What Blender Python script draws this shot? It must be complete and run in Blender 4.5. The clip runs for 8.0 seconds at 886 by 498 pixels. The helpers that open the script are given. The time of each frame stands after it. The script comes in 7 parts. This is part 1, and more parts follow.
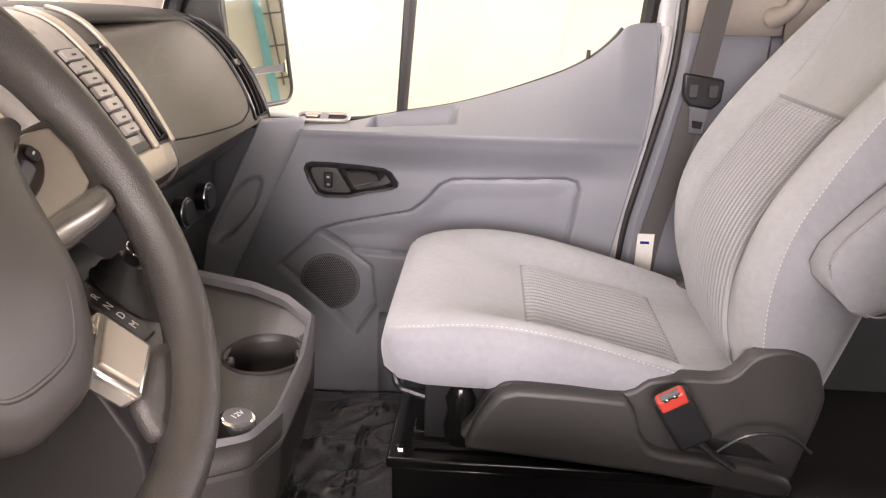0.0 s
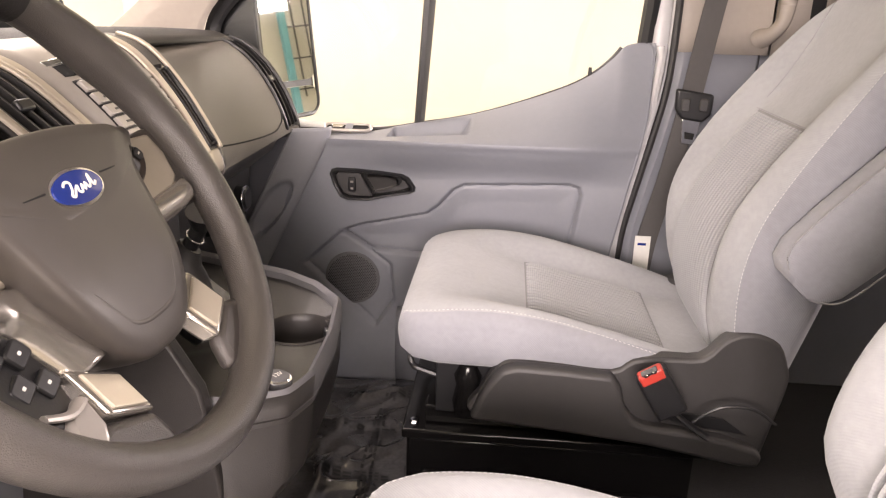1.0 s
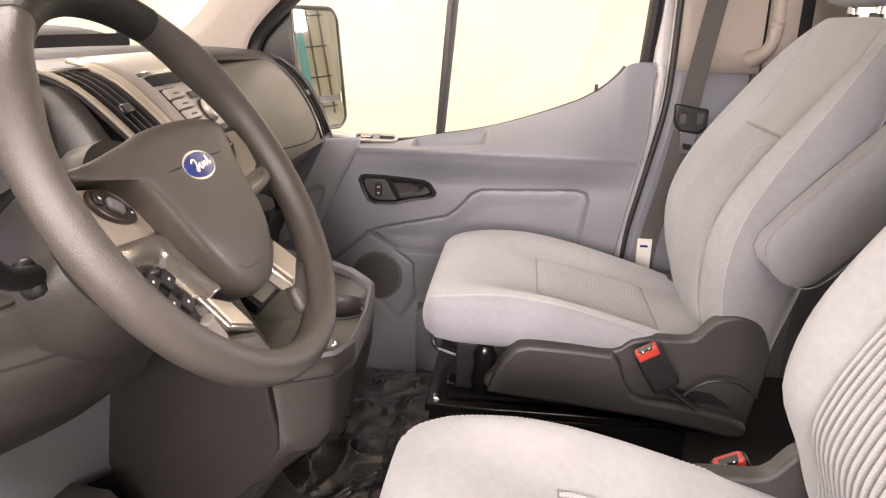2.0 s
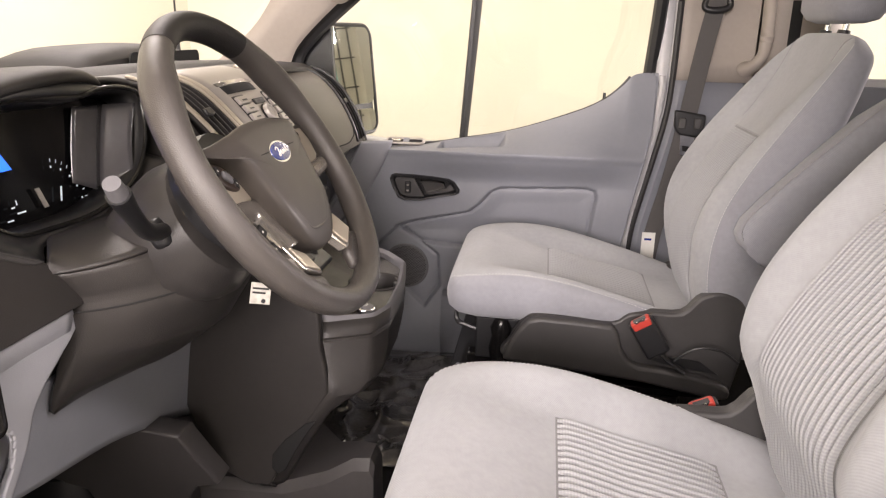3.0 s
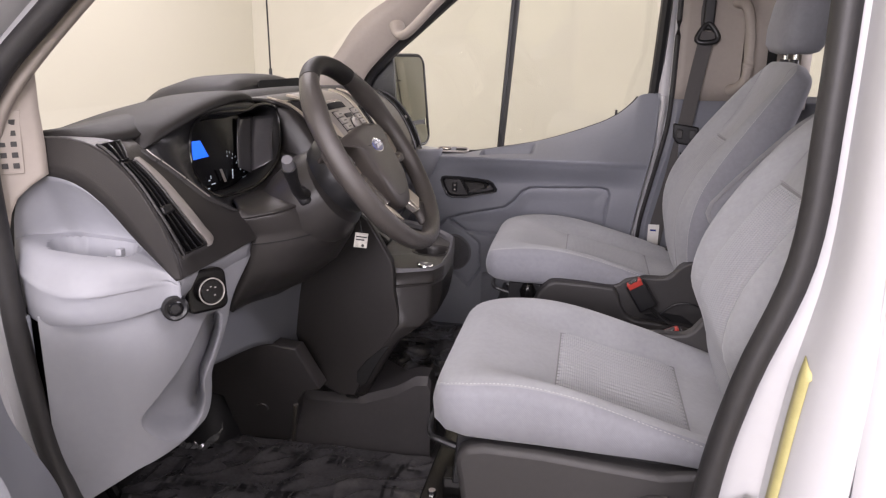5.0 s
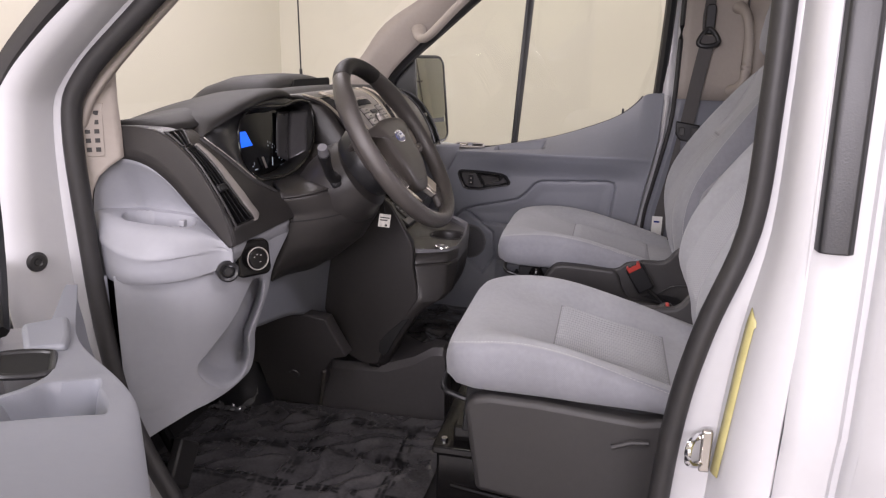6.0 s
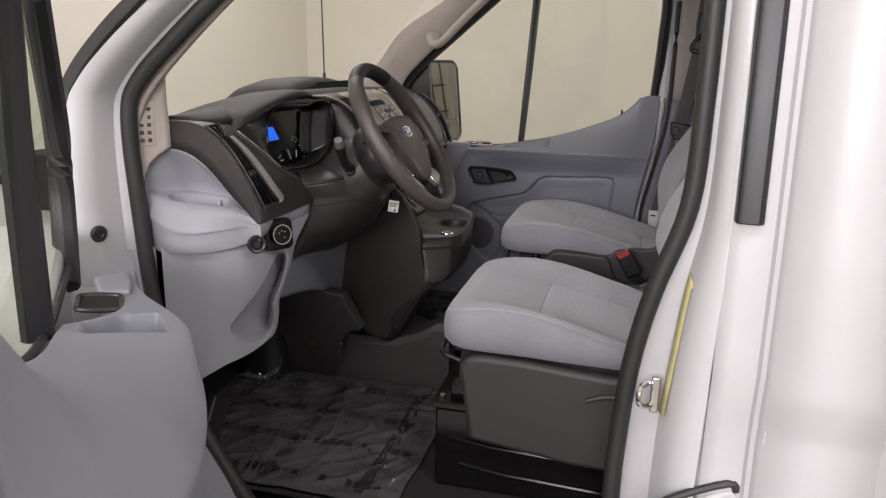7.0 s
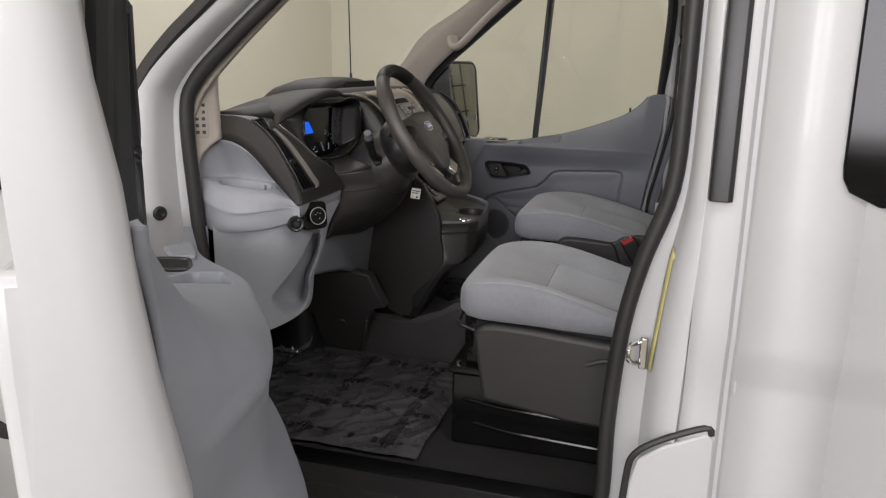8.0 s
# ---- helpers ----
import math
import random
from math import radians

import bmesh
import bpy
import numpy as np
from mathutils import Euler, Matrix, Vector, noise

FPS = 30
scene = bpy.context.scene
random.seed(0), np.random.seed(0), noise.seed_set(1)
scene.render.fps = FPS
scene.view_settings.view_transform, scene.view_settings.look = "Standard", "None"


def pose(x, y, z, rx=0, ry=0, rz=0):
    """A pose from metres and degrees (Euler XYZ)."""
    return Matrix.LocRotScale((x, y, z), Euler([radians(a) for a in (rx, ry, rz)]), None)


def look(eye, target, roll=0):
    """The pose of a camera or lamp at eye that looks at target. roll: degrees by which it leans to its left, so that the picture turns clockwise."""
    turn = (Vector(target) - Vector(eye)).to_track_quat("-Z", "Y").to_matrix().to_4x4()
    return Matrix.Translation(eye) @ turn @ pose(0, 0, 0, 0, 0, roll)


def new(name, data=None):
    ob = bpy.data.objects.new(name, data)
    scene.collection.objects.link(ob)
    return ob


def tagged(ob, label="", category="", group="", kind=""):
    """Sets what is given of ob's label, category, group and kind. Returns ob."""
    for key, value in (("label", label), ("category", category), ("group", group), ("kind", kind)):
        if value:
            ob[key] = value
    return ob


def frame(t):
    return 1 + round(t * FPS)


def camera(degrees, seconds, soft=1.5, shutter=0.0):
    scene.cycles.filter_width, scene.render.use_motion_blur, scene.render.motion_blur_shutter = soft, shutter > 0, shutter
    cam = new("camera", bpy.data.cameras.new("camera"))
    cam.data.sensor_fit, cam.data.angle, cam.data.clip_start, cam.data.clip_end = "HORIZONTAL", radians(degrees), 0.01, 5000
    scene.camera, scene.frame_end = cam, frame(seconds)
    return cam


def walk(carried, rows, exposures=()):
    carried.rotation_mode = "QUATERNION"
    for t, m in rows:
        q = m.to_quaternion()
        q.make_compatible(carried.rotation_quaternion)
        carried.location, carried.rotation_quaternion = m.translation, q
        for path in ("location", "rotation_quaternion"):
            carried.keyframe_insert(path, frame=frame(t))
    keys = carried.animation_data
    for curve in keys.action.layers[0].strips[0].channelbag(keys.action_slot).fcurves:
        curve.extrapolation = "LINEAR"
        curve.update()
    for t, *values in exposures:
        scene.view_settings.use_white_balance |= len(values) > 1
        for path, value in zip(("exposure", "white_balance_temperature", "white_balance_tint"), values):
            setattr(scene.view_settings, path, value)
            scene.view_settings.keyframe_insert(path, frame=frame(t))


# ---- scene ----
cam = camera(62.1, 8.0, soft=1.25)
PATH = [
    (0, (0.1244, -0.7347, 1.1610), (0.0230, 1.1476, 0.4926), 1.51),
    (0.5, (0.1389, -0.8088, 1.1689), (0.0126, 1.0781, 0.5179), 1.65),
    (1, (0.1482, -0.8842, 1.1857), (-0.0060, 1.0036, 0.5435), 1.50),
    (1.5, (0.1453, -0.9695, 1.1890), (-0.0278, 0.9235, 0.5672), 1.43),
    (2.8, (0.1556, -1.2185, 1.1911), (-0.0710, 0.6867, 0.6262), 1.82),
    (3, (0.1728, -1.2708, 1.2012), (-0.0801, 0.6303, 0.6337), 1.37),
    (3.5, (0.2084, -1.3958, 1.2113), (-0.0866, 0.5050, 0.6637), 1.14),
    (4, (0.2402, -1.5180, 1.2256), (-0.0906, 0.3807, 0.6913), 0.89),
    (4.5, (0.2407, -1.6463, 1.2254), (-0.1123, 0.2514, 0.7018), 0.73),
    (5.8, (0.2728, -1.9020, 1.2262), (-0.1295, -0.0102, 0.7171), 1.11),
    (6, (0.2944, -1.9420, 1.2291), (-0.1249, -0.0550, 0.7158), 1.04),
    (6.5, (0.3505, -2.0554, 1.2318), (-0.1040, -0.1755, 0.7222), 1.00),
    (7, (0.4003, -2.1465, 1.2349), (-0.0846, -0.2731, 0.7296), 1.05),
    (7.5, (0.4218, -2.2493, 1.2332), (-0.0893, -0.3827, 0.7287), 1.00),
    (8, (0.4614, -2.3452, 1.2379), (-0.0761, -0.4859, 0.7337), 0.94),
]
EXPOSURES = [(0, 1.62, 6600, 25), (1, 1.62, 6850, 25), (1.5, 1.60, 6850, 26), (3, 1.22, 6650, 22), (4, 0.78, 6230, 21), (4.5, 0.62, 6120, 25), (6, 0.32, 6060, 26), (7, -0.05, 6130, 20), (8, -0.33, 6100, 15)]
walk(cam, [(t, look(eye, target, roll)) for t, eye, target, roll in PATH], EXPOSURES)

# ---- world, light ----
world = bpy.data.worlds.new("world")
scene.world = world
world.use_nodes = True
wn = world.node_tree.nodes
wn["Background"].inputs["Color"].default_value = (0.9, 0.92, 1.0, 1)
wn["Background"].inputs["Strength"].default_value = 0.02


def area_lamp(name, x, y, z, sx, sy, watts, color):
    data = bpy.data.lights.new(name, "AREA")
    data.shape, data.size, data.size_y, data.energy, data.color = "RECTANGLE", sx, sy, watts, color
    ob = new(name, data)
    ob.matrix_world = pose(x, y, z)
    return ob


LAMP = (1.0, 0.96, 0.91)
area_lamp("ceiling_lamp_light", -0.6, -2.9, 3.3, 2.4, 0.5, 40, LAMP)
area_lamp("ceiling_lamp_light", 2.5, -2.3, 3.3, 2.4, 0.5, 75, LAMP)
area_lamp("ceiling_lamp_light", -1.9, 2.0, 3.3, 0.5, 2.4, 52, LAMP)
area_lamp("ceiling_lamp_light", 1.2, 2.9, 3.3, 2.4, 0.5, 4, LAMP)
area_lamp("ceiling_lamp_light", 4.2, 2.2, 3.3, 2.4, 0.5, 40, LAMP)
# added fill light from beyond the open door; no fixture hangs there
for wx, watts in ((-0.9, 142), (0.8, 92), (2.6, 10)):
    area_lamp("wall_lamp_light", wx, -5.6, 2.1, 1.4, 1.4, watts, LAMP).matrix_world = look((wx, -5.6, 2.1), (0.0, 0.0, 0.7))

# added fill light that reaches the dash and seats from behind
area_lamp("rear_lamp_light", 5.5, 3.0, 2.3, 1.6, 0.8, 150, LAMP).matrix_world = look((5.5, 3.0, 2.3), (-0.3, 0.0, 1.0))

# ---- materials ----
def material(name, color, rough=0.5, metal=0.0, vary=0.06, scale=6.0, grain=0.0, grain_scale=400.0, coat=0.0, spec=0.5, stain=None):
    """A surface with broad and fine variation of its colour and a fine relief."""
    m = bpy.data.materials.new(name)
    m.use_nodes = True
    nt = m.node_tree
    b = nt.nodes["Principled BSDF"]
    b.inputs["Roughness"].default_value, b.inputs["Metallic"].default_value = rough, metal
    b.inputs["Coat Weight"].default_value, b.inputs["Specular IOR Level"].default_value = coat, spec
    tc = nt.nodes.new("ShaderNodeTexCoord")
    n1, n2 = nt.nodes.new("ShaderNodeTexNoise"), nt.nodes.new("ShaderNodeTexNoise")
    n1.inputs["Scale"].default_value, n2.inputs["Scale"].default_value = scale, scale * 14
    n1.inputs["Detail"].default_value, n2.inputs["Detail"].default_value = 4, 3
    add = nt.nodes.new("ShaderNodeMath")
    add.operation = "MULTIPLY_ADD"
    add.inputs[1].default_value = 0.6
    ramp = nt.nodes.new("ShaderNodeValToRGB")
    lo = [max(0, c * (1 - vary)) for c in color]
    hi = [min(1, c * (1 + vary)) for c in color]
    ramp.color_ramp.elements[0].position, ramp.color_ramp.elements[1].position = 0.45, 1.0
    ramp.color_ramp.elements[0].color, ramp.color_ramp.elements[1].color = (*lo, 1), (*hi, 1)
    for n in (n1, n2):
        nt.links.new(tc.outputs["Object"], n.inputs["Vector"])
    nt.links.new(n2.outputs["Fac"], add.inputs[0])
    nt.links.new(n1.outputs["Fac"], add.inputs[2])
    nt.links.new(add.outputs[0], ramp.inputs["Fac"])
    out = ramp.outputs["Color"]
    if stain:
        n3 = nt.nodes.new("ShaderNodeTexNoise")
        n3.inputs["Scale"].default_value = 3.2
        n3.inputs["Detail"].default_value = 2
        r3 = nt.nodes.new("ShaderNodeValToRGB")
        r3.color_ramp.elements[0].position, r3.color_ramp.elements[1].position = 0.55, 0.75
        mix = nt.nodes.new("ShaderNodeMix")
        mix.data_type = "RGBA"
        nt.links.new(tc.outputs["Object"], n3.inputs["Vector"])
        nt.links.new(n3.outputs["Fac"], r3.inputs["Fac"])
        sc = nt.nodes.new("ShaderNodeMath")
        sc.operation = "MULTIPLY"
        sc.inputs[1].default_value = 0.35
        nt.links.new(r3.outputs["Color"], sc.inputs[0])
        nt.links.new(sc.outputs[0], mix.inputs["Factor"])
        nt.links.new(out, mix.inputs["A"])
        mix.inputs["B"].default_value = (*stain, 1)
        out = mix.outputs["Result"]
    nt.links.new(out, b.inputs["Base Color"])
    rr = nt.nodes.new("ShaderNodeMapRange")
    rr.inputs["To Min"].default_value, rr.inputs["To Max"].default_value = max(0.02, rough * 0.85), min(1, rough * 1.15)
    nt.links.new(n1.outputs["Fac"], rr.inputs["Value"])
    nt.links.new(rr.outputs["Result"], b.inputs["Roughness"])
    if grain:
        n4 = nt.nodes.new("ShaderNodeTexNoise")
        n4.inputs["Scale"].default_value, n4.inputs["Detail"].default_value = grain_scale, 2
        nt.links.new(tc.outputs["Object"], n4.inputs["Vector"])
        bump = nt.nodes.new("ShaderNodeBump")
        bump.inputs["Strength"].default_value, bump.inputs["Distance"].default_value = grain, 0.002
        nt.links.new(n4.outputs["Fac"], bump.inputs["Height"])
        nt.links.new(bump.outputs["Normal"], b.inputs["Normal"])
    return m


def glass_material(name, tint=(1, 1, 1), rough=0.0):
    m = bpy.data.materials.new(name)
    m.use_nodes = True
    nt = m.node_tree
    nt.nodes.remove(nt.nodes["Principled BSDF"])
    out = nt.nodes["Material Output"]
    tr, gl, mix = (nt.nodes.new(k) for k in ("ShaderNodeBsdfTransparent", "ShaderNodeBsdfGlossy", "ShaderNodeMixShader"))
    tr.inputs["Color"].default_value = (*tint, 1)
    gl.inputs["Roughness"].default_value = rough
    mix.inputs[0].default_value = 0.05
    nt.links.new(tr.outputs[0], mix.inputs[1])
    nt.links.new(gl.outputs[0], mix.inputs[2])
    nt.links.new(mix.outputs[0], out.inputs["Surface"])
    return m


def glow(name, color, strength):
    m = bpy.data.materials.new(name)
    m.use_nodes = True
    b = m.node_tree.nodes["Principled BSDF"]
    b.inputs["Base Color"].default_value = (*color, 1)
    b.inputs["Emission Color"].default_value = (*color, 1)
    b.inputs["Emission Strength"].default_value = strength
    return m


def woven(name, color, accent, rib, way="X"):
    """Seat cloth: a fine weave; with rib, rows of pale stitches along the ribs."""
    m = material(name, color, 0.9, vary=0.10, scale=7, spec=0.2, stain=tuple(0.78 * c for c in color))
    nt = m.node_tree
    b = nt.nodes["Principled BSDF"]
    b.inputs["Sheen Weight"].default_value = 0.25
    tc = nt.nodes.new("ShaderNodeTexCoord")
    wv = nt.nodes.new("ShaderNodeTexWave")
    wv.inputs["Scale"].default_value = rib or 160
    wv.inputs["Distortion"].default_value = 0.6
    wv.bands_direction = way if rib else "DIAGONAL"
    nt.links.new(tc.outputs["Object"], wv.inputs["Vector"])
    nz = nt.nodes.new("ShaderNodeTexNoise")
    nz.inputs["Scale"].default_value = 700
    nt.links.new(tc.outputs["Object"], nz.inputs["Vector"])
    mul = nt.nodes.new("ShaderNodeMath")
    mul.operation = "ADD"
    nt.links.new(wv.outputs["Fac"], mul.inputs[0])
    nt.links.new(nz.outputs["Fac"], mul.inputs[1])
    bump = nt.nodes.new("ShaderNodeBump")
    bump.inputs["Strength"].default_value, bump.inputs["Distance"].default_value = 0.07 if rib else 0.16, 0.0012
    nt.links.new(mul.outputs[0], bump.inputs["Height"])
    nt.links.new(bump.outputs["Normal"], b.inputs["Normal"])
    if rib:
        old = b.inputs["Base Color"].links[0].from_socket
        mix = nt.nodes.new("ShaderNodeMix")
        mix.data_type = "RGBA"
        nt.links.new(wv.outputs["Fac"], mix.inputs["Factor"])
        nt.links.new(old, mix.inputs["A"])
        mix.inputs["B"].default_value = (*accent, 1)
        nt.links.new(mix.outputs["Result"], b.inputs["Base Color"])
    return m


GREY = material("grey_plastic", (0.215, 0.224, 0.252), 0.5, grain=0.12, grain_scale=900, vary=0.04)
GREY_LIGHT = material("pale_grey_plastic", (0.285, 0.291, 0.314), 0.48, grain=0.12, grain_scale=900, vary=0.04)
DARK = material("charcoal_plastic", (0.0300, 0.0276, 0.0263), 0.36, grain=0.2, grain_scale=700, vary=0.10, spec=0.4)
DARK_SOFT = material("charcoal_soft_pad", (0.016, 0.0146, 0.0140), 0.58, grain=0.3, grain_scale=500, vary=0.10, spec=0.4)
TRIM_DARK = material("seat_trim_plastic", (0.043, 0.041, 0.0405), 0.48, grain=0.2, grain_scale=700, vary=0.08)
# charcoal plastic made paler: light that the footwell lacks is in the colour
KICK = material("brightened_footwell_plastic", (0.060, 0.056, 0.056), 0.42, grain=0.2, grain_scale=700, vary=0.10)
PAD = material("fascia_skin", (0.080, 0.072, 0.062), 0.42, grain=0.25, grain_scale=600, vary=0.08)
GRILLE = material("grille_fabric", (0.12, 0.118, 0.125), 0.6, grain=0.2, vary=0.06)
BLACK = material("black_plastic", (0.014, 0.014, 0.015), 0.38, grain=0.1, vary=0.15)
SILL = material("sill_plastic", (0.007, 0.007, 0.0072), 0.42, grain=0.2, vary=0.15, spec=0.25)
VOID = material("matt_black", (0.006, 0.006, 0.006), 0.8, vary=0.2)
RUBBER = material("black_rubber", (0.022, 0.021, 0.021), 0.5, vary=0.2, grain=0.1)
GLOSS = material("black_gloss_steel", (0.007, 0.0066, 0.0066), 0.16, vary=0.2, spec=0.35)
LEATHER = material("wheel_skin", (0.055, 0.049, 0.045), 0.33, grain=0.34, grain_scale=1000, vary=0.08, spec=0.65)
HUB = material("hub_skin", (0.056, 0.049, 0.044), 0.44, grain=0.05, grain_scale=900, vary=0.06)
SILVER = material("silver_paint", (0.50, 0.47, 0.43), 0.2, metal=0.85, vary=0.05)
SATIN = material("satin_grey_panel", (0.38, 0.355, 0.33), 0.36, metal=0.35, vary=0.05)
CHAMPAGNE = material("champagne_satin", (0.47, 0.42, 0.345), 0.34, metal=0.45, vary=0.05)
SEPIA = material("dark_brown_plastic", (0.030, 0.020, 0.015), 0.3, vary=0.1)
CHROME = material("chrome", (0.8, 0.8, 0.82), 0.1, metal=1.0, vary=0.03)
WHITE = material("white_body_paint", (0.48, 0.48, 0.487), 0.42, coat=0.12, vary=0.02)
WALL = material("cream_wall_paint", (0.60, 0.575, 0.475), 0.75, vary=0.03, scale=0.8)
CONCRETE = material("garage_floor", (0.30, 0.29, 0.27), 0.45, vary=0.15, scale=1.5)
BEIGE = material("beige_trim", (0.36, 0.32, 0.28), 0.6, grain=0.15, grain_scale=800, vary=0.05)
HEADLINER = material("headliner_cloth", (0.58, 0.55, 0.50), 0.9, grain=0.3, grain_scale=600)
CLOTH = woven("seat_cloth", (0.332, 0.340, 0.355), (0.5, 0.5, 0.5), 0)
# seat cloth with the sides' shade painted in; also on headrest and armrest
CLOTH_SIDE = woven("darker_seat_cloth", (0.27, 0.275, 0.30), (0.5, 0.5, 0.5), 0)
CLOTH_RIB = woven("ribbed_cloth", (0.325, 0.332, 0.346), (0.385, 0.392, 0.405), 80)
CLOTH_RIB_BACK = woven("ribbed_back_cloth", (0.325, 0.332, 0.346), (0.37, 0.377, 0.39), 80, "Z")
CLOTH_DARK = woven("rib_gap_cloth", (0.20, 0.20, 0.205), (0.5, 0.5, 0.5), 0)
CLOTH_SEAM = material("seam_thread", (0.285, 0.287, 0.298), 0.9)
THREAD = material("pale_thread", (0.55, 0.55, 0.56), 0.8)
BELT = material("belt_webbing", (0.085, 0.080, 0.078), 0.75, grain=0.6, grain_scale=900)
RED = material("red_button", (0.48, 0.05, 0.035), 0.35)
YELLOW = material("yellow_sticker", (0.44, 0.40, 0.17), 0.45, vary=0.12, scale=40)
CARD = material("printed_card", (0.44, 0.425, 0.38), 0.6, vary=0.3, scale=120)
PAPER = material("white_label", (0.75, 0.74, 0.70), 0.6)
INK = material("printed_ink", (0.012, 0.012, 0.013), 0.6)
BLUE = material("blue_enamel", (0.012, 0.03, 0.20), 0.2, coat=0.5)
CARPET = material("black_carpet", (0.014, 0.013, 0.013), 0.95, grain=0.8, grain_scale=350, vary=0.3)
FILM = material("protective_film", (0.075, 0.072, 0.074), 0.16, coat=0.8, vary=0.35, scale=9, spec=0.6)
CLEAR = material("clear_film", (0.08, 0.08, 0.08), 0.12, coat=0.6, vary=0.3, scale=20)
MIRROR = material("mirror_glass", (0.85, 0.87, 0.88), 0.02, metal=1.0, vary=0.01)
GLASS_GREEN = glass_material("green_glass", (0.86, 0.89, 0.84))
GLASS = glass_material("clear_glass", (0.97, 0.98, 0.96))
TINTED = material("tinted_glass", (0.004, 0.004, 0.0045), 0.1, spec=0.2, vary=0.1)
LCD = glow("blue_display", (0.01, 0.13, 0.90), 0.80)
TICK = glow("lit_tick", (0.6, 0.7, 0.75), 0.17)
SMOKE = material("smoked_gloss", (0.07, 0.068, 0.072), 0.2, coat=0.8, vary=0.1)
TUBE_LIGHT = glow("lamp_diffuser", (1.0, 0.96, 0.9), 3.0)
TEAL = material("teal_post_paint", (0.12, 0.35, 0.38), 0.5)


# ---- mesh helpers ----
def finish(bm, name, mat, parent=None, label="", bevel=0.0, segs=2, subsurf=0, solid=0.0, angle=38, offset=-1):
    bmesh.ops.recalc_face_normals(bm, faces=bm.faces[:])
    me = bpy.data.meshes.new(name)
    bm.to_mesh(me)
    bm.free()
    me.materials.append(mat)
    me.polygons.foreach_set("use_smooth", [True] * len(me.polygons))
    me.set_sharp_from_angle(angle=radians(angle))
    ob = new(name, me)
    if solid:
        s = ob.modifiers.new("thickness", "SOLIDIFY")
        s.thickness, s.offset = solid, offset
    if bevel:
        b = ob.modifiers.new("round", "BEVEL")
        b.width, b.segments, b.limit_method, b.angle_limit = bevel, segs, "ANGLE", radians(30)
        b.harden_normals = False
    if subsurf:
        s = ob.modifiers.new("smooth", "SUBSURF")
        s.levels = s.render_levels = subsurf
    if parent:
        ob.parent = parent
    if label:
        ob["label"] = label
    return ob


def part(name, bm, material, parent, label="", **kw):
    return finish(bm, name, material, parent, label, **kw)


def thing(name, label, category, group="", kind="", at=(0, 0, 0)):
    ob = new(name)
    ob.location = at
    ob.empty_display_size = 0.05
    tagged(ob, label, category, group, kind)
    return ob


def box(x0, x1, y0, y1, z0, z1, m=None):
    bm = bmesh.new()
    bmesh.ops.create_cube(bm, size=1)
    for v in bm.verts:
        v.co = Vector((x0 + (v.co.x + 0.5) * (x1 - x0), y0 + (v.co.y + 0.5) * (y1 - y0), z0 + (v.co.z + 0.5) * (z1 - z0)))
    if m is not None:
        bm.transform(m)
    return bm


def loft(rings, closed=True, caps=True):
    bm = bmesh.new()
    vs = [[bm.verts.new(p) for p in r] for r in rings]
    n = len(rings[0])
    for a, b in zip(vs, vs[1:]):
        for i in range(n if closed else n - 1):
            j = (i + 1) % n
            bm.faces.new((a[i], a[j], b[j], b[i]))
    if caps and closed:
        bm.faces.new(vs[0][::-1])
        bm.faces.new(vs[-1])
    return bm


def grid(nu, nv, fn):
    return loft([[fn(i / nu, j / nv) for j in range(nv + 1)] for i in range(nu + 1)], closed=False, caps=False)


def prism(outline, push):
    """A closed outline of 3D points, pushed along a vector."""
    push = Vector(push)
    bm = bmesh.new()
    a = [bm.verts.new(p) for p in outline]
    b = [bm.verts.new(Vector(p) + push) for p in outline]
    bm.faces.new(a)
    bm.faces.new(b[::-1])
    for i in range(len(a)):
        j = (i + 1) % len(a)
        bm.faces.new((a[i], b[i], b[j], a[j]))
    return bm


def spline(points, n, closed=False):
    """Catmull-Rom through the points."""
    P = [Vector(p) for p in points]
    out = []
    m = len(P)
    for i in range(m if closed else m - 1):
        g = lambda k: P[k % m] if closed else P[min(max(k, 0), m - 1)]
        p0, p1, p2, p3 = g(i - 1), g(i), g(i + 1), g(i + 2)
        for k in range(n):
            t = k / n
            out.append(0.5 * (2 * p1 + (p2 - p0) * t + (2 * p0 - 5 * p1 + 4 * p2 - p3) * t * t + (3 * p1 - p0 - 3 * p2 + p3) * t ** 3))
    if not closed:
        out.append(P[-1].copy())
    return out


def tube(path, radius, n=10, closed=False, flat=1.0, up=(0, 0, 1)):
    """A tube along a path; flat squeezes it along the up side; radius may be a function of 0..1."""
    path = [Vector(p) for p in path]
    m = len(path)
    rings = []
    for i, p in enumerate(path):
        a = path[i - 1] if (closed or i > 0) else path[i]
        b = path[(i + 1) % m] if (closed or i < m - 1) else path[i]
        d = (b - a).normalized()
        s = d.cross(Vector(up))
        if s.length < 1e-3:
            s = d.cross(Vector((1, 0, 0)))
        s.normalize()
        w = s.cross(d)
        r = radius(i / (m - 1)) if callable(radius) else radius
        rings.append([p + r * (math.cos(t) * s + flat * math.sin(t) * w) for t in (2 * math.pi * k / n for k in range(n))])
    if closed:
        rings.append(rings[0])
    bm = loft(rings, caps=not closed)
    if closed:
        bmesh.ops.remove_doubles(bm, verts=bm.verts[:], dist=1e-6)
    return bm


def cyl(a, b, r0, r1=None, n=24):
    return tube([a, b], (lambda t: r0 + ((r0 if r1 is None else r1) - r0) * t), n)


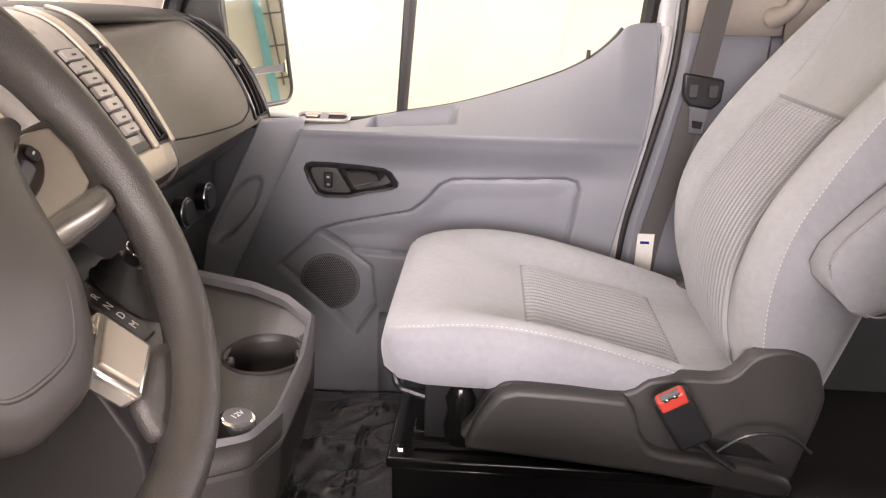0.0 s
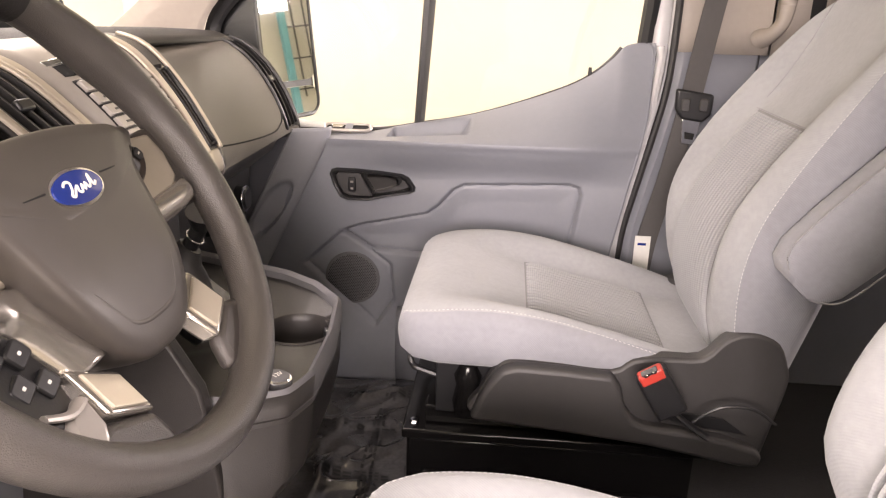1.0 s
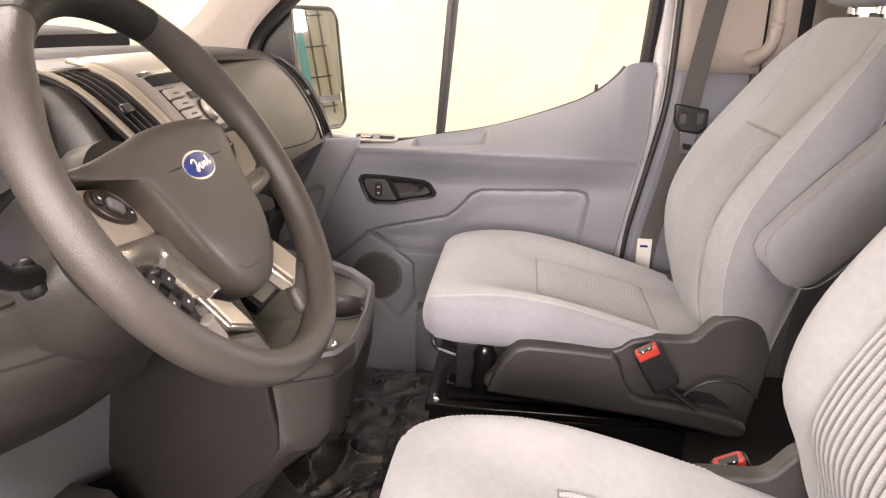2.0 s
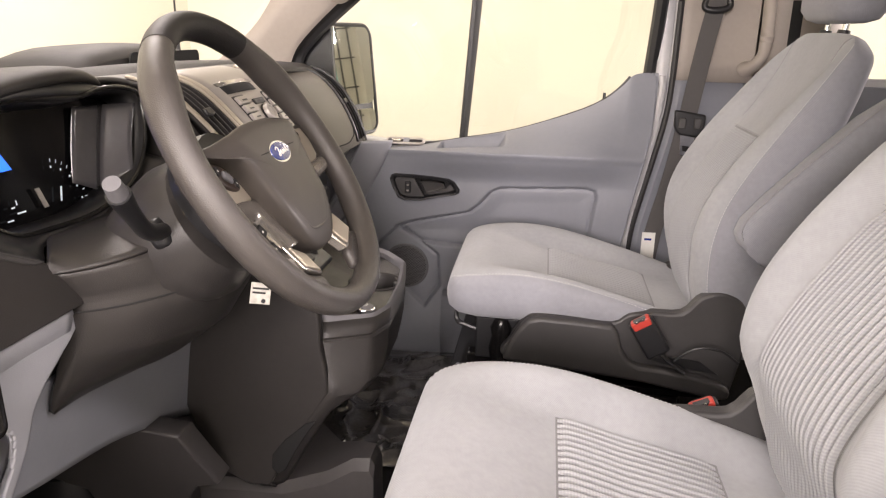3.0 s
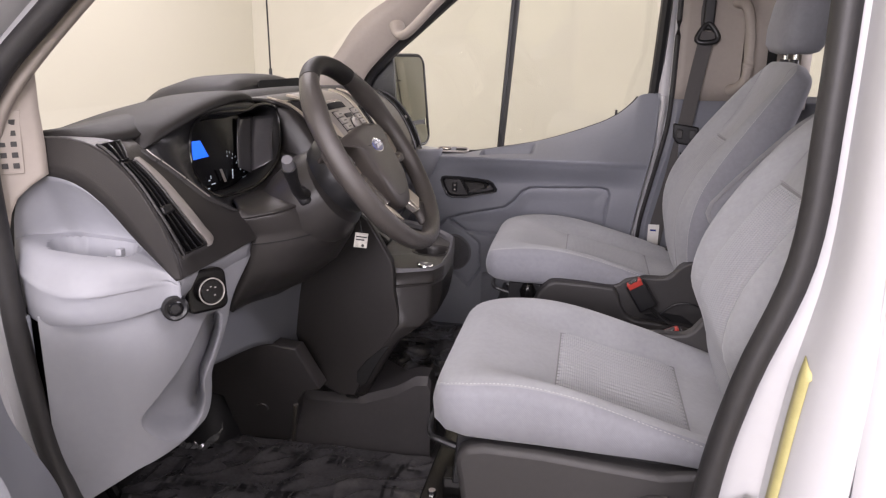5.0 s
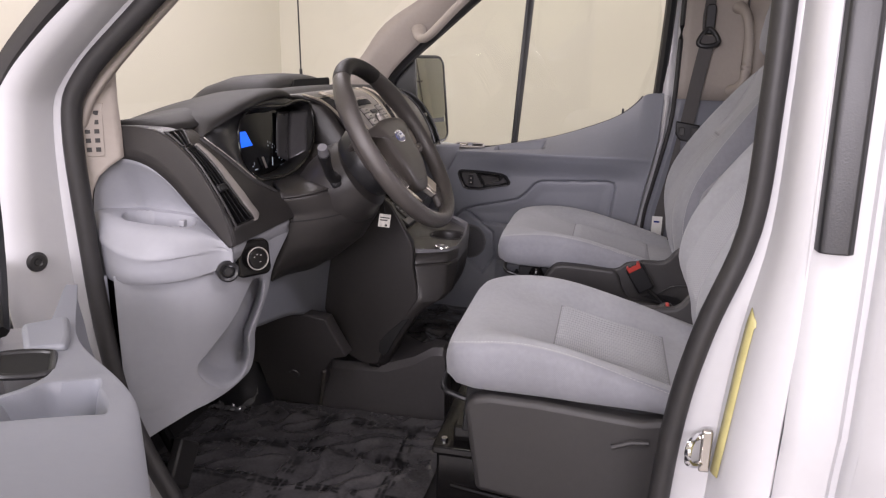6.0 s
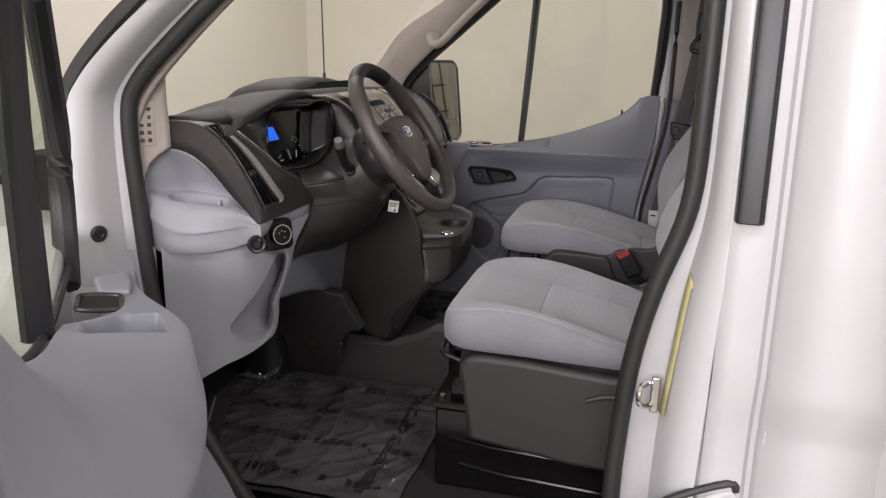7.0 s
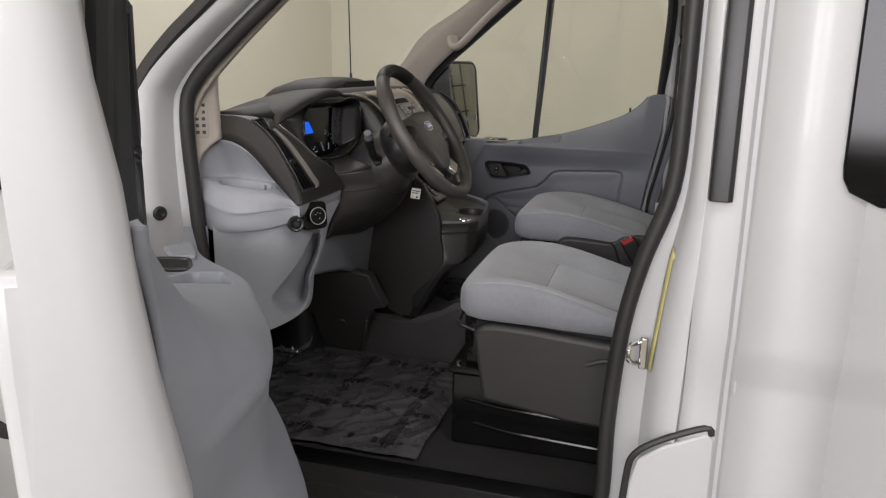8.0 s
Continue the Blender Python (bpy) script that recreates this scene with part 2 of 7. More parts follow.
def lathe(profile, m, n=32):
    """Profile of (radius, height), turned about local z and placed by m."""
    bm = loft([[m @ Vector((r * math.cos(2 * math.pi * k / n), r * math.sin(2 * math.pi * k / n), h)) for k in range(n)] for r, h in profile])
    return bm


def join(*bms):
    out = bmesh.new()
    for b in bms:
        me = bpy.data.meshes.new("tmp")
        b.to_mesh(me)
        b.free()
        out.from_mesh(me)
        bpy.data.meshes.remove(me)
    return out


def rounded(x0, x1, z0, z1, r, n=5):
    """A rounded rectangle in two numbers."""
    out = []
    for cx, cz, a0 in ((x1 - r, z1 - r, 0), (x0 + r, z1 - r, 90), (x0 + r, z0 + r, 180), (x1 - r, z0 + r, 270)):
        out += [(cx + r * math.cos(radians(a0 + 90 * k / n)), cz + r * math.sin(radians(a0 + 90 * k / n))) for k in range(n + 1)]
    return out


def smooth(a, b, v):
    t = min(1, max(0, (v - a) / (b - a)))
    return t * t * (3 - 2 * t)


def lin(pts, v):
    """Piecewise linear."""
    if v <= pts[0][0]:
        return pts[0][1]
    for (a, p), (b, q) in zip(pts, pts[1:]):
        if v <= b:
            return p + (q - p) * (v - a) / (b - a)
    return pts[-1][1]


def bend(pts, v):
    """Smooth curve through (place, value) pairs."""
    if v <= pts[0][0]:
        return pts[0][1]
    for i in range(len(pts) - 1):
        (a, p), (b, q) = pts[i], pts[i + 1]
        if v <= b:
            h = b - a
            ma = (q - pts[i - 1][1]) / (b - pts[i - 1][0]) if i else (q - p) / h
            mb = (pts[i + 2][1] - p) / (pts[i + 2][0] - a) if i + 2 < len(pts) else (q - p) / h
            t = (v - a) / h
            return (1 + 2 * t) * (1 - t) ** 2 * p + t * (1 - t) ** 2 * h * ma + t * t * (3 - 2 * t) * q + t * t * (t - 1) * h * mb
    return pts[-1][1]


def inside(poly, x, z):
    """Signed distance to a polygon, positive inside."""
    best, ins = 1e9, False
    n = len(poly)
    for i in range(n):
        (ax, az), (bx, bz) = poly[i], poly[(i + 1) % n]
        dx, dz = bx - ax, bz - az
        t = max(0, min(1, ((x - ax) * dx + (z - az) * dz) / (dx * dx + dz * dz)))
        best = min(best, math.hypot(x - ax - t * dx, z - az - t * dz))
        if (az > z) != (bz > z) and x < ax + (z - az) / (bz - az) * dx:
            ins = not ins
    return best if ins else -best


# ---- the garage ----
def wall(name, bm, label, mat=WALL):
    return tagged(finish(bm, name, mat), label, "wall", kind="structure")


tagged(finish(box(-3.0, 7.0, -6.0, 5.0, -0.55, -0.45), "ground", CONCRETE), "grey sealed concrete garage floor under the van", "floor", kind="structure")
wall("wall_front", box(-3.0, -2.84, -6.0, 5.0, -0.45, 3.5), "plain cream-painted garage wall in front of the van")
wall("wall_right", box(-2.84, 7.0, 4.84, 5.0, -0.45, 3.5), "plain cream-painted garage wall beside the van")
wall("wall_left", box(-2.84, 7.0, -6.0, -5.84, -0.45, 3.5), "plain cream-painted garage wall behind the open door")
wall("wall_rear", box(6.84, 7.0, -5.84, 4.84, -0.45, 3.5), "plain cream-painted garage wall behind the van")
tagged(finish(box(-3.0, 7.0, -6.0, 5.0, 3.5, 3.6), "ceiling", WALL), "pale garage ceiling", "ceiling", kind="structure")


def strip_light(x, y, lx, ly):
    t = thing("strip_light", "white tube light fixed under the garage ceiling", "light", "garage tube lights", at=(x, y, 3.5))
    part("housing", box(-lx / 2, lx / 2, -ly / 2, ly / 2, -0.1, 0.0), WHITE, t, bevel=0.01)
    part("diffuser", box(-lx / 2 + 0.03, lx / 2 - 0.03, -ly / 2 + 0.03, ly / 2 - 0.03, -0.14, -0.1), TUBE_LIGHT, t, bevel=0.01)


for sx, sy, lx, ly in ((-0.6, -2.9, 2.4, 0.3), (2.5, -2.3, 2.4, 0.3), (-1.9, 2.0, 0.3, 2.4), (1.2, 2.9, 2.4, 0.3), (4.2, 2.2, 2.4, 0.3)):
    strip_light(sx, sy, lx, ly)
# made-up stand for the rear fill light; its head does not glow
wl = thing("work_light", "white lamp stand added behind the van for the rear fill light", "light", at=(5.56, 3.03, -0.45))
part("stand", cyl((0, 0, 0), (0, 0, 2.4), 0.03), TEAL, wl)
part("lamp_head", box(-0.04, 0.04, -0.8, 0.8, 2.35, 3.15, pose(0.05, 0, 0, 0, 0, 27)), WHITE, wl, bevel=0.01)
post = thing("steel_post", "teal-painted steel post by the garage wall", "post", at=(6.6, 4.27, -0.45))
part("shaft", box(-0.045, 0.045, -0.045, 0.045, 0, 3.95), TEAL, post, bevel=0.008)
part("base_plate", box(-0.12, 0.12, -0.12, 0.12, 0, 0.02), TEAL, post, bevel=0.004)

rack = thing("wire_rack", "dark wire rack on the garage's rear wall", "rack", at=(6.78, 4.45, 1.0))
for ry in (-0.12, 0.05, 0.22):
    part("upright", cyl((0, ry, 0.0), (0, ry, 1.7), 0.012, n=8), TRIM_DARK, rack)
for rz in (0.1, 0.5, 0.9, 1.3, 1.65):
    part("crossbar", cyl((-0.02, -0.16, rz), (-0.02, 0.26, rz), 0.010, n=8), TRIM_DARK, rack)

# ---- van body ----
van = thing("van_body", "white-painted panel van body with an open cab doorway", "van", at=(0, 0, 0))

SEAL = [(-0.27, 0.177), (-0.395, 0.331), (-0.515, 0.545), (-0.556, 0.713), (-0.573, 0.907), (-0.580, 1.105), (-0.548, 1.182), (-0.454, 1.268), (-0.354, 1.35), (-0.10, 1.55), (0.06, 1.66), (0.33, 1.70),
        (0.46, 1.66), (0.503, 1.5), (0.502, 1.345), (0.502, 1.174), (0.495, 1.0), (0.45, 0.845), (0.422, 0.70), (0.408, 0.5), (0.405, 0.29), (0.36, 0.2), (0.2, 0.15), (-0.12, 0.15)]
LIP = [(-0.30, 0.06), (-0.45, 0.22), (-0.60, 0.48), (-0.642, 0.713), (-0.655, 0.9), (-0.65, 1.108), (-0.62, 1.18), (-0.54, 1.262), (-0.426, 1.355), (-0.15, 1.60), (0.03, 1.72), (0.36, 1.78),
       (0.52, 1.74), (0.552, 1.55), (0.552, 1.345), (0.552, 1.17), (0.552, 1.0), (0.549, 0.86), (0.545, 0.7), (0.54, 0.5), (0.535, 0.29), (0.50, 0.08), (0.2, 0.02), (-0.2, 0.02)]


def tumble(z):
    """Half width of the body at a height."""
    return lin([(-0.4, 0.965), (0.0, 1.0), (0.30, 1.003), (0.50, 0.998), (0.662, 0.992), (0.735, 1.007), (0.95, 1.0), (1.35, 0.97), (1.8, 0.90), (2.1, 0.84)], z)


def jamb(side):
    inner = spline([(x, side * 0.865, z) for x, z in SEAL], 4, True)
    mid = spline([(x + 0.52 * (u - x), side * 0.872, z + 0.52 * (w - z)) for (x, z), (u, w) in zip(SEAL, LIP)], 4, True)
    step = spline([(x + 0.62 * (u - x), side * 0.922, z + 0.62 * (w - z)) for (x, z), (u, w) in zip(SEAL, LIP)], 4, True)
    outer = spline([(x, side * (tumble(z) - 0.025), z) for x, z in LIP], 4, True)
    bm = loft([inner, mid, step, outer], caps=False)
    return bm


for side in (-1, 1):
    part("door_jamb", jamb(side), WHITE, van, "white-painted door jamb", solid=0.006, offset=0)
part("door_seal", tube(spline([(x, -0.872, z) for x, z in SEAL], 5, True), 0.0165, 10, True, up=(0, 1, 0)), RUBBER, van, "black rubber door seal")
part("outer_seal", tube(spline([(x - 0.012, -0.952, z + 0.008) for x, z in LIP[4:13]], 6), 0.016, 8, flat=0.7, up=(0, 1, 0)), RUBBER, van, "black rubber outer seal along the windscreen pillar")


def side_panel(side, x0, x1, holes):
    """The long outer side behind the doors, in strips round its window holes."""
    bms = []
    xs = sorted({x0, x1, *(h for a in holes for h in a[:2])})
    for a, b in zip(xs, xs[1:]):
        zs = [-0.4 + 0.0125 * k for k in range(185)]
        cut = [h for h in holes if h[0] <= a and h[1] >= b]
        runs = [(zs[0], cut[0][2]), (cut[0][3], zs[-1])] if cut else [(zs[0], zs[-1])]
        for lo, hi in runs:
            zz = [lo] + [z for z in zs if lo < z < hi] + [hi]
            bms.append(loft([[(a, side * tumble(z), z) for z in zz], [(b, side * tumble(z), z) for z in zz]], closed=False, caps=False))
    return join(*bms)


part("side_panel", side_panel(-1, 0.632, 3.6, [(0.80, 2.2, 1.06, 1.62)]), WHITE, van, "glossy white outer side panel", solid=0.012, offset=0)
part("side_panel", side_panel(1, 0.632, 3.6, [(0.95, 2.2, 1.10, 1.62)]), WHITE, van, solid=0.012, offset=0)
# step between the jamb and the side panel
part("pillar_face", loft([[(0.548, -(tumble(z) - 0.027), z), (0.575, -(tumble(z) - 0.026), z), (0.600, -(tumble(z) - 0.022), z), (0.612, -(tumble(z) - 0.024), z), (0.620, -(tumble(z) - 0.034), z), (0.630, -(tumble(z) - 0.034), z), (0.634, -(tumble(z) + 0.004), z)] for z in [0.03 + 0.06 * k for k in range(30)]], False, False), WHITE, van, "white pillar face with a pressed seam", solid=0.004, offset=0)
part("pillar_strip", loft([[(0.553, -(tumble(z) - 0.026), z), (0.555, -(tumble(z) - 0.008), z), (0.562, -(tumble(z) - 0.004), z), (0.588, -(tumble(z) - 0.002), z), (0.595, -(tumble(z) - 0.008), z), (0.595, -(tumble(z) - 0.026), z)] for z in (1.0, 1.1, 1.25, 1.4, 1.55, 1.75)]), BLACK, van, "black plastic strip on the door pillar", bevel=0.002)
part("seam_backing", loft([[(0.538, -(tumble(z) - 0.050), z), (0.545, -(tumble(z) - 0.036), z), (0.558, -(tumble(z) - 0.032), z)] for z in [0.35 + 0.05 * k for k in range(10)]], False, False), WHITE, van, solid=0.002, offset=0)
# dark side window glued on the outside
def side_glass(x0, x1, z0, z1, r, off, side):
    """A pane with rounded corners that follows the lean of the side."""
    rows = []
    for k in range(31):
        z = z0 + (z1 - z0) * k / 30
        e = max(0, r - (z - z0), r - (z1 - z))
        c = r - math.sqrt(max(0, r * r - e * e))
        rows.append([(x0 + c, side * (tumble(z) + off), z), (x0 + c + 0.004, side * (tumble(z) + off + 0.003), z), (x1 - c, side * (tumble(z) + off + 0.003), z)])
    return loft(rows, False, False)


part("side_window", side_glass(0.757, 2.25, 1.010, 1.66, 0.06, 0.008, -1), TINTED, van, "dark tinted side window", solid=0.003)
part("side_window", prism([(x, tumble(z) - 0.002, z) for x, z in rounded(0.93, 2.25, 1.08, 1.66, 0.06)], (0, 0.005, 0)), GLASS, van, "clear side window").visible_shadow = False
# flap at the foot of the pillar
flap = [(0.455, 0.30), (0.462, 0.42), (0.474, 0.47), (0.52, 0.508), (0.60, 0.548), (0.612, 0.535), (0.616, 0.30)]
part("filler_flap", prism([(x, -0.968, z) for x, z in flap], (0, -0.012, 0)), WHITE, van, "white cover flap at the pillar foot", bevel=0.004)
part("flap_seal", tube(spline([(x - 0.006, -0.974, z + 0.010) for x, z in flap[:6]], 4), 0.007, 8), RUBBER, van, "black seal along the flap")
# roof, rear end and floor close the shell
part("roof", loft([[(x, y * lin([(-0.3, 0.86), (0.2, 1), (4, 1)], x), z + lin([(-0.3, -0.14), (0.3, 0.0), (4, 0.1)], x)) for y, z in ((-0.9, 1.78), (-0.84, 1.90), (-0.6, 1.97), (0, 2.0), (0.6, 1.97), (0.84, 1.90), (0.9, 1.78))] for x in (-0.30, -0.1, 0.2, 0.8, 3.6)], False, False), HEADLINER, van, "pale cloth-lined roof", solid=0.03, offset=1)
# unseen rear end; openings and white paint added to bring light inside
part("rear_wall", join(box(3.58, 3.62, -1.0, 1.0, -0.3, 1.0), box(3.58, 3.62, -1.0, -0.78, 1.0, 2.1), box(3.58, 3.62, 0.78, 1.0, 1.0, 2.1), box(3.58, 3.62, -0.78, 0.78, 1.75, 2.1), box(3.58, 3.62, -0.05, 0.05, 1.0, 1.75)), WHITE, van, "white rear end, unseen, with two openings added to let light in")
part("cab_floor", box(-1.3, 3.6, -0.93, 0.93, 0.20, 0.25), CARPET, van, "black floor of the cab", bevel=0.01)
part("door_sill", loft([[(x, -0.80, 0.256), (x, -0.845, 0.25), (x, -0.87, 0.20), (x, -0.875, 0.10), (x, -0.93, 0.06), (x, -0.985, -0.02), (x, -0.985, -0.35)] for x in (-0.40, -0.1, 0.2, 0.5)], False, False), SILL, van, "black plastic step sill", solid=0.01, offset=0)
part("bulkhead", box(-1.3, -1.26, -0.9, 0.9, 0.0, 0.90), VOID, van)
part("front_fender", loft([[(x, s * (0.99 - 0.2 * smooth(-0.9, -1.7, x)), z) for s, z in ((-1, -0.3), (-1, 0.6), (-0.985, 0.78), (-0.9, 0.86), (0, 0.90), (0.9, 0.86), (0.985, 0.78), (1, 0.6), (1, -0.3))] for x in (-0.66, -0.9, -1.3, -1.6, -1.75)], False, False), WHITE, van, "white bonnet and wings", solid=0.01, offset=0)
# striker and sticker on the driver's pillar
striker = part("striker", tube(spline([(0.468, -0.880, 0.684), (0.452, -0.900, 0.686), (0.441, -0.921, 0.682), (0.441, -0.925, 0.658), (0.456, -0.905, 0.645), (0.470, -0.884, 0.642)], 4), 0.0052, 8), CHROME, van, "bent steel door striker", bevel=0)
part("striker_plate", box(0.460, 0.476, -0.900, -0.890, 0.630, 0.698), SILVER, van, bevel=0.003)
part("yellow_sticker", loft([[(lin([(0.63, 0.473), (0.72, 0.482), (0.86, 0.495), (0.90, 0.503)], z) + dx, -0.900 - 0.019 * f, z - 0.02 * f * (z > 0.89)) for f, dx in ((0.0, 0.003), (0.5, 0.005), (1.0, 0.010))] for z in (0.635, 0.70, 0.76, 0.82, 0.87, 0.895)], False, False), YELLOW, van, "yellow warning sticker", solid=0.001)
part("jamb_plug", lathe([(0.0, 0.005), (0.005, 0.005), (0.007, 0.007), (0.013, 0.007), (0.0155, 0.004), (0.017, 0.0), (0.017, -0.016)], Matrix.Translation((-0.6262, -0.9338, 0.8796)) @ Vector((0.87, -0.5, 0.04)).to_track_quat("Z", "Y").to_matrix().to_4x4()), BLACK, van, "round black plug in the jamb")


# windscreen with its pillars
def wpt(u, v):
    """u across, v up the windscreen."""
    y = (u - 0.5) * 2
    half = lin([(0, 0.853), (1, 0.70)], v)
    x = lin([(0, -1.207), (1, -0.20)], v) + 0.16 * y * y * lin([(0, 1.9), (1, 0.7)], v)
    return (x, y * half, lin([(0, 0.99), (1, 1.80)], v))


part("windscreen", grid(10, 6, wpt), GLASS, van, "clear windscreen").visible_shadow = False


def pillar_trim(side):
    """Inner cover of the windscreen pillar, from the dash up to the roof."""
    inner = [(-0.84, 0.79, 1.05), (-0.666, 0.80, 1.191), (-0.55, 0.80, 1.335), (-0.34, 0.79, 1.473), (-0.05, 0.74, 1.72), (0.1, 0.72, 1.82)]
    mid = [(-0.70, 0.845, 1.00), (-0.60, 0.838, 1.15), (-0.50, 0.832, 1.255), (-0.30, 0.82, 1.42), (0.0, 0.78, 1.66), (0.12, 0.77, 1.75)]
    outer = [(-0.62, 0.862, 0.98), (-0.575, 0.856, 1.09), (-0.525, 0.850, 1.175), (-0.34, 0.845, 1.345), (-0.09, 0.83, 1.545), (0.08, 0.82, 1.66)]
    rings = []
    for a, b, c in zip(spline(inner, 5), spline(mid, 5), spline(outer, 5)):
        rings.append([(p.x, side * p.y, p.z) for p in (a, a.lerp(b, 0.5) - Vector((0, 0.006, 0)), b - Vector((0, 0.008, 0)), b.lerp(c, 0.6), c)])
    return loft(rings, False, False)


for side in (-1, 1):
    part("pillar_trim", pillar_trim(side), BEIGE, van, "beige windscreen pillar trim", solid=0.012, offset=0)
# beige foot of the driver's pillar trim with its demister grille
FOOT = [(0.90, 0.0, 0.18), (0.96, 0.0, 0.24), (0.99, 0.0, 0.32), (1.012, 0.0, 0.45), (1.03, 0.0, 0.70), (1.045, 0.0, 1.0), (1.09, 0.0, 1.0), (1.14, 0.0, 0.9), (1.20, 0.05, 0.7), (1.26, 0.25, 0.7)]


def foot_at(u, z):
    return (-0.592 + 0.060 * u + 0.35 * max(0, z - 1.12), -0.862 + 0.052 * u, z)


part("pillar_foot", loft([[foot_at(a + (b - a) * k / 6, z) for k in range(7)] for z, a, b in FOOT], False, False), BEIGE, van, "beige foot of the pillar trim", solid=0.004, offset=0)
def foot_off(u, z, d):
    p = foot_at(u, z)
    return (p[0] + 0.65 * d, p[1] - 0.75 * d, p[2])


grille = part("pillar_grille", prism([foot_off(u, z, 0.001) for u, z in rounded(0.22, 0.62, 1.048, 1.138, 0.012)], (0.002, -0.0024, 0)), BEIGE, van, "slotted demister grille", bevel=0.001)
for k in range(5):
    for u in (0.27, 0.45):
        part("slot", prism([foot_off(a, z, 0.0048) for a, z in ((u, 1.056 + 0.0155 * k), (u + 0.10, 1.056 + 0.0155 * k), (u + 0.10, 1.0635 + 0.0155 * k), (u, 1.0635 + 0.0155 * k))], (0.0008, -0.001, 0)), TRIM_DARK, grille)


def grab_handle(name, path, r, mat, label):
    h = thing(name, label, "grab handle")
    part("grip", tube(spline(path, 6), lambda t: r * (1 + 0.45 * smooth(0.16, 0.0, t) + 0.45 * smooth(0.84, 1.0, t)), 14, flat=0.8), mat, h)
    return h


grab_handle("grab_handle", [(-0.425, 0.812, 1.315), (-0.405, 0.765, 1.283), (-0.365, 0.735, 1.292), (-0.28, 0.733, 1.375), (-0.20, 0.735, 1.45), (-0.10, 0.735, 1.54), (-0.07, 0.750, 1.575), (-0.06, 0.80, 1.60)], 0.019, BEIGE, "beige grab handle on the windscreen pillar")

# pillar behind the passenger door
part("pillar_cover", loft([[(lin([(0.25, 0.434), (0.583, 0.438), (0.675, 0.444), (0.79, 0.467), (0.897, 0.491), (0.985, 0.507), (1.07, 0.514), (1.104, 0.514)], z), 0.856, z), (lin([(0.25, 0.452), (0.583, 0.456), (0.675, 0.462), (0.79, 0.485), (0.897, 0.509), (0.985, 0.525), (1.07, 0.532), (1.104, 0.532)], z), 0.846, z), (lin([(0.25, 0.479), (0.675, 0.487), (0.985, 0.549), (1.104, 0.555)], z), 0.860, z), (0.60, 0.885, z), (0.70, 0.895, z), (0.715, 0.93, z)] for z in (0.25, 0.5, 0.6, 0.65, 0.68, 0.75, 0.8, 0.847, 0.9, 0.978, 1.03, 1.088)], False, False), GREY, van, "grey plastic lower pillar cover", solid=0.008, offset=1)
part("pillar_cover", loft([[(0.512, 0.858, z), (0.545, 0.864, z), (0.60, 0.88, z), (0.72, 0.892, z), (0.735, 0.93, z)] for z in (1.084, 1.15, 1.3, 1.5, 1.75)], False, False), BEIGE, van, "beige upper pillar cover", solid=0.008, offset=1)
part("side_lining", side_panel(1, 0.70, 3.58, [(0.93, 2.2, 1.08, 1.65)]), GREY, van, "grey side lining behind the seats", solid=0.01, offset=1).location = (0, -0.05, 0)
# unseen lining, white to bounce light onto the seats
part("side_lining", side_panel(-1, 0.63, 3.58, []), WHITE, van, solid=0.01, offset=1).location = (0, 0.05, 0)
part("window_post", loft([[(0.735, 0.90, z), (0.80, 0.885, z), (0.90, 0.885, z), (0.94, 0.93, z)] for z in (1.06, 1.3, 1.7)], False, False), BEIGE, van, "beige post cover by the rear side window", solid=0.01, offset=1)
part("post_slot", box(0.80, 0.83, 0.875, 0.883, 1.10, 1.30), VOID, van)
grab_handle("grab_handle", [(0.705, 0.885, 1.12), (0.72, 0.85, 1.135), (0.735, 0.838, 1.17), (0.735, 0.836, 1.25), (0.728, 0.836, 1.34), (0.715, 0.85, 1.385), (0.70, 0.885, 1.40)], 0.019, BEIGE, "beige grab handle on the door pillar")

# ---- front doors (one shape, built closed on the passenger side) ----
SILL_LINE = [(0.0, 0.874), (0.262, 0.878), (0.421, 0.890), (0.50, 0.905), (0.603, 0.925), (0.709, 0.957), (0.823, 1.001), (0.879, 1.034), (0.915, 1.068), (0.935, 1.092), (0.962, 1.102), (1.0, 1.104)]
REAR_EDGE = [(0.25, 0.398), (0.593, 0.402), (0.668, 0.413), (0.747, 0.425), (0.873, 0.448), (0.946, 0.464), (1.016, 0.469), (1.084, 0.474), (1.104, 0.470)]
PULL = [(-0.242, 0.645), (-0.187, 0.665), (-0.030, 0.701), (-0.002, 0.724), (0.032, 0.763), (0.057, 0.776), (0.297, 0.787), (0.322, 0.780), (0.328, 0.763), (0.316, 0.656), (0.30, 0.586), (-0.055, 0.593), (-0.173, 0.601)]
SPEAKER = [(-0.332, 0.558), (-0.245, 0.638), (-0.220, 0.638), (-0.120, 0.563), (-0.112, 0.468), (-0.156, 0.401)]


def swell(x):
    """How far the elbow ledge stands out along the door."""
    return smooth(-0.36, -0.04, x) * smooth(0.52, 0.28, x)


def crest(x):
    return 0.872 + 0.012 * swell(x)


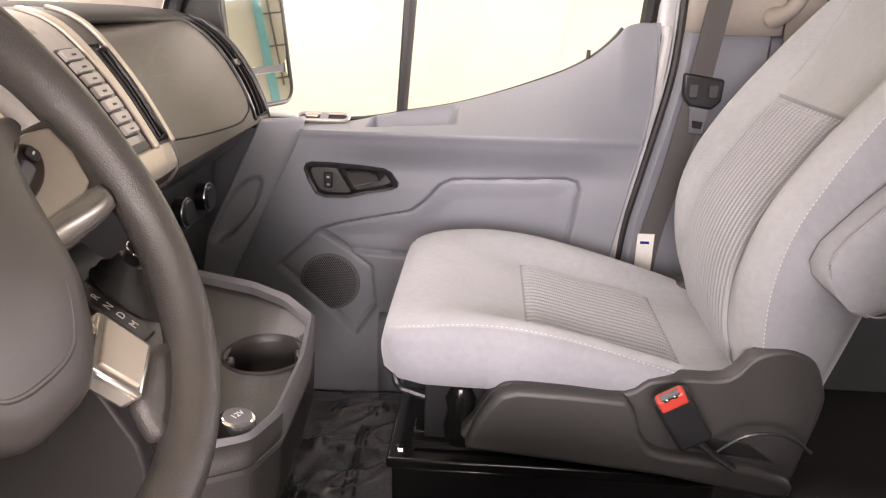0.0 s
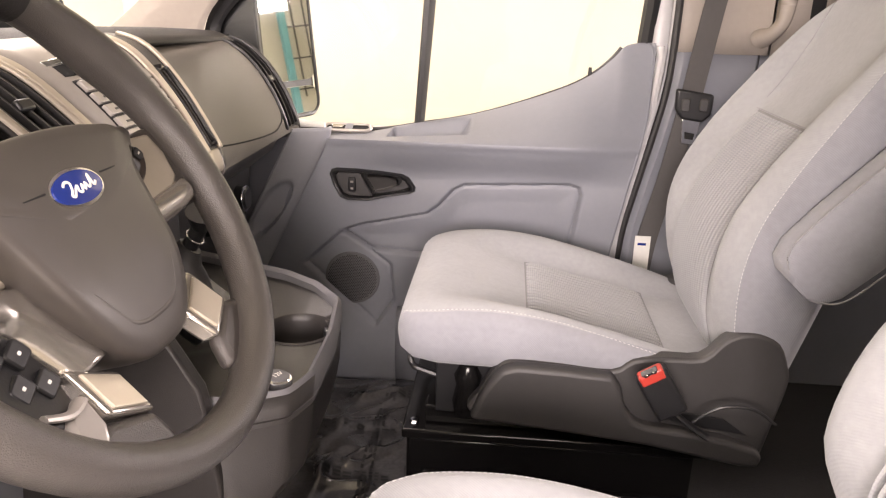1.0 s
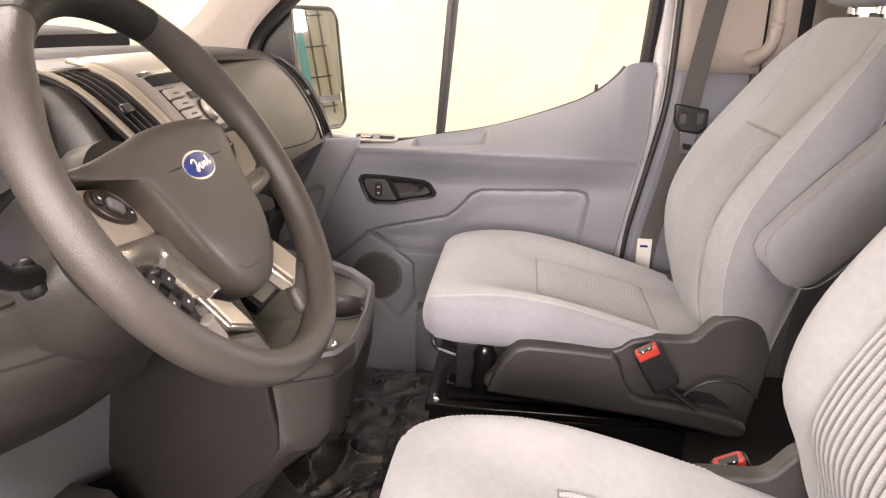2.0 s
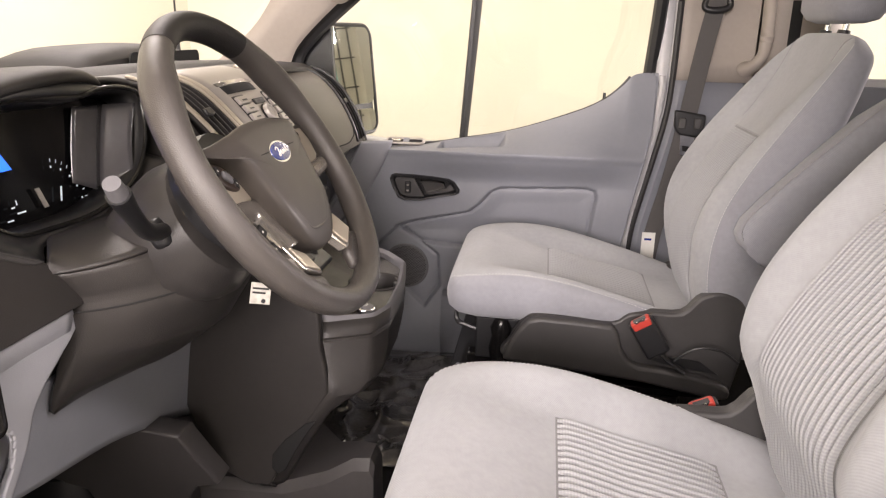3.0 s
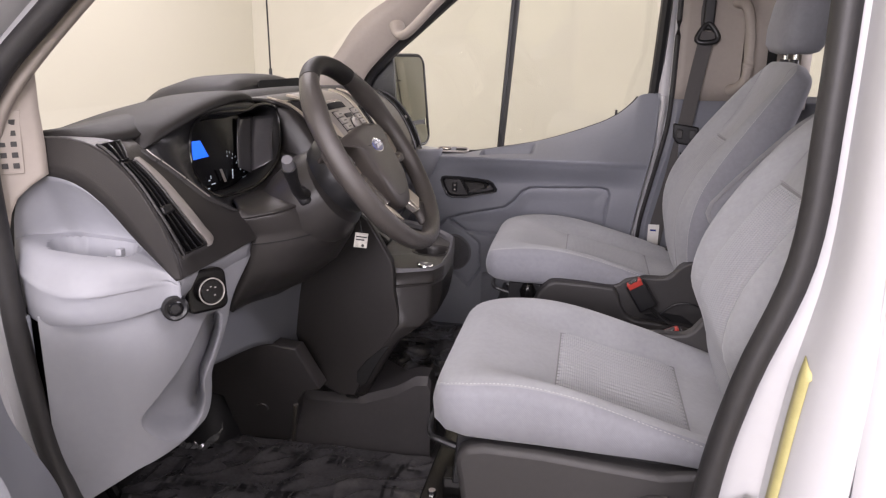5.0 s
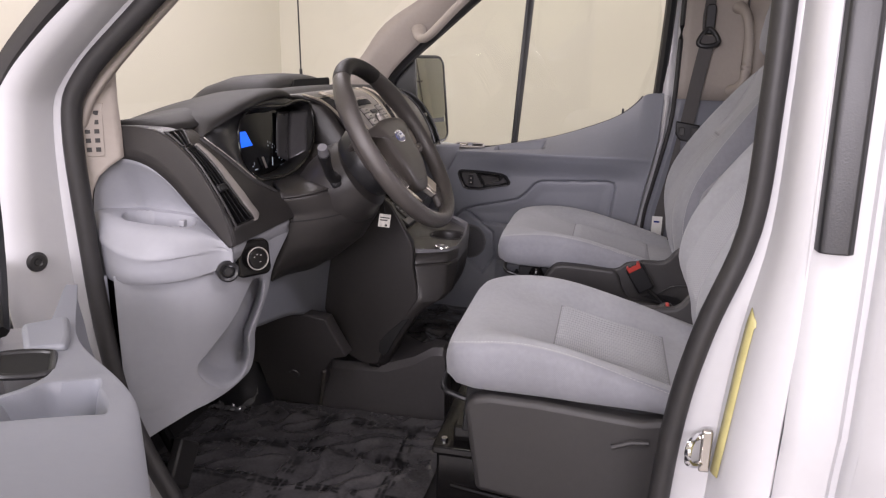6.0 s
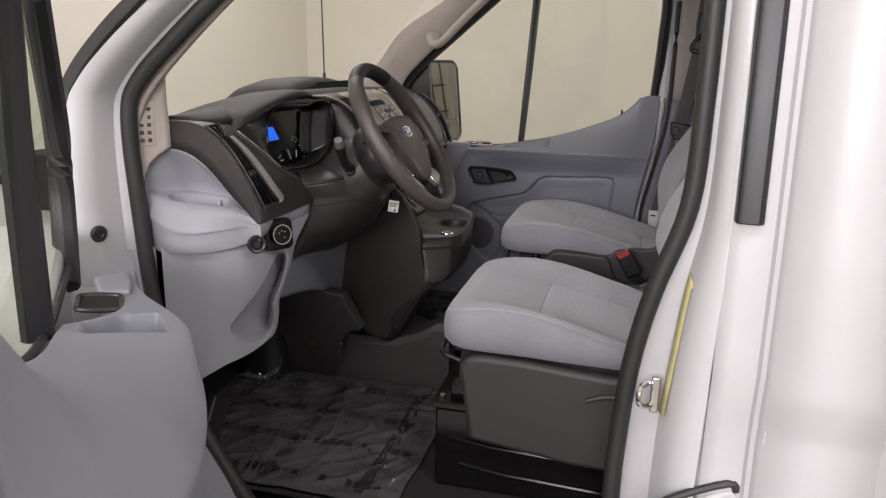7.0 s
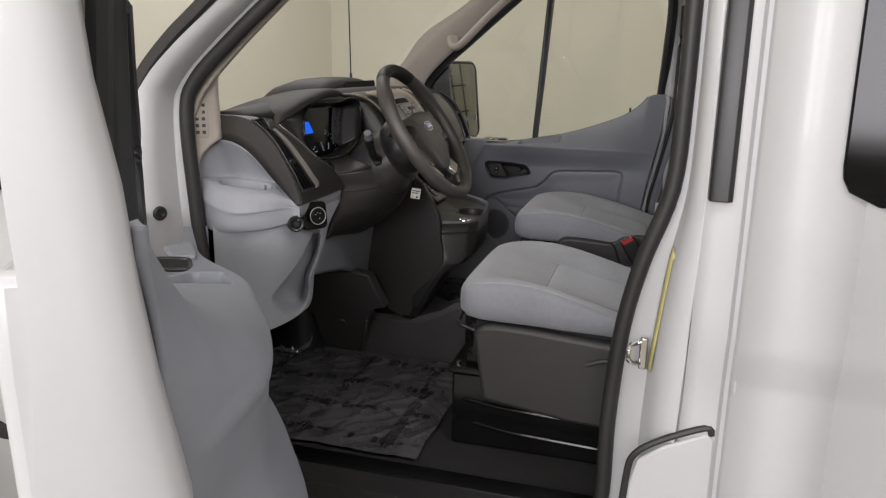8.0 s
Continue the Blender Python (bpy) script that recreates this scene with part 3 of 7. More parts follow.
def trim_depth(x, z, top, recess, full):
    """Distance of the door trim from the van's mid-plane."""
    c, k = crest(x), swell(x)
    y0 = 0.797 - 0.062 * k
    if z > c:
        f = min(1, (z - c) / max(0.01, top - c))
        y = y0 + (0.885 - y0) * (0.12 * f + 0.88 * f ** (1.1 + 1.1 * full * k))
    else:
        y = y0 + (0.788 - y0) * smooth(c, 0.785, z) * (1 - 0.9 * full * k) + (0.016 - 0.030 * full) * smooth(0.76, 0.58, z) - 0.045 * full * smooth(0.80, 0.60, z) - (0.02 - 0.05 * full) * smooth(0.46, 0.30, z)
    y -= 0.004 * smooth(c - 0.02, c - 0.004, z) * smooth(c + 0.03, c, z)
    d = inside(PULL, x, z) - full
    y += 0.015 * smooth(-0.004, 0.005, d) + 0.004 * smooth(0.012, 0.05, d) + 0.006 * math.exp(-((d - 0.001) / 0.0042) ** 2)
    d = inside(SPEAKER, x, z)
    y += 0.011 * smooth(-0.004, 0.006, d) + 0.008 * math.exp(-((d - 0.001) / 0.0042) ** 2)
    return y


def front_door(name, label, m, mirror, recess, full):
    d = thing(name, label, "door")

    def P(x, y, z):
        return m @ Vector((x, -y if mirror else y, z))

    def put(bm):
        bm.transform(m @ Matrix.Diagonal((1, -1 if mirror else 1, 1, 1)))
        if mirror:
            bmesh.ops.reverse_faces(bm, faces=bm.faces[:])
        return bm

    def trim(u, v):
        top = bend(SILL_LINE, u)
        c = min(top - 0.005, crest(-0.56 + 1.0 * u))
        z = 0.25 + (c - 0.25) * v / 0.74 if v < 0.74 else c + (top - c) * (v - 0.74) / 0.26
        x0, x1 = -0.56, lin(REAR_EDGE, z)
        x = x0 + (x1 - x0) * u
        y = trim_depth(x, z, top, recess, full)
        if full:
            y += (0.866 - y) * (1 - math.sqrt(max(0.0, 1 - (max(0.0, u - 0.66) / 0.34) ** 2)))
        if z > c:
            f = (z - c) / (top - c)
            z -= (0.034 + 0.013 * full) * smooth(recess[0], recess[0] + 0.012, x) * smooth(recess[1], recess[1] - 0.03, x) * smooth(0.30 + 0.10 * full, 0.42 + 0.08 * full, f) * smooth(0.97 - 0.05 * full, 0.85 - 0.03 * full, f)
        return (x, y, z)

    hb = [(-0.257, 0.790), (-0.252, 0.800), (-0.242, 0.8035), (-0.196, 0.8035), (-0.135, 0.800), (-0.090, 0.795), (-0.075, 0.787), (-0.061, 0.766), (-0.062, 0.758), (-0.072, 0.753), (-0.124, 0.743), (-0.167, 0.732), (-0.216, 0.731), (-0.234, 0.738), (-0.249, 0.766)]
    skin_mesh = grid(300, 230, trim)
    bmesh.ops.delete(skin_mesh, geom=[f for f in skin_mesh.faces if inside(hb, f.calc_center_median().x, f.calc_center_median().z) > 0.004], context="FACES")
    panel = part("trim_panel", put(skin_mesh), GREY, d, "moulded grey plastic door trim", solid=0.012, offset=1, angle=60)
    ends = []
    for k in range(60):
        a = Vector(trim(1.0, k / 59))
        ends.append([a - Vector((0.004, 0, 0)), a + Vector((0.001, 0.003, 0)), Vector((a.x + 0.003, (a.y + 0.862) / 2, a.z)), Vector((a.x + 0.003, 0.866, a.z)), Vector((a.x - 0.01, 0.90, a.z))])
    if not full:
        part("trim_end", put(loft(ends, False, False)), GREY, d, solid=0.004, offset=0)
    if not full:
        part("door_edge", put(loft([[(x + 0.003, 0.862, z), (x + 0.005, 0.842, z), (x + 0.011, 0.836, z), (x + 0.018, 0.838, z), (x + 0.021, 0.862, z)] for z, x in [(zz, bend(REAR_EDGE, zz)) for zz in [0.40 + 0.0233 * k for k in range(31)]]], False, False)), WHITE, d, "white-painted door edge", solid=0.002, offset=-1)
    # outer skin, with the shut face at its rear end
    skin = [(-0.60, 0.05), (-0.62, 0.5), (-0.62, 0.91), (-0.30, 0.88), (0.05, 0.875), (0.30, 0.965), (0.40, 1.07), (0.49, 1.08), (0.50, 1.0), (0.475, 0.6), (0.465, 0.05)]
    body = prism([(x, 0.905, z) for x, z in skin], (0, 0.075, 0))
    part("door_skin", put(body), WHITE, d, "white-painted door shell", bevel=0.012, segs=3)
    part("door_end", put(loft([[(x0, yi, z), (x0 + 0.004, yi - 0.004, z), (x1 - 0.012, yi - 0.002, z), (x1, yi + 0.012, z), (x1 + 0.004, (yi + yo) / 2, z), (x1, yo, z), (x0, yo, z)] for z, x0, x1, yi, yo in ((0.06, 0.30, 0.475, 0.846, 0.965), (0.3, 0.33, 0.478, 0.846, 0.968), (0.6, 0.392, 0.472, 0.848, 0.97), (0.70, 0.400, 0.476, 0.850, 0.97), (0.85, 0.436, 0.497, 0.852, 0.970), (0.98, 0.464, 0.515, 0.871, 0.955), (1.06, 0.468, 0.518, 0.880, 0.954), (1.14, 0.470, 0.518, 0.886, 0.956), (1.22, 0.475, 0.518, 0.898, 0.955), (1.3, 0.478, 0.518, 0.903, 0.952), (1.5, 0.480, 0.512, 0.882, 0.925), (1.66, 0.460, 0.500, 0.846, 0.885))])), WHITE, d, "white-painted shut face", angle=50)
    part("hinge_face", put(prism([(x, 0.86, z) for x, z in [(-0.60, 0.06), (-0.605, 0.80), (-0.52, 0.80), (-0.52, 0.06)]], (0, 0.05, 0))), WHITE, d, bevel=0.01)
    # window frame
    outline = ([(-0.50, 0.905, 0.87), (-0.55, 0.905, 0.93), (-0.575, 0.903, 1.0)] if full else [(-0.585, 0.86, 0.92)]) + [(-0.57, 0.90, 1.09), (-0.52, 0.90, 1.175), (-0.36, 0.895, 1.315), (-0.12, 0.87, 1.515), (0.04, 0.85, 1.64), (0.30, 0.835, 1.685), (0.43, 0.84, 1.65), (0.468, 0.865, 1.48), (0.466, 0.885, 1.3), (0.455, 0.905, 1.08)]
    part("window_frame", put(tube(spline(outline, 5), 0.011 if full else 0.019, 8, flat=1.0, up=(0, 1, 0))), BLACK, d, "black window frame")
    if full:
        part("front_channel", put(tube(spline([(-0.47, 0.902, 0.84), (-0.535, 0.903, 0.91), (-0.565, 0.902, 1.0), (-0.56, 0.899, 1.09), (-0.51, 0.898, 1.175), (-0.36, 0.893, 1.315)], 5), 0.021, 8)), BLACK, d, "black window channel")
    part("window_bar", put(tube([(-0.064, 0.905, 0.895), (-0.045, 0.90, 1.15), (-0.020, 0.882, 1.477), (0.0, 0.858, 1.66)], 0.019, 8, flat=0.6)), BLACK, d, "black upright bar in the window")
    part("window_seal", put(tube(spline([(-0.56, 0.897, 0.872), (-0.2, 0.899, 0.878), (-0.05, 0.899, 0.900), (0.061, 0.900, 0.921), (0.17, 0.902, 0.953), (0.288, 0.905, 0.997), (0.345, 0.907, 1.029), (0.384, 0.909, 1.063), (0.405, 0.910, 1.09)], 4), 0.0055, 8)), RUBBER, d)
    pane = [(-0.56, 0.91, 0.88), (-0.555, 0.91, 1.09), (-0.36, 0.90, 1.30), (-0.12, 0.875, 1.50), (0.04, 0.855, 1.62), (0.40, 0.85, 1.64), (0.455, 0.885, 1.3), (0.445, 0.912, 1.06), (0.28, 0.912, 1.0), (0.04, 0.912, 0.88)]
    part("window_pane", put(prism(pane, (0, 0.004, 0))), GLASS_GREEN if full else GLASS, d, "faintly green window glass" if full else "clear window glass").visible_shadow = False
    # handle set into the trim
    cx, cz = -0.160, 0.768
    depth = [(1.03, 0.790), (1.015, 0.782), (0.985, 0.7785), (0.95, 0.779), (0.92, 0.783), (0.90, 0.792), (0.885, 0.806)]
    bez = part("handle_bezel", put(loft([[(cx + (x - cx) * f, yy, cz + (z - cz) * (f if f > 0.97 else f - 0.045)) for x, z in hb] for f, yy in depth], True, False)), BLACK, d, "black recessed handle surround", solid=0.002, offset=-1, angle=50)
    part("recess", put(prism([(cx + (x - cx) * 0.94, 0.8065, cz + (z - cz) * 0.90) for x, z in hb], (0, 0.004, 0))), VOID, bez)
    part("lever_plate", put(prism([(x, 0.784, z) for x, z in [(-0.247, 0.788), (-0.240, 0.796), (-0.188, 0.795), (-0.176, 0.772), (-0.158, 0.742), (-0.168, 0.739), (-0.212, 0.739), (-0.229, 0.746), (-0.240, 0.766)]], (0, 0.015, 0))), TRIM_DARK, bez, "dark lock plate", bevel=0.003, segs=3)
    part("lever", put(loft([[(-0.172, yy, 0.789 - e), (-0.128, yy - 0.002, 0.789 - e), (-0.104, yy + 0.004, 0.784 - e), (-0.100, yy + 0.006, 0.768 + e), (-0.126, yy + 0.001, 0.758 + e), (-0.153, yy - 0.001, 0.751 + e)] for yy, e in ((0.786, 0.004), (0.783, 0.001), (0.790, 0.0), (0.800, 0.0))])), DARK, bez, "dark pull lever", bevel=0.002)
    part("lever_floor", put(prism([(x, 0.800, z) for x, z in [(-0.155, 0.750), (-0.098, 0.766), (-0.082, 0.784), (-0.070, 0.764), (-0.10, 0.752), (-0.150, 0.743)]], (0, 0.004, 0))), TRIM_DARK, bez, bevel=0.001)
    part("lock_knob", put(box(-0.216, -0.198, 0.778, 0.786, 0.751, 0.785, pose(0, 0, 0))), BLACK, bez, "black lock slider", bevel=0.003)
    for mz in (0.759, 0.775):
        part("lock_mark", put(box(-0.210, -0.203, 0.7768, 0.779, mz - 0.0025, mz + 0.0025)), SATIN, bez, bevel=0.0008)
    # lock switch on the ledge
    base = Matrix.Translation((-0.225, 0.832, 0.8925)) @ Matrix.Rotation(radians(10 if full else 20), 4, "X")
    if full:
        base = Matrix.Translation((-0.222, 0.842, 0.8830)) @ Matrix.Rotation(radians(6), 4, "X") @ Matrix.Diagonal((0.66, 2.0, 1, 1))
    lk = part("switch_bezel", put(tube([base @ Vector((x, z, 0.001)) for x, z in rounded(-0.055, 0.055, -0.0145, 0.0145, 0.014, 6)], 0.0042, 8, True)), BLACK if full else SATIN, d, "switch surround set in the ledge")
    part("switch_well", put(prism([base @ Vector((x, z, 0.0)) for x, z in rounded(-0.054, 0.054, -0.0135, 0.0135, 0.013)], base.to_3x3() @ Vector((0, 0, 0.0012)))), VOID, lk)
    if not full:
        part("switch", put(prism([base @ Vector((x, z, 0.001)) for x, z in rounded(-0.038, -0.010, -0.006, 0.006, 0.004)], base.to_3x3() @ Vector((0, 0, 0.006)))), BLACK if full else SILVER, lk, "small rocker switch", bevel=0.002)
        part("switch_web", put(prism([base @ Vector((x, z, 0.001)) for x, z in rounded(-0.006, 0.012, -0.013, 0.013, 0.004)], base.to_3x3() @ Vector((0, 0, 0.0042)))), BLACK if full else GREY, lk, bevel=0.0015)
    if full:
        part("corner_cap", put(prism([(x, y, 0.872) for x, y in ((-0.375, 0.80), (-0.30, 0.797), (-0.262, 0.80), (-0.266, 0.845), (-0.36, 0.855))], (0, 0, 0.014))), GREY, d, "grey corner cap", bevel=0.008, segs=3)
    part("lock_pin", put(join(cyl((0.335, 0.892, 1.005), (0.335, 0.892, 1.045), 0.006, 0.004, 10), cyl((0.335, 0.892, 1.005), (0.335, 0.892, 1.012), 0.013, 0.010, 12))), BLACK, d, "black lock pin")
    part("trim_plug", put(prism([(x, 0.882, z) for x, z in rounded(0.425, 0.452, 1.045, 1.085, 0.006)], (0, -0.0025, 0))), GREY, d, bevel=0.001)
    # loudspeaker grille
    sp = part("speaker_grille", put(lathe([(0, 0.004), (0.066, 0.004), (0.0685, 0.002), (0.070, -0.004)], pose(-0.216, 0.816, 0.520, 90, 0, 0), 48)), GRILLE, d, "perforated round loudspeaker grille")
    dots = bmesh.new()
    step = 0.0046
    for i in range(-15, 16):
        for j in range(-17, 18):
            px, pz = (i + 0.5 * (j % 2)) * step, j * step * 0.866
            if px * px + pz * pz < 0.0615 ** 2:
                vs = [dots.verts.new((-0.216 + px + 0.0016 * math.cos(a), 0.8113, 0.520 + pz + 0.0016 * math.sin(a))) for a in [math.pi * k / 3 for k in range(6)]]
                dots.faces.new(vs)
    tagged(part("perforation", put(dots), VOID, sp), kind="stuff")
    # map pocket at the foot of the door
    if not full:
        part("map_pocket", put(loft([[(x, 0.80, 0.45), (x, 0.775, 0.44), (x, 0.765, 0.36), (x, 0.78, 0.27), (x, 0.82, 0.255)] for x in (-0.10, -0.06, 0.1, 0.39)], False, False)), GREY, d, solid=0.008, offset=1)
    return d


front_door("door_passenger", "closed front door with grey trim and clear window", Matrix.Identity(4), False, (-0.125, 0.07), 0)
HINGE = Vector((-0.74, -0.962, 0))
front_door("door_driver", "open front door, grey trim inside, white outside", Matrix.Translation(HINGE) @ Matrix.Rotation(radians(-52.3), 4, "Z") @ Matrix.Translation(-HINGE), True, (-0.150, -0.035), 1)

part("inner_seal", tube(spline([(x + 0.004, 0.850, z) for z, x in ((0.25, 0.425), (0.50, 0.426), (0.583, 0.430), (0.675, 0.438), (0.79, 0.461), (0.897, 0.483), (0.985, 0.499), (1.07, 0.506), (1.25, 0.508), (1.45, 0.508))], 5), 0.0085, 8), RUBBER, van, "black rubber seal beside the passenger door")

# ---- outside mirror beyond the passenger window ----
mir = thing("door_mirror", "black door mirror with two panes, outside the window", "mirror")
mm = Matrix.Translation((-0.475, 1.20, 1.03)) @ Matrix.Rotation(radians(-25), 4, "Z") @ Matrix.Rotation(radians(-6), 4, "Y")
part("housing", prism([mm @ Vector((-0.01, y, z)) for y, z in rounded(-0.122, 0.122, -0.178, 0.19, 0.045, 6)], mm.to_3x3() @ Vector((-0.09, 0, 0))), BLACK, mir, "black mirror housing", bevel=0.02, segs=3)
part("rim", tube([mm @ Vector((-0.006, y, z)) for y, z in rounded(-0.119, 0.119, -0.175, 0.187, 0.043, 6)], 0.006, 8, True, up=(1, 0, 0)), BLACK, mir)
part("mirror_pane", prism([mm @ Vector((-0.009, y, z)) for y, z in rounded(-0.112, 0.112, -0.075, 0.18, 0.03, 5)], mm.to_3x3() @ Vector((0.005, 0, 0))), MIRROR, mir, "flat mirror glass", bevel=0.001)
part("mirror_pane", prism([mm @ Vector((-0.009, y, z)) for y, z in rounded(-0.112, 0.112, -0.168, -0.092, 0.025, 5)], mm.to_3x3() @ Vector((0.005, 0, 0))), MIRROR, mir, "small lower mirror glass", bevel=0.001)
part("arm", tube([(-0.55, 1.10, 0.92), (-0.56, 1.02, 0.93), (-0.56, 0.95, 0.94)], 0.03, 10), BLACK, mir)
part("sail", prism([(x, 0.925, z) for x, z in [(-0.60, 0.88), (-0.60, 1.10), (-0.54, 1.17), (-0.47, 1.22), (-0.45, 0.88)]], (0, 0.03, 0)), BLACK, mir, "black corner plate", bevel=0.006)

def hoop(m, r, h, thick):
    """A thin ring round local z."""
    return tube([m @ Vector((r * math.cos(2 * math.pi * k / 36), r * math.sin(2 * math.pi * k / 36), h)) for k in range(36)], thick, 8, True)


# ---- dashboard ----
dash = thing("dashboard", "charcoal and grey plastic dashboard with vents and radio", "dashboard")
STACK = spline([(-0.52, 0, 1.122), (-0.45, 0, 1.125), (-0.395, 0, 1.105), (-0.345, 0, 1.045), (-0.305, 0, 0.975), (-0.292, 0, 0.945), (-0.290, 0, 0.925), (-0.305, 0, 0.905)], 8)
ARCH = spline([(-0.62, 0, 1.085), (-0.53, 0, 1.098), (-0.46, 0, 1.088), (-0.405, 0, 1.045), (-0.365, 0, 0.985), (-0.342, 0, 0.93), (-0.334, 0, 0.895)], 8)


def along(curve, s):
    k = min(max(s, 0), 1) * (len(curve) - 1)
    i = min(int(k), len(curve) - 2)
    return curve[i].lerp(curve[i + 1], k - i)


def normal_of(curve, s):
    d = along(curve, min(1, s + 0.02)) - along(curve, max(0, s - 0.02))
    return Vector((-d.z, 0, d.x)).normalized()


def shear(curve, s, y):
    """The middle stack leans: its driver's half drifts towards the middle on the way down."""
    if curve is not STACK:
        return y
    return y + 0.24 * max(-0.05, s - 0.25) * min(1, max(0, (0.2 - y) / 0.33)) * smooth(0.95, 0.55, s)


def at_s(edge, s):
    """An edge given as a number or as (s, y) pairs."""
    return bend(edge, s) if isinstance(edge, list) else edge


def arch_patch(curve, y0, y1, vents, nu=60, nv=48, side=1):
    """A patch that follows a curve, with sunk vent slots (s0, s1, y0, y1, depth); y0 and y1 may be functions of s."""
    def fn(u, v):
        a = y0(u) if callable(y0) else y0
        b = y1(u) if callable(y1) else y1
        y = a + (b - a) * v
        p, n = along(curve, u), normal_of(curve, u)
        sink = 0.0015 * (smooth(0.012, 0.0, v) + smooth(0.988, 1.0, v))
        for s0, s1, ya, yb, dep in vents:
            ya, yb = at_s(ya, u), at_s(yb, u)
            sink += dep * smooth(s0 - 0.008, s0 + 0.008, u) * smooth(s1 + 0.008, s1 - 0.008, u) * smooth(ya - 0.003, ya + 0.003, y) * smooth(yb + 0.003, yb - 0.003, y)
        q = p - n * sink
        return (q.x, side * shear(curve, u, y), q.z)
    return grid(nu, nv, fn)


def vent(curve, s0, s1, ya, yb, slats, parent, side=1, frame_mat=SATIN, tabs=True, blade=PAD, rim=0.0042):
    """A louvred outlet that lies along a curve: rim, long slats and a setting tab."""
    loop = [(s0 + (s1 - s0) * k / 8, at_s(ya, s0 + (s1 - s0) * k / 8)) for k in range(9)] + [(s0 + (s1 - s0) * k / 8, at_s(yb, s0 + (s1 - s0) * k / 8)) for k in range(8, -1, -1)]
    pts = []
    for s, y in loop:
        p = along(curve, s) + normal_of(curve, s) * 0.001
        pts.append((p.x, side * shear(curve, s, y), p.z))
    v = part("vent", tube(pts, rim, 8, True, up=(0, 1, 0)), frame_mat, parent, "louvred air vent with a satin rim")
    bm = grid(16, 2, lambda u, w: (lambda p, n: (p.x - n.x * 0.022, side * shear(curve, s0 + (s1 - s0) * u, at_s(ya, s0 + (s1 - s0) * u) * (1 - w) + at_s(yb, s0 + (s1 - s0) * u) * w), p.z - n.z * 0.022))(along(curve, s0 + (s1 - s0) * u), normal_of(curve, s0 + (s1 - s0) * u)))
    part("vent_bed", bm, VOID, v)
    for k in range(slats):
        f = (k + 0.55) / slats
        ring = []
        for i in range(17):
            s = s0 + (s1 - s0) * i / 16
            p, n = along(curve, s), normal_of(curve, s)
            a, b = p - n * 0.001, p - n * 0.014
            yk = shear(curve, s, at_s(ya, s) * (1 - f) + at_s(yb, s) * f)
            ring.append([(a.x, side * (yk - 0.0016), a.z), (a.x, side * (yk + 0.0016), a.z), (b.x, side * (yk + 0.005), b.z), (b.x, side * (yk + 0.003), b.z)])
        part("slat", loft(ring), blade, v)
    if tabs:
        s = s0 + (s1 - s0) * 0.5
        p, n = along(curve, s), normal_of(curve, s)
        ym = side * shear(curve, s, (at_s(ya, s) + at_s(yb, s)) / 2)
        part("tab", box(-0.013, 0.013, -0.007, 0.007, -0.006, 0.003, Matrix.Translation(Vector((p.x, ym, p.z))) @ n.to_track_quat("Z", "Y").to_matrix().to_4x4()), BLACK, v, "setting tab", bevel=0.003)
    return v


PAD_ROWS = [(0.0, 1.000, 0.0), (0.25, 1.015, 0.025), (0.5, 1.042, 0.035), (0.75, 1.072, 0.045), (0.92, 1.0965, 0.029), (1.0, 1.078, 0.024)]


def dash_top(u, v):
    """The soft top pad, from the windscreen back to the instrument side."""
    y = -0.798 + 1.596 * u
    k = 1 - (y / 0.83) ** 2
    x = lin([(0, -1.13 + 0.30 * (1 - k)), (0.25, -0.92 + 0.17 * (1 - k)), (0.5, -0.76 + 0.08 * (1 - k)), (0.75, -0.62), (0.92, -0.52), (1, -0.47)], v)
    x += lin([(-0.80, -0.052), (-0.782, -0.012), (-0.736, 0.008), (-0.70, 0.010), (-0.5, 0.0)], y) * smooth(0.6, 1, v)
    z = bend([(a, b) for a, b, c in PAD_ROWS], v) + k * bend([(a, c) for a, b, c in PAD_ROWS], v)
    return (x, y, z - 0.003 * smooth(0.985, 1.0, abs(y) / 0.798))


def pad_height(x, y):
    """Height of the top pad over a place of the plan."""
    rows = [dash_top((y + 0.798) / 1.596, k / 40) for k in range(41)]
    return lin([(p[0], p[2]) for p in rows], x)


part("top_pad", grid(64, 32, dash_top), DARK_SOFT, dash, "charcoal soft-grained top pad", solid=0.008, offset=1, angle=70)
# raised tray in the middle of the top
part("top_tray", loft([[(x, y, z) for x, z in ((-0.88, 1.03), (-0.80, top - 0.008), (-0.66, top), (-0.60, top - 0.004), (-0.575, top - 0.022), (-0.575, 1.118))] for y, top in ((-0.17, 1.095), (-0.12, 1.150), (-0.05, 1.165), (0.1, 1.168), (0.22, 1.165), (0.30, 1.150), (0.35, 1.095))], False, False), DARK_SOFT, dash, "raised storage lid on the dash top", solid=0.006, subsurf=1)
# matt black plate imitates the shade inside the lid's open front
part("tray_mouth", prism([(-0.573, y, z) for y, z in rounded(0.0, 0.27, 1.122, 1.152, 0.012)], (0.004, 0, 0)), VOID, dash)

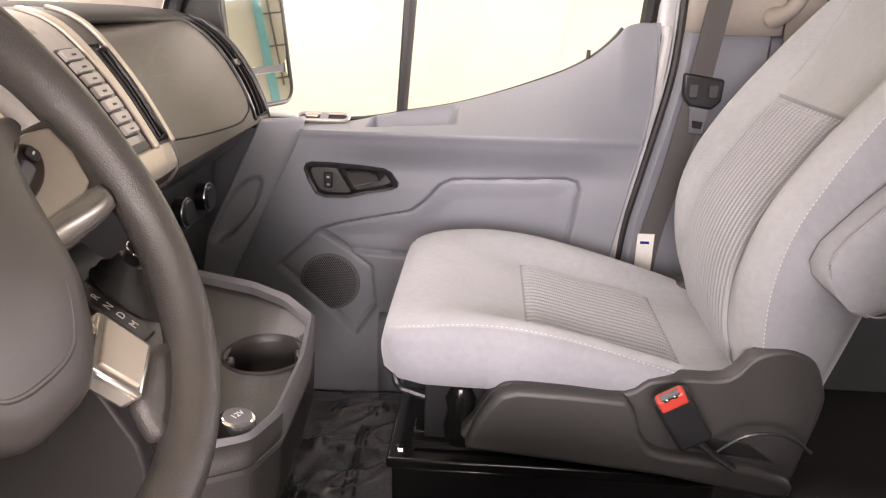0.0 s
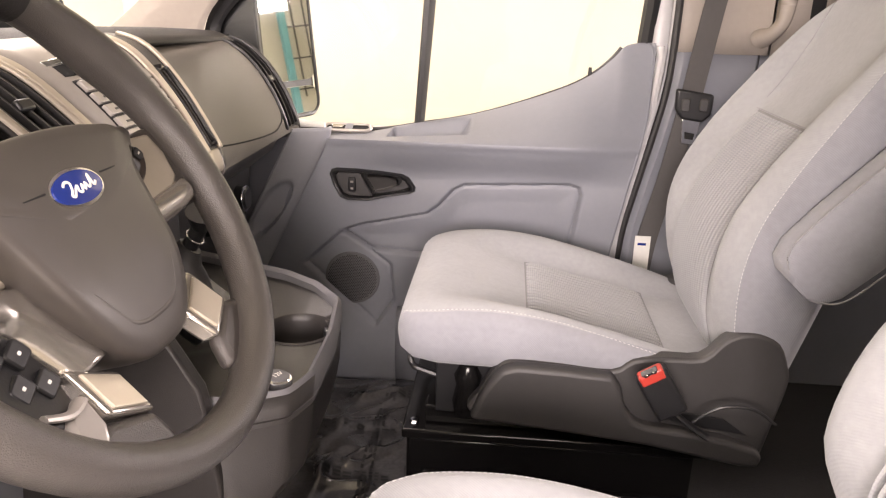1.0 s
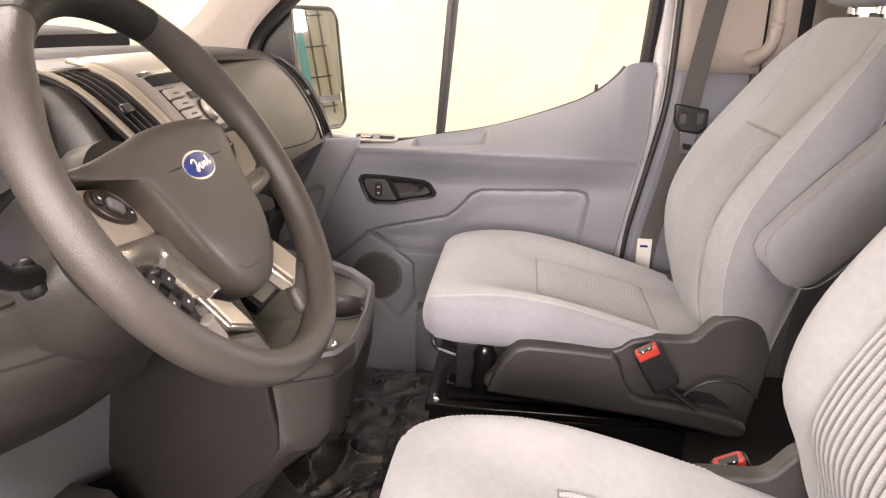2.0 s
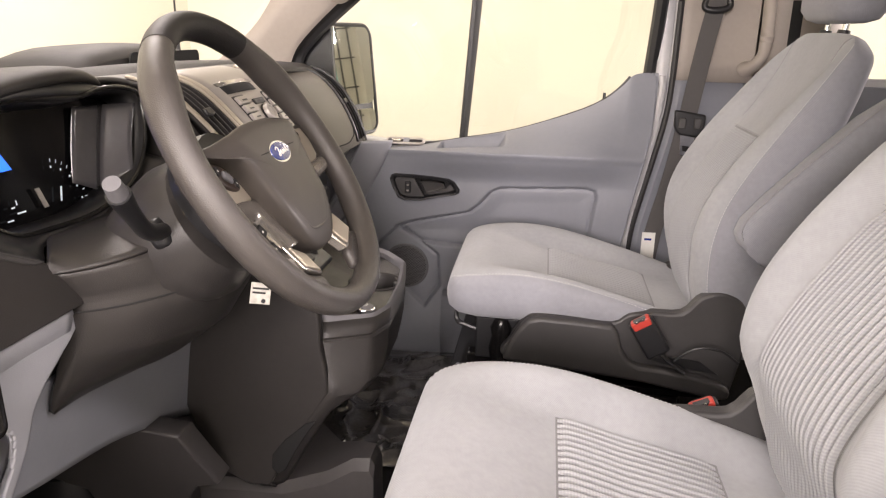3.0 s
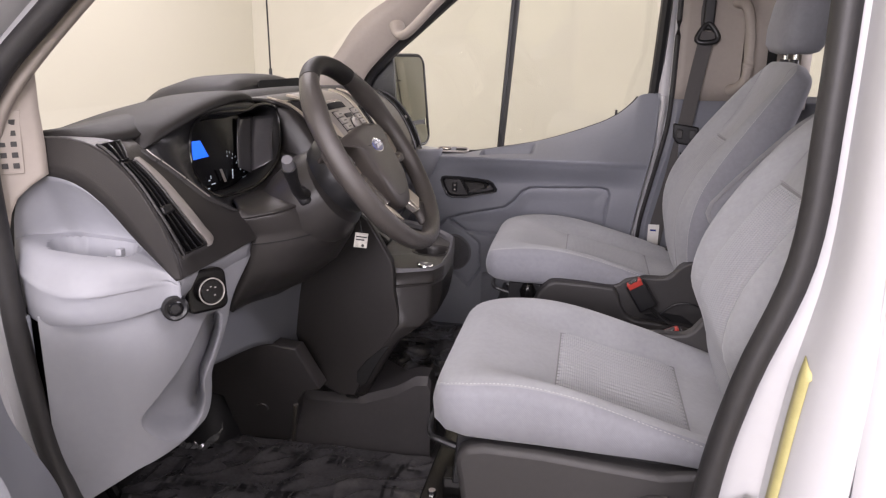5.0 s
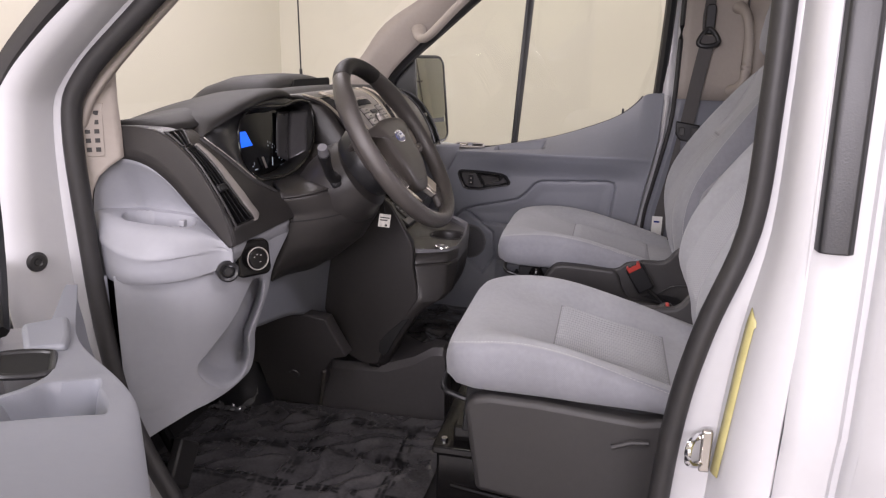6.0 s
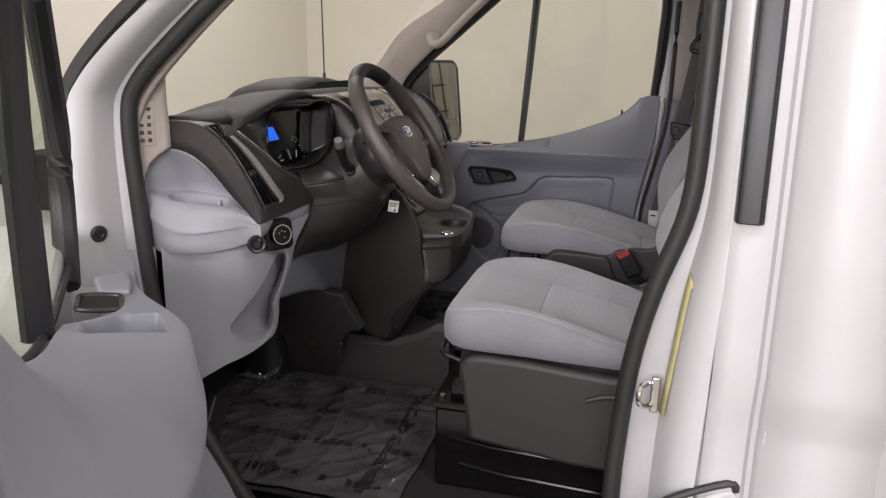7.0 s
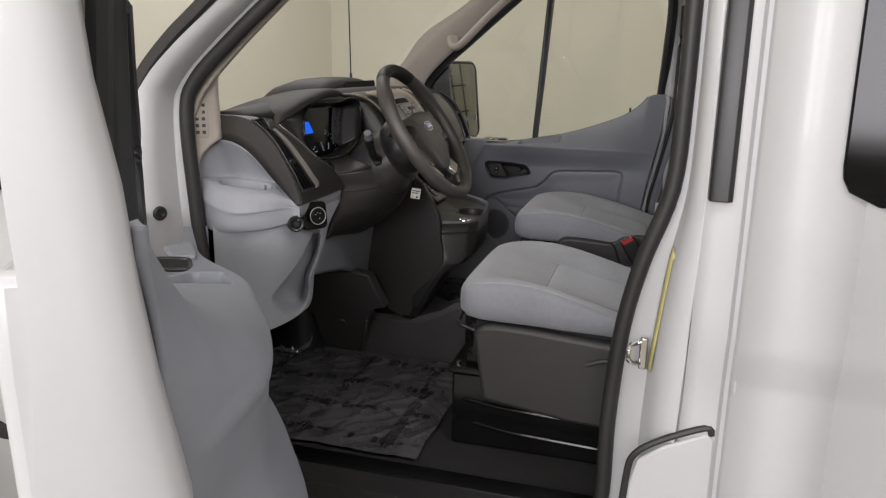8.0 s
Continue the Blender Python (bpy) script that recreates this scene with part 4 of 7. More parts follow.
# driver's outer fascia and its mirror on the passenger side
INNER_EDGE = [(0, -0.70), (0.36, -0.71), (0.40, -0.714), (0.438, -0.713), (0.525, -0.694), (0.61, -0.667), (0.678, -0.640), (0.74, -0.597), (0.77, -0.574), (0.82, -0.548), (1, -0.545)]
VENT_OUT = [(0.44, -0.795), (0.64, -0.795), (0.84, -0.784)]
VENT_IN = [(0.44, -0.762), (0.64, -0.749), (0.75, -0.734), (0.84, -0.716)]
part("fascia", arch_patch(ARCH, -0.802, lambda s: lin(INNER_EDGE, s), [(0.445, 0.845, VENT_OUT, VENT_IN, 0.028), (0.335, 0.430, [(0.33, -0.793), (0.43, -0.796)], [(0.33, -0.738), (0.43, -0.772)], 0.020)], 110, 60), DARK, dash, "charcoal outer fascia", solid=0.006, offset=-1, angle=50)
vent(ARCH, 0.445, 0.845, VENT_OUT, VENT_IN, 4, dash, frame_mat=TRIM_DARK, blade=BLACK, rim=0.0022)
vent(ARCH, 0.335, 0.430, [(0.33, -0.793), (0.43, -0.796)], [(0.33, -0.738), (0.43, -0.772)], 3, dash, frame_mat=TRIM_DARK, tabs=False, blade=BLACK, rim=0.0018)


def arch_strip(name, s0, s1, edge_a, edge_b, h, mat, label="", n=40, bev=0.0):
    """A raised strip that follows the driver's fascia between two edges."""
    rings = []
    for k in range(n + 1):
        s = s0 + (s1 - s0) * k / n
        p, nn = along(ARCH, s), normal_of(ARCH, s)
        a, b = at_s(edge_a, s), at_s(edge_b, s)
        rings.append([(p.x + nn.x * d, y, p.z + nn.z * d) for y, d in ((a, -0.003), (a, h * 0.7), (a + (b - a) * 0.12, h), (a + (b - a) * 0.85, h), (b, h * 0.3), (b, -0.003))])
    return part(name, loft(rings), mat, dash, label, angle=50)


arch_strip("vent_trim", 0.435, 0.862, [(0.435, -0.759), (0.64, -0.745), (0.75, -0.730), (0.83, -0.714), (0.862, -0.716)], [(0.435, -0.746), (0.6, -0.725), (0.75, -0.703), (0.83, -0.689), (0.862, -0.702)], 0.003, SATIN, "satin strip beside the vent")
arch_strip("vent_foot", 0.850, 0.868, -0.788, -0.716, 0.0025, TRIM_DARK, n=6)
for s0, s1 in ((0.41, 0.468), (0.472, 0.562), (0.566, 0.655), (0.659, 0.755)):
    arch_strip("blank_switch", s0, s1, [(a, y - 0.013) for a, y in INNER_EDGE], [(a, y - 0.002) for a, y in INNER_EDGE], 0.003, TRIM_DARK, n=10)
    # thin pale tube in place of the highlight on the switch row's edge
    part("switch_lip", tube([(lambda p, q: (p.x + q.x * 0.0022, lin(INNER_EDGE, t) - 0.0012, p.z + q.z * 0.0022))(along(ARCH, t), normal_of(ARCH, t)) for t in [s0 + (s1 - s0) * k / 8 for k in range(9)]], 0.0013, 6), SATIN if s1 < 0.66 else TRIM_DARK, dash)
part("fascia", arch_patch(ARCH, 0.18, 0.802, [(0.26, 0.935, 0.708, 0.788, 0.028)], 70, 110), PAD, dash, "charcoal passenger fascia", solid=0.006, offset=-1, angle=50)
vent(ARCH, 0.265, 0.93, 0.710, 0.786, 3, dash, frame_mat=BLACK, blade=BLACK)


CHEEK_LOW = [(0, (-0.60, 1.030)), (0.167, (-0.545, 1.041)), (0.333, (-0.495, 1.033)), (0.5, (-0.450, 1.004)), (0.667, (-0.402, 0.953)), (0.833, (-0.370, 0.921)), (1, (-0.341, 0.893))]


def side_cheek(side):
    """Flat end face of the fascia, down to the pale end piece."""
    rings = []
    for k in range(33):
        s = 0.12 + 0.88 * k / 32
        p, n = along(ARCH, s), normal_of(ARCH, s)
        lx, lz = bend([(a, q[0]) for a, q in CHEEK_LOW], s), bend([(a, q[1]) for a, q in CHEEK_LOW], s)
        q = p - n * 0.0005
        rings.append([(q.x, side * 0.8035, q.z), (q.x - n.x * 0.0015, side * 0.8052, q.z - n.z * 0.0015), (q.x + (lx - q.x) * 0.3, side * 0.8056, q.z + (lz - q.z) * 0.3), (q.x + (lx - q.x) * 0.65, side * 0.8058, q.z + (lz - q.z) * 0.65), (lx, side * 0.806, lz)])
    return loft(rings, False, False)


for side in (-1, 1):
    part("end_cheek", side_cheek(side), DARK, dash, solid=0.006, offset=0)
# paler tube stands in for the highlight along the end face's edge
part("edge_line", tube([(lambda p, n: (p.x + n.x * 0.0004, -0.8042, p.z + n.z * 0.0004))(along(ARCH, s), normal_of(ARCH, s)) for s in [0.14 + 0.82 * k / 40 for k in range(41)]], 0.0014, 6), TRIM_DARK, dash)
# seam of the glovebox lid on the passenger fascia
seam = []
for s, y in ((0.42, 0.71), (0.6, 0.705), (0.80, 0.70), (0.88, 0.66), (0.90, 0.60), (0.86, 0.45), (0.80, 0.30), (0.76, 0.21)):
    p, n = along(ARCH, s), normal_of(ARCH, s)
    seam.append((p.x + n.x * 0.0005, y, p.z + n.z * 0.0005))
part("lid_seam", tube(spline(seam, 5), 0.0016, 6), VOID, dash)

# instrument cluster: hood, bezel, face
cl = thing("instrument_cluster", "black instrument cluster with a lit blue display", "instrument cluster")
HOOD_LIP = [(-0.717, -0.436, 1.074), (-0.69, -0.431, 1.084), (-0.64, -0.424, 1.100), (-0.56, -0.418, 1.120), (-0.48, -0.417, 1.132), (-0.40, -0.420, 1.136), (-0.34, -0.430, 1.131), (-0.30, -0.442, 1.120), (-0.270, -0.458, 1.104), (-0.245, -0.475, 1.090)]
hood = []
for k in range(49):
    y = -0.717 + 0.472 * k / 48
    x, z = bend([(a, b) for a, b, c in HOOD_LIP], y), bend([(a, c) for a, b, c in HOOD_LIP], y)
    full = smooth(-0.717, -0.66, y) * smooth(-0.245, -0.30, y)
    row = [(x - 0.012, y, z - 0.010), (x - 0.003, y, z - 0.006), (x, y, z - 0.001), (x - 0.003, y, z + 0.005 * full), (x - 0.010, y, z + 0.009 * full), (x - 0.022, y, z + 0.012 * full)]
    for d, f in ((0.05, 0.03), (0.09, 0.15), (0.14, 0.36), (0.19, 0.60), (0.24, 0.82), (0.29, 0.96), (0.33, 1.0)):
        base = pad_height(x - d, y) - 0.004 + 0.006 * smooth(0.33, 0.2, d)
        row.append((x - d, y, max(base, (z + 0.013 * full) * (1 - f) + base * f)))
    hood.append(row)
part("hood", loft(hood, False, False), DARK_SOFT, cl, "charcoal hood over the dials", angle=70)
CLM = Matrix.Translation((-0.412, -0.405, 1.035)) @ Matrix.Rotation(radians(-10), 4, "Y") @ Matrix.Rotation(radians(-3.4), 4, "Z")


def on_face(y, z, d=-0.041):
    return CLM @ Vector((d, y, z))


def on_arch(s):
    p = along(ARCH, s)
    return Vector((p.x, lin(INNER_EDGE, s) - 0.003, p.z))


def on_lip(y):
    return Vector((bend([(a, b) for a, b, c in HOOD_LIP], y) - 0.008, y, bend([(a, c) for a, b, c in HOOD_LIP], y) - 0.006))


# opening of the cluster, each point with the point of the surround that it faces
OPENING = [(-0.192, 0.002, on_arch(0.53)), (-0.180, 0.046, on_lip(-0.712)), (-0.152, 0.070, on_lip(-0.66)), (-0.106, 0.081, on_lip(-0.59)), (-0.03, 0.078, on_lip(-0.49)), (0.03, 0.076, on_lip(-0.40)), (0.072, 0.082, on_lip(-0.34)), (0.120, 0.080, on_lip(-0.275)), (0.153, 0.064, on_face(0.165, 0.058, -0.05)), (0.141, 0.004, on_face(0.156, 0.000, -0.04)), (0.095, -0.044, on_face(0.106, -0.055, -0.012)), (0.004, -0.071, on_face(0.004, -0.084, 0.008)), (-0.100, -0.071, on_face(-0.11, -0.083, 0.012)), (-0.142, -0.065, on_arch(0.755)), (-0.180, -0.037, on_arch(0.635))]
front = spline([on_face(y, z, 0.0) for y, z, q in OPENING], 5, True)
outer = spline([q for y, z, q in OPENING], 5, True)
rear = spline([on_face(y * 0.95 - 0.002, z * 0.93, -0.046) for y, z, q in OPENING], 5, True)
part("surround", loft([outer, [a.lerp(b, 0.5) for a, b in zip(outer, front)], front], caps=False), BLACK, cl, "black surround under the hood", solid=0.002, angle=60)
part("bezel", tube(front, 0.0034, 8, True, up=(1, 0, 0)), GLOSS, cl, "glossy black bezel")
part("shroud", loft([front, [a.lerp(b, 0.5) for a, b in zip(front, rear)], rear], caps=False), BLACK, cl, "black shroud inside the bezel", solid=0.003)
part("dial_face", prism(rear, CLM.to_3x3() @ Vector((-0.004, 0, 0))), TINTED, cl, "dark glossy dial face")
part("display", prism([on_face(y, z, -0.0415) for y, z in ((-0.138, 0.003), (-0.075, 0.003), (-0.092, 0.035), (-0.138, 0.037))], CLM.to_3x3() @ Vector((0.0015, 0, 0))), LCD, cl, "lit blue display")
# the tall window is folded: its inner half lies on the face, its outer half turns out to the bezel
part("gloss_panel", grid(6, 14, lambda u, v: on_face(*[lin([(0, a), (1, b)], u) for a, b in ((lin([(0, 0.018), (1, 0.056)], v), lin([(0, 0.067), (1, 0.119)], v)), (lin([(0, -0.032), (1, 0.064)], v), lin([(0, -0.053), (1, 0.062)], v)))], -0.0395 - 0.002 * math.sin(math.pi * v))), SMOKE, cl, "smoky glossy dial window", solid=0.001, offset=0)
part("gloss_panel", grid(6, 14, lambda u, v: on_face(*[lin([(0, a), (1, b)], u) for a, b in ((lin([(0, 0.068), (1, 0.120)], v), lin([(0, 0.104), (1, 0.148)], v)), (lin([(0, -0.053), (1, 0.062)], v), lin([(0, -0.038), (1, 0.056)], v)))], -0.039 + 0.033 * u - 0.004 * math.sin(math.pi * v))), SMOKE, cl, "smoky glossy dial window", solid=0.001, offset=0)
tk = bmesh.new()
for k in range(10):
    a = radians(78 - 9.5 * k)
    for r0, r1, w in ((0.058, 0.063, 0.0005), (0.0505, 0.0535, 0.0013)):
        if r0 < 0.055 and k % 2:
            continue
        u = Vector((math.cos(a), math.sin(a)))
        side_way = Vector((-u.y, u.x)) * w
        c, e = Vector((-0.022, -0.056)) + u * r1, Vector((-0.022, -0.056)) + u * r0
        tk.faces.new([tk.verts.new(on_face(q.x, q.y, -0.0405)) for q in (c + side_way, c - side_way, e - side_way, e + side_way)])
for y, z, w, h in ((-0.090, -0.041, 0.003, 0.001), (-0.083, -0.036, 0.001, 0.003), (-0.079, -0.049, 0.007, 0.001), (-0.099, -0.055, 0.005, 0.001)):
    tk.faces.new([tk.verts.new(on_face(y + a * w, z + b * h, -0.0405)) for a, b in ((-1, -1), (1, -1), (1, 1), (-1, 1))])
tagged(part("dial_ticks", tk, TICK, cl), kind="stuff")
for y0, z0, y1, z1, w, mat in ((-0.046, -0.026, -0.038, -0.052, 0.0038, SATIN), (-0.004, -0.032, -0.010, -0.050, 0.0011, TICK)):
    part("needle", prism([on_face(y, z, -0.0400) for y, z in ((y0 - w, z0), (y0 + w, z0), (y1 + w, z1), (y1 - w, z1))], CLM.to_3x3() @ Vector((0.001, 0, 0))), mat, cl)
part("fascia_chin", loft([[(-0.342, y, 0.900), (-0.340, y, 0.888), (-0.346, y, 0.868), (-0.362, y, 0.845)] for y in [-0.800 + 0.0125 * k for k in range(20)]], False, False), GREY_LIGHT, dash, solid=0.004, offset=0)
# middle stack
part("stack_shell", arch_patch(STACK, -0.228, 0.228, [(0.225, 0.53, -0.216, -0.122, 0.024), (0.355, 0.605, 0.177, 0.213, 0.022)], 90, 90), DARK, dash, "charcoal stack shell", solid=0.008, offset=-1, angle=50)
vent(STACK, 0.23, 0.525, -0.214, -0.124, 5, dash, frame_mat=CHAMPAGNE, blade=TRIM_DARK, rim=0.003)
vent(STACK, 0.36, 0.60, 0.179, 0.211, 2, dash, frame_mat=BLACK, tabs=False)


def strip_patch(curve, s0, s1, y0, y1, h, n=24, m=8):
    """A thin plate that follows a curve, raised by h, with rounded long edges."""
    def fn(u, v):
        s = s0 + (s1 - s0) * u
        p, nn = along(curve, s), normal_of(curve, s)
        q = p + nn * (h - 0.004 * (abs(2 * v - 1) ** 6))
        return (q.x, shear(curve, s, y0 + (y1 - y0) * v), q.z)
    return grid(n, m, fn)


for ya, yb in ((-0.226, -0.217), (-0.121, -0.102), (0.152, 0.174), (0.214, 0.227)):
    part("stack_bar", strip_patch(STACK, 0.16, 0.64, ya, yb, 0.005), CHAMPAGNE, dash, "satin bar beside the vents", solid=0.006, offset=-1)
part("stack_lip", strip_patch(STACK, 0.63, 0.86, -0.14, 0.214, 0.004), CHAMPAGNE, dash, "satin lower lip", solid=0.006, offset=-1)
for ys in (-1, 1):
    part("stack_cheek", loft([[(p.x, ys * 0.213, p.z - 0.003), (p.x - 0.01, ys * 0.225, p.z - 0.012), (p.x - 0.10, ys * 0.235, p.z - 0.05)] for p in (along(STACK, k / 14) for k in range(15))], False, False), SATIN if ys > 0 else DARK, dash, solid=0.005, offset=0)
radio = thing("radio", "satin grey car radio with two columns of keys", "radio")


def on_stack(s, y, h=0.0):
    p, n = along(STACK, s), normal_of(STACK, s)
    return Vector((p.x + n.x * h, shear(STACK, s, y), p.z + n.z * h))


def stack_plate(s0, s1, y0, y1, h0, h1, mat, name, label="", bev=0.0015, parent=radio):
    o = [on_stack(s0, y0, h0), on_stack(s0, y1, h0), on_stack(s1, y1, h0), on_stack(s1, y0, h0)]
    n = normal_of(STACK, (s0 + s1) / 2)
    return part(name, prism(o, n * (h1 - h0)), mat, parent, label, bevel=bev)


part("face_plate", strip_patch(STACK, 0.15, 0.64, -0.099, 0.149, 0.003), SATIN, radio, "satin grey face plate", solid=0.002, offset=0)
part("disc_slot", strip_patch(STACK, 0.309, 0.340, -0.058, 0.085, 0.0065, 6, 4), VOID, radio, solid=0.002, offset=0)
part("slot_lip", strip_patch(STACK, 0.292, 0.307, -0.066, 0.093, 0.0070, 6, 4), CHROME, radio, "bright slot lip", solid=0.002, offset=0)
part("key_bed", strip_patch(STACK, 0.352, 0.515, -0.058, 0.002, 0.0055), BLACK, radio, "dark key bed", solid=0.002, offset=0)
part("key_bed", strip_patch(STACK, 0.352, 0.560, 0.084, 0.132, 0.0055), BLACK, radio, "dark key bed", solid=0.002, offset=0)
for rows_, ya, yb, pitch in ((5, -0.0535, -0.003, 0.031), (7, 0.088, 0.128, 0.0285)):
    for r in range(rows_):
        s0 = 0.358 + pitch * r
        stack_plate(s0, s0 + pitch - 0.005, ya, yb, 0.004, 0.0105, SATIN, "key", "satin grey key", 0.0012)
        stack_plate(s0 + 0.4 * pitch, s0 + 0.55 * pitch, ya + 0.015, yb - 0.015, 0.0098, 0.0109, BLACK, "key_mark", "", 0)
for r in range(2):
    stack_plate(0.372 + 0.105 * r, 0.392 + 0.105 * r, 0.018, 0.068, 0.002, 0.008, TRIM_DARK, "power_key")
kc = on_stack(0.432, 0.043, 0.002)
KQ = Matrix.Translation(kc) @ normal_of(STACK, 0.43).to_track_quat("Z", "Y").to_matrix().to_4x4()
part("dial", lathe([(0, 0.010), (0.010, 0.010), (0.013, 0.013), (0.0165, 0.012), (0.018, 0.006), (0.018, -0.004)], KQ), SATIN, radio, "round tuning dial")
part("dial_ring", hoop(KQ, 0.0195, 0.004, 0.0014), BLACK, radio)
stack_plate(0.585, 0.625, -0.06, 0.13, 0.003, 0.008, BLACK, "key_strip")

# lower dash face behind the stack and under the passenger fascia
part("glovebox_front", loft([[(-0.345, y, 0.90), (-0.37, y, 0.86), (-0.42, y, 0.82), (-0.44, y, 0.70), (-0.47, y, 0.55), (-0.62, y, 0.42)] for y in (0.17, 0.3, 0.5, 0.70)], False, False), DARK, dash, "charcoal lower face under the fascia", solid=0.01, offset=1)
part("switch_recess", prism([(-0.422, y, z) for y, z in rounded(0.42, 0.66, 0.735, 0.85, 0.02)], (0.012, 0, 0)), BLACK, dash, bevel=0.003)
for ky in (0.475, 0.58):
    kn = part("control_knob", lathe([(0, 0.026), (0.021, 0.026), (0.025, 0.022), (0.027, 0.0)], Matrix.Translation((-0.412, ky, 0.778)) @ Matrix.Rotation(radians(90), 4, "Y")), BLACK, dash, "black control knob with a chrome ring")
    part("ring", hoop(Matrix.Translation((-0.412, ky, 0.778)) @ Matrix.Rotation(radians(90), 4, "Y"), 0.0262, 0.020, 0.0018), CHROME, kn)


# pale end pieces
SHELF_TOP = [(-0.598, 0.935), (-0.592, 0.985), (-0.578, 1.018), (-0.555, 1.038), (-0.525, 1.042), (-0.49, 1.031), (-0.45, 1.004), (-0.402, 0.953), (-0.37, 0.921), (-0.336, 0.890)]
SHELF_EDGE = [(-0.598, 0.930), (-0.585, 0.945), (-0.565, 0.945), (-0.53, 0.939), (-0.48, 0.936), (-0.43, 0.932), (-0.39, 0.922), (-0.36, 0.905), (-0.336, 0.888)]
SHELF_CREASE = [(-0.598, 0.918), (-0.575, 0.910), (-0.54, 0.898), (-0.49, 0.886), (-0.44, 0.884), (-0.39, 0.888), (-0.36, 0.889), (-0.336, 0.886)]
SHELF_OUT = [(-0.598, 0.812), (-0.590, 0.828), (-0.575, 0.845), (-0.55, 0.864), (-0.51, 0.880), (-0.46, 0.886), (-0.42, 0.872), (-0.39, 0.848), (-0.365, 0.818), (-0.350, 0.806), (-0.336, 0.804)]
SHELF_LOW = [(-0.598, 0.86), (-0.57, 0.838), (-0.52, 0.832), (-0.46, 0.838), (-0.40, 0.846), (-0.336, 0.862)]


def end_piece(side):
    """Pale bowl-shaped shelf at the end of the dash, section by section along x."""
    rings = []
    for k in range(61):
        x = -0.598 + 0.262 * k / 60
        top, edge, crease, out, low = (bend(c, x) for c in (SHELF_TOP, SHELF_EDGE, SHELF_CREASE, SHELF_OUT, SHELF_LOW))
        back = 0.806 + 0.012 * smooth(-0.55, -0.598, x)
        room = max(0.0, out - back)
        dish = 0.055 * smooth(-0.594, -0.53, x) * smooth(-0.345, -0.43, x)
        h = top - edge
        ring = [(back, top), (back - dish * 0.22, top - h * 0.12), (back - dish * 0.46, top - h * 0.30), (back - dish * 0.68, top - h * 0.50), (back - dish * 0.86, top - h * 0.70), (back - dish * 0.96, top - h * 0.86), (back - dish * 0.94, top - h * 0.96), (back - dish * 0.80, edge)]
        for k2 in range(1, 13):
            f = 0.74 * k2 / 12
            y = back - dish * 0.80 + (room * 0.47 + dish * 0.80) * f / 0.74
            r = ((x + 0.475) / 0.066) ** 2 + ((y - 0.803) / 0.048) ** 2
            ring.append((y, edge - 0.034 * smooth(1.08, 0.88, r)))
        for a, b in ((0.54, 0.02), (0.63, 0.07), (0.72, 0.16), (0.80, 0.30), (0.87, 0.48), (0.93, 0.68), (0.975, 0.88)):
            ring.append((back + room * a, edge - (edge - crease) * b))
        ring += [(back + room, crease + 0.002), (back + room, crease), (back + room * 0.93, crease - 0.0015), (back + room * 0.915, crease - 0.006), (back + room * 0.90, crease - (crease - low) * 0.5), (back + room * 0.87, low + 0.006), (back + room * 0.82, low), (back, low)]
        rings.append([(x, side * y, z) for y, z in ring])
    return loft(rings, False, False)


for side in (-1, 1):
    part("end_shelf", end_piece(side), GREY_LIGHT, dash, "pale grey end shelf with a cup recess", solid=0.005, offset=0, angle=40)
part("clip", box(-0.428, -0.418, -0.822, -0.810, 0.928, 0.940), GREY_LIGHT, dash, bevel=0.002)

# pale knee panel on the driver's side
POD = [(-0.722, 0.800), (-0.700, 0.806), (-0.672, 0.800), (-0.668, 0.765), (-0.682, 0.725), (-0.700, 0.685), (-0.692, 0.655), (-0.690, 0.630), (-0.705, 0.606), (-0.745, 0.597), (-0.780, 0.610), (-0.806, 0.640), (-0.813, 0.668), (-0.795, 0.700), (-0.760, 0.745)]
POD = [(p.x, p.y) for p in spline([(y, z, 0) for y, z in POD], 4, True)]
KNEE_PLAN = spline([(-0.534, -0.862, 0), (-0.51, -0.860, 0), (-0.464, -0.852, 0), (-0.412, -0.832, 0), (-0.376, -0.797, 0), (-0.357, -0.745, 0), (-0.351, -0.68, 0), (-0.350, -0.62, 0), (-0.352, -0.545, 0)], 12)
KNEE_END = [(0.50, 0.45), (0.575, 0.55), (0.592, 0.70), (0.606, 0.755), (0.625, 0.775), (0.655, 0.772), (0.69, 0.757), (0.73, 0.785), (0.77, 0.82), (0.81, 0.85), (0.845, 0.93), (0.87, 0.99), (0.90, 1.0)]


def knee(u, v):
    """Facing back and outwards; u runs from the doorway inwards, v upwards."""
    zb = bend([(0, 0.520), (0.25, 0.503), (0.5, 0.525), (0.8, 0.578), (1, 0.600)], u)
    zt = bend([(0, 0.842), (0.5, 0.850), (0.68, 0.872), (0.82, 0.890), (1, 0.894)], u)
    z = zb + (zt - zb) * v
    p = along(KNEE_PLAN, u * bend(KNEE_END, z))
    x, y = p.x, p.y
    x -= 0.038 * smooth(0.83, 0.58, z) * smooth(0.0, 0.5, u)
    return (x, y, z)


bm = grid(150, 130, knee)
bmesh.ops.delete(bm, geom=[f for f in bm.faces if inside(POD, f.calc_center_median().y, f.calc_center_median().z) > -0.001], context="FACES")
kp = part("knee_panel", bm, GREY_LIGHT, dash, "pale grey knee panel with a side pocket", solid=0.006, offset=1, angle=75)


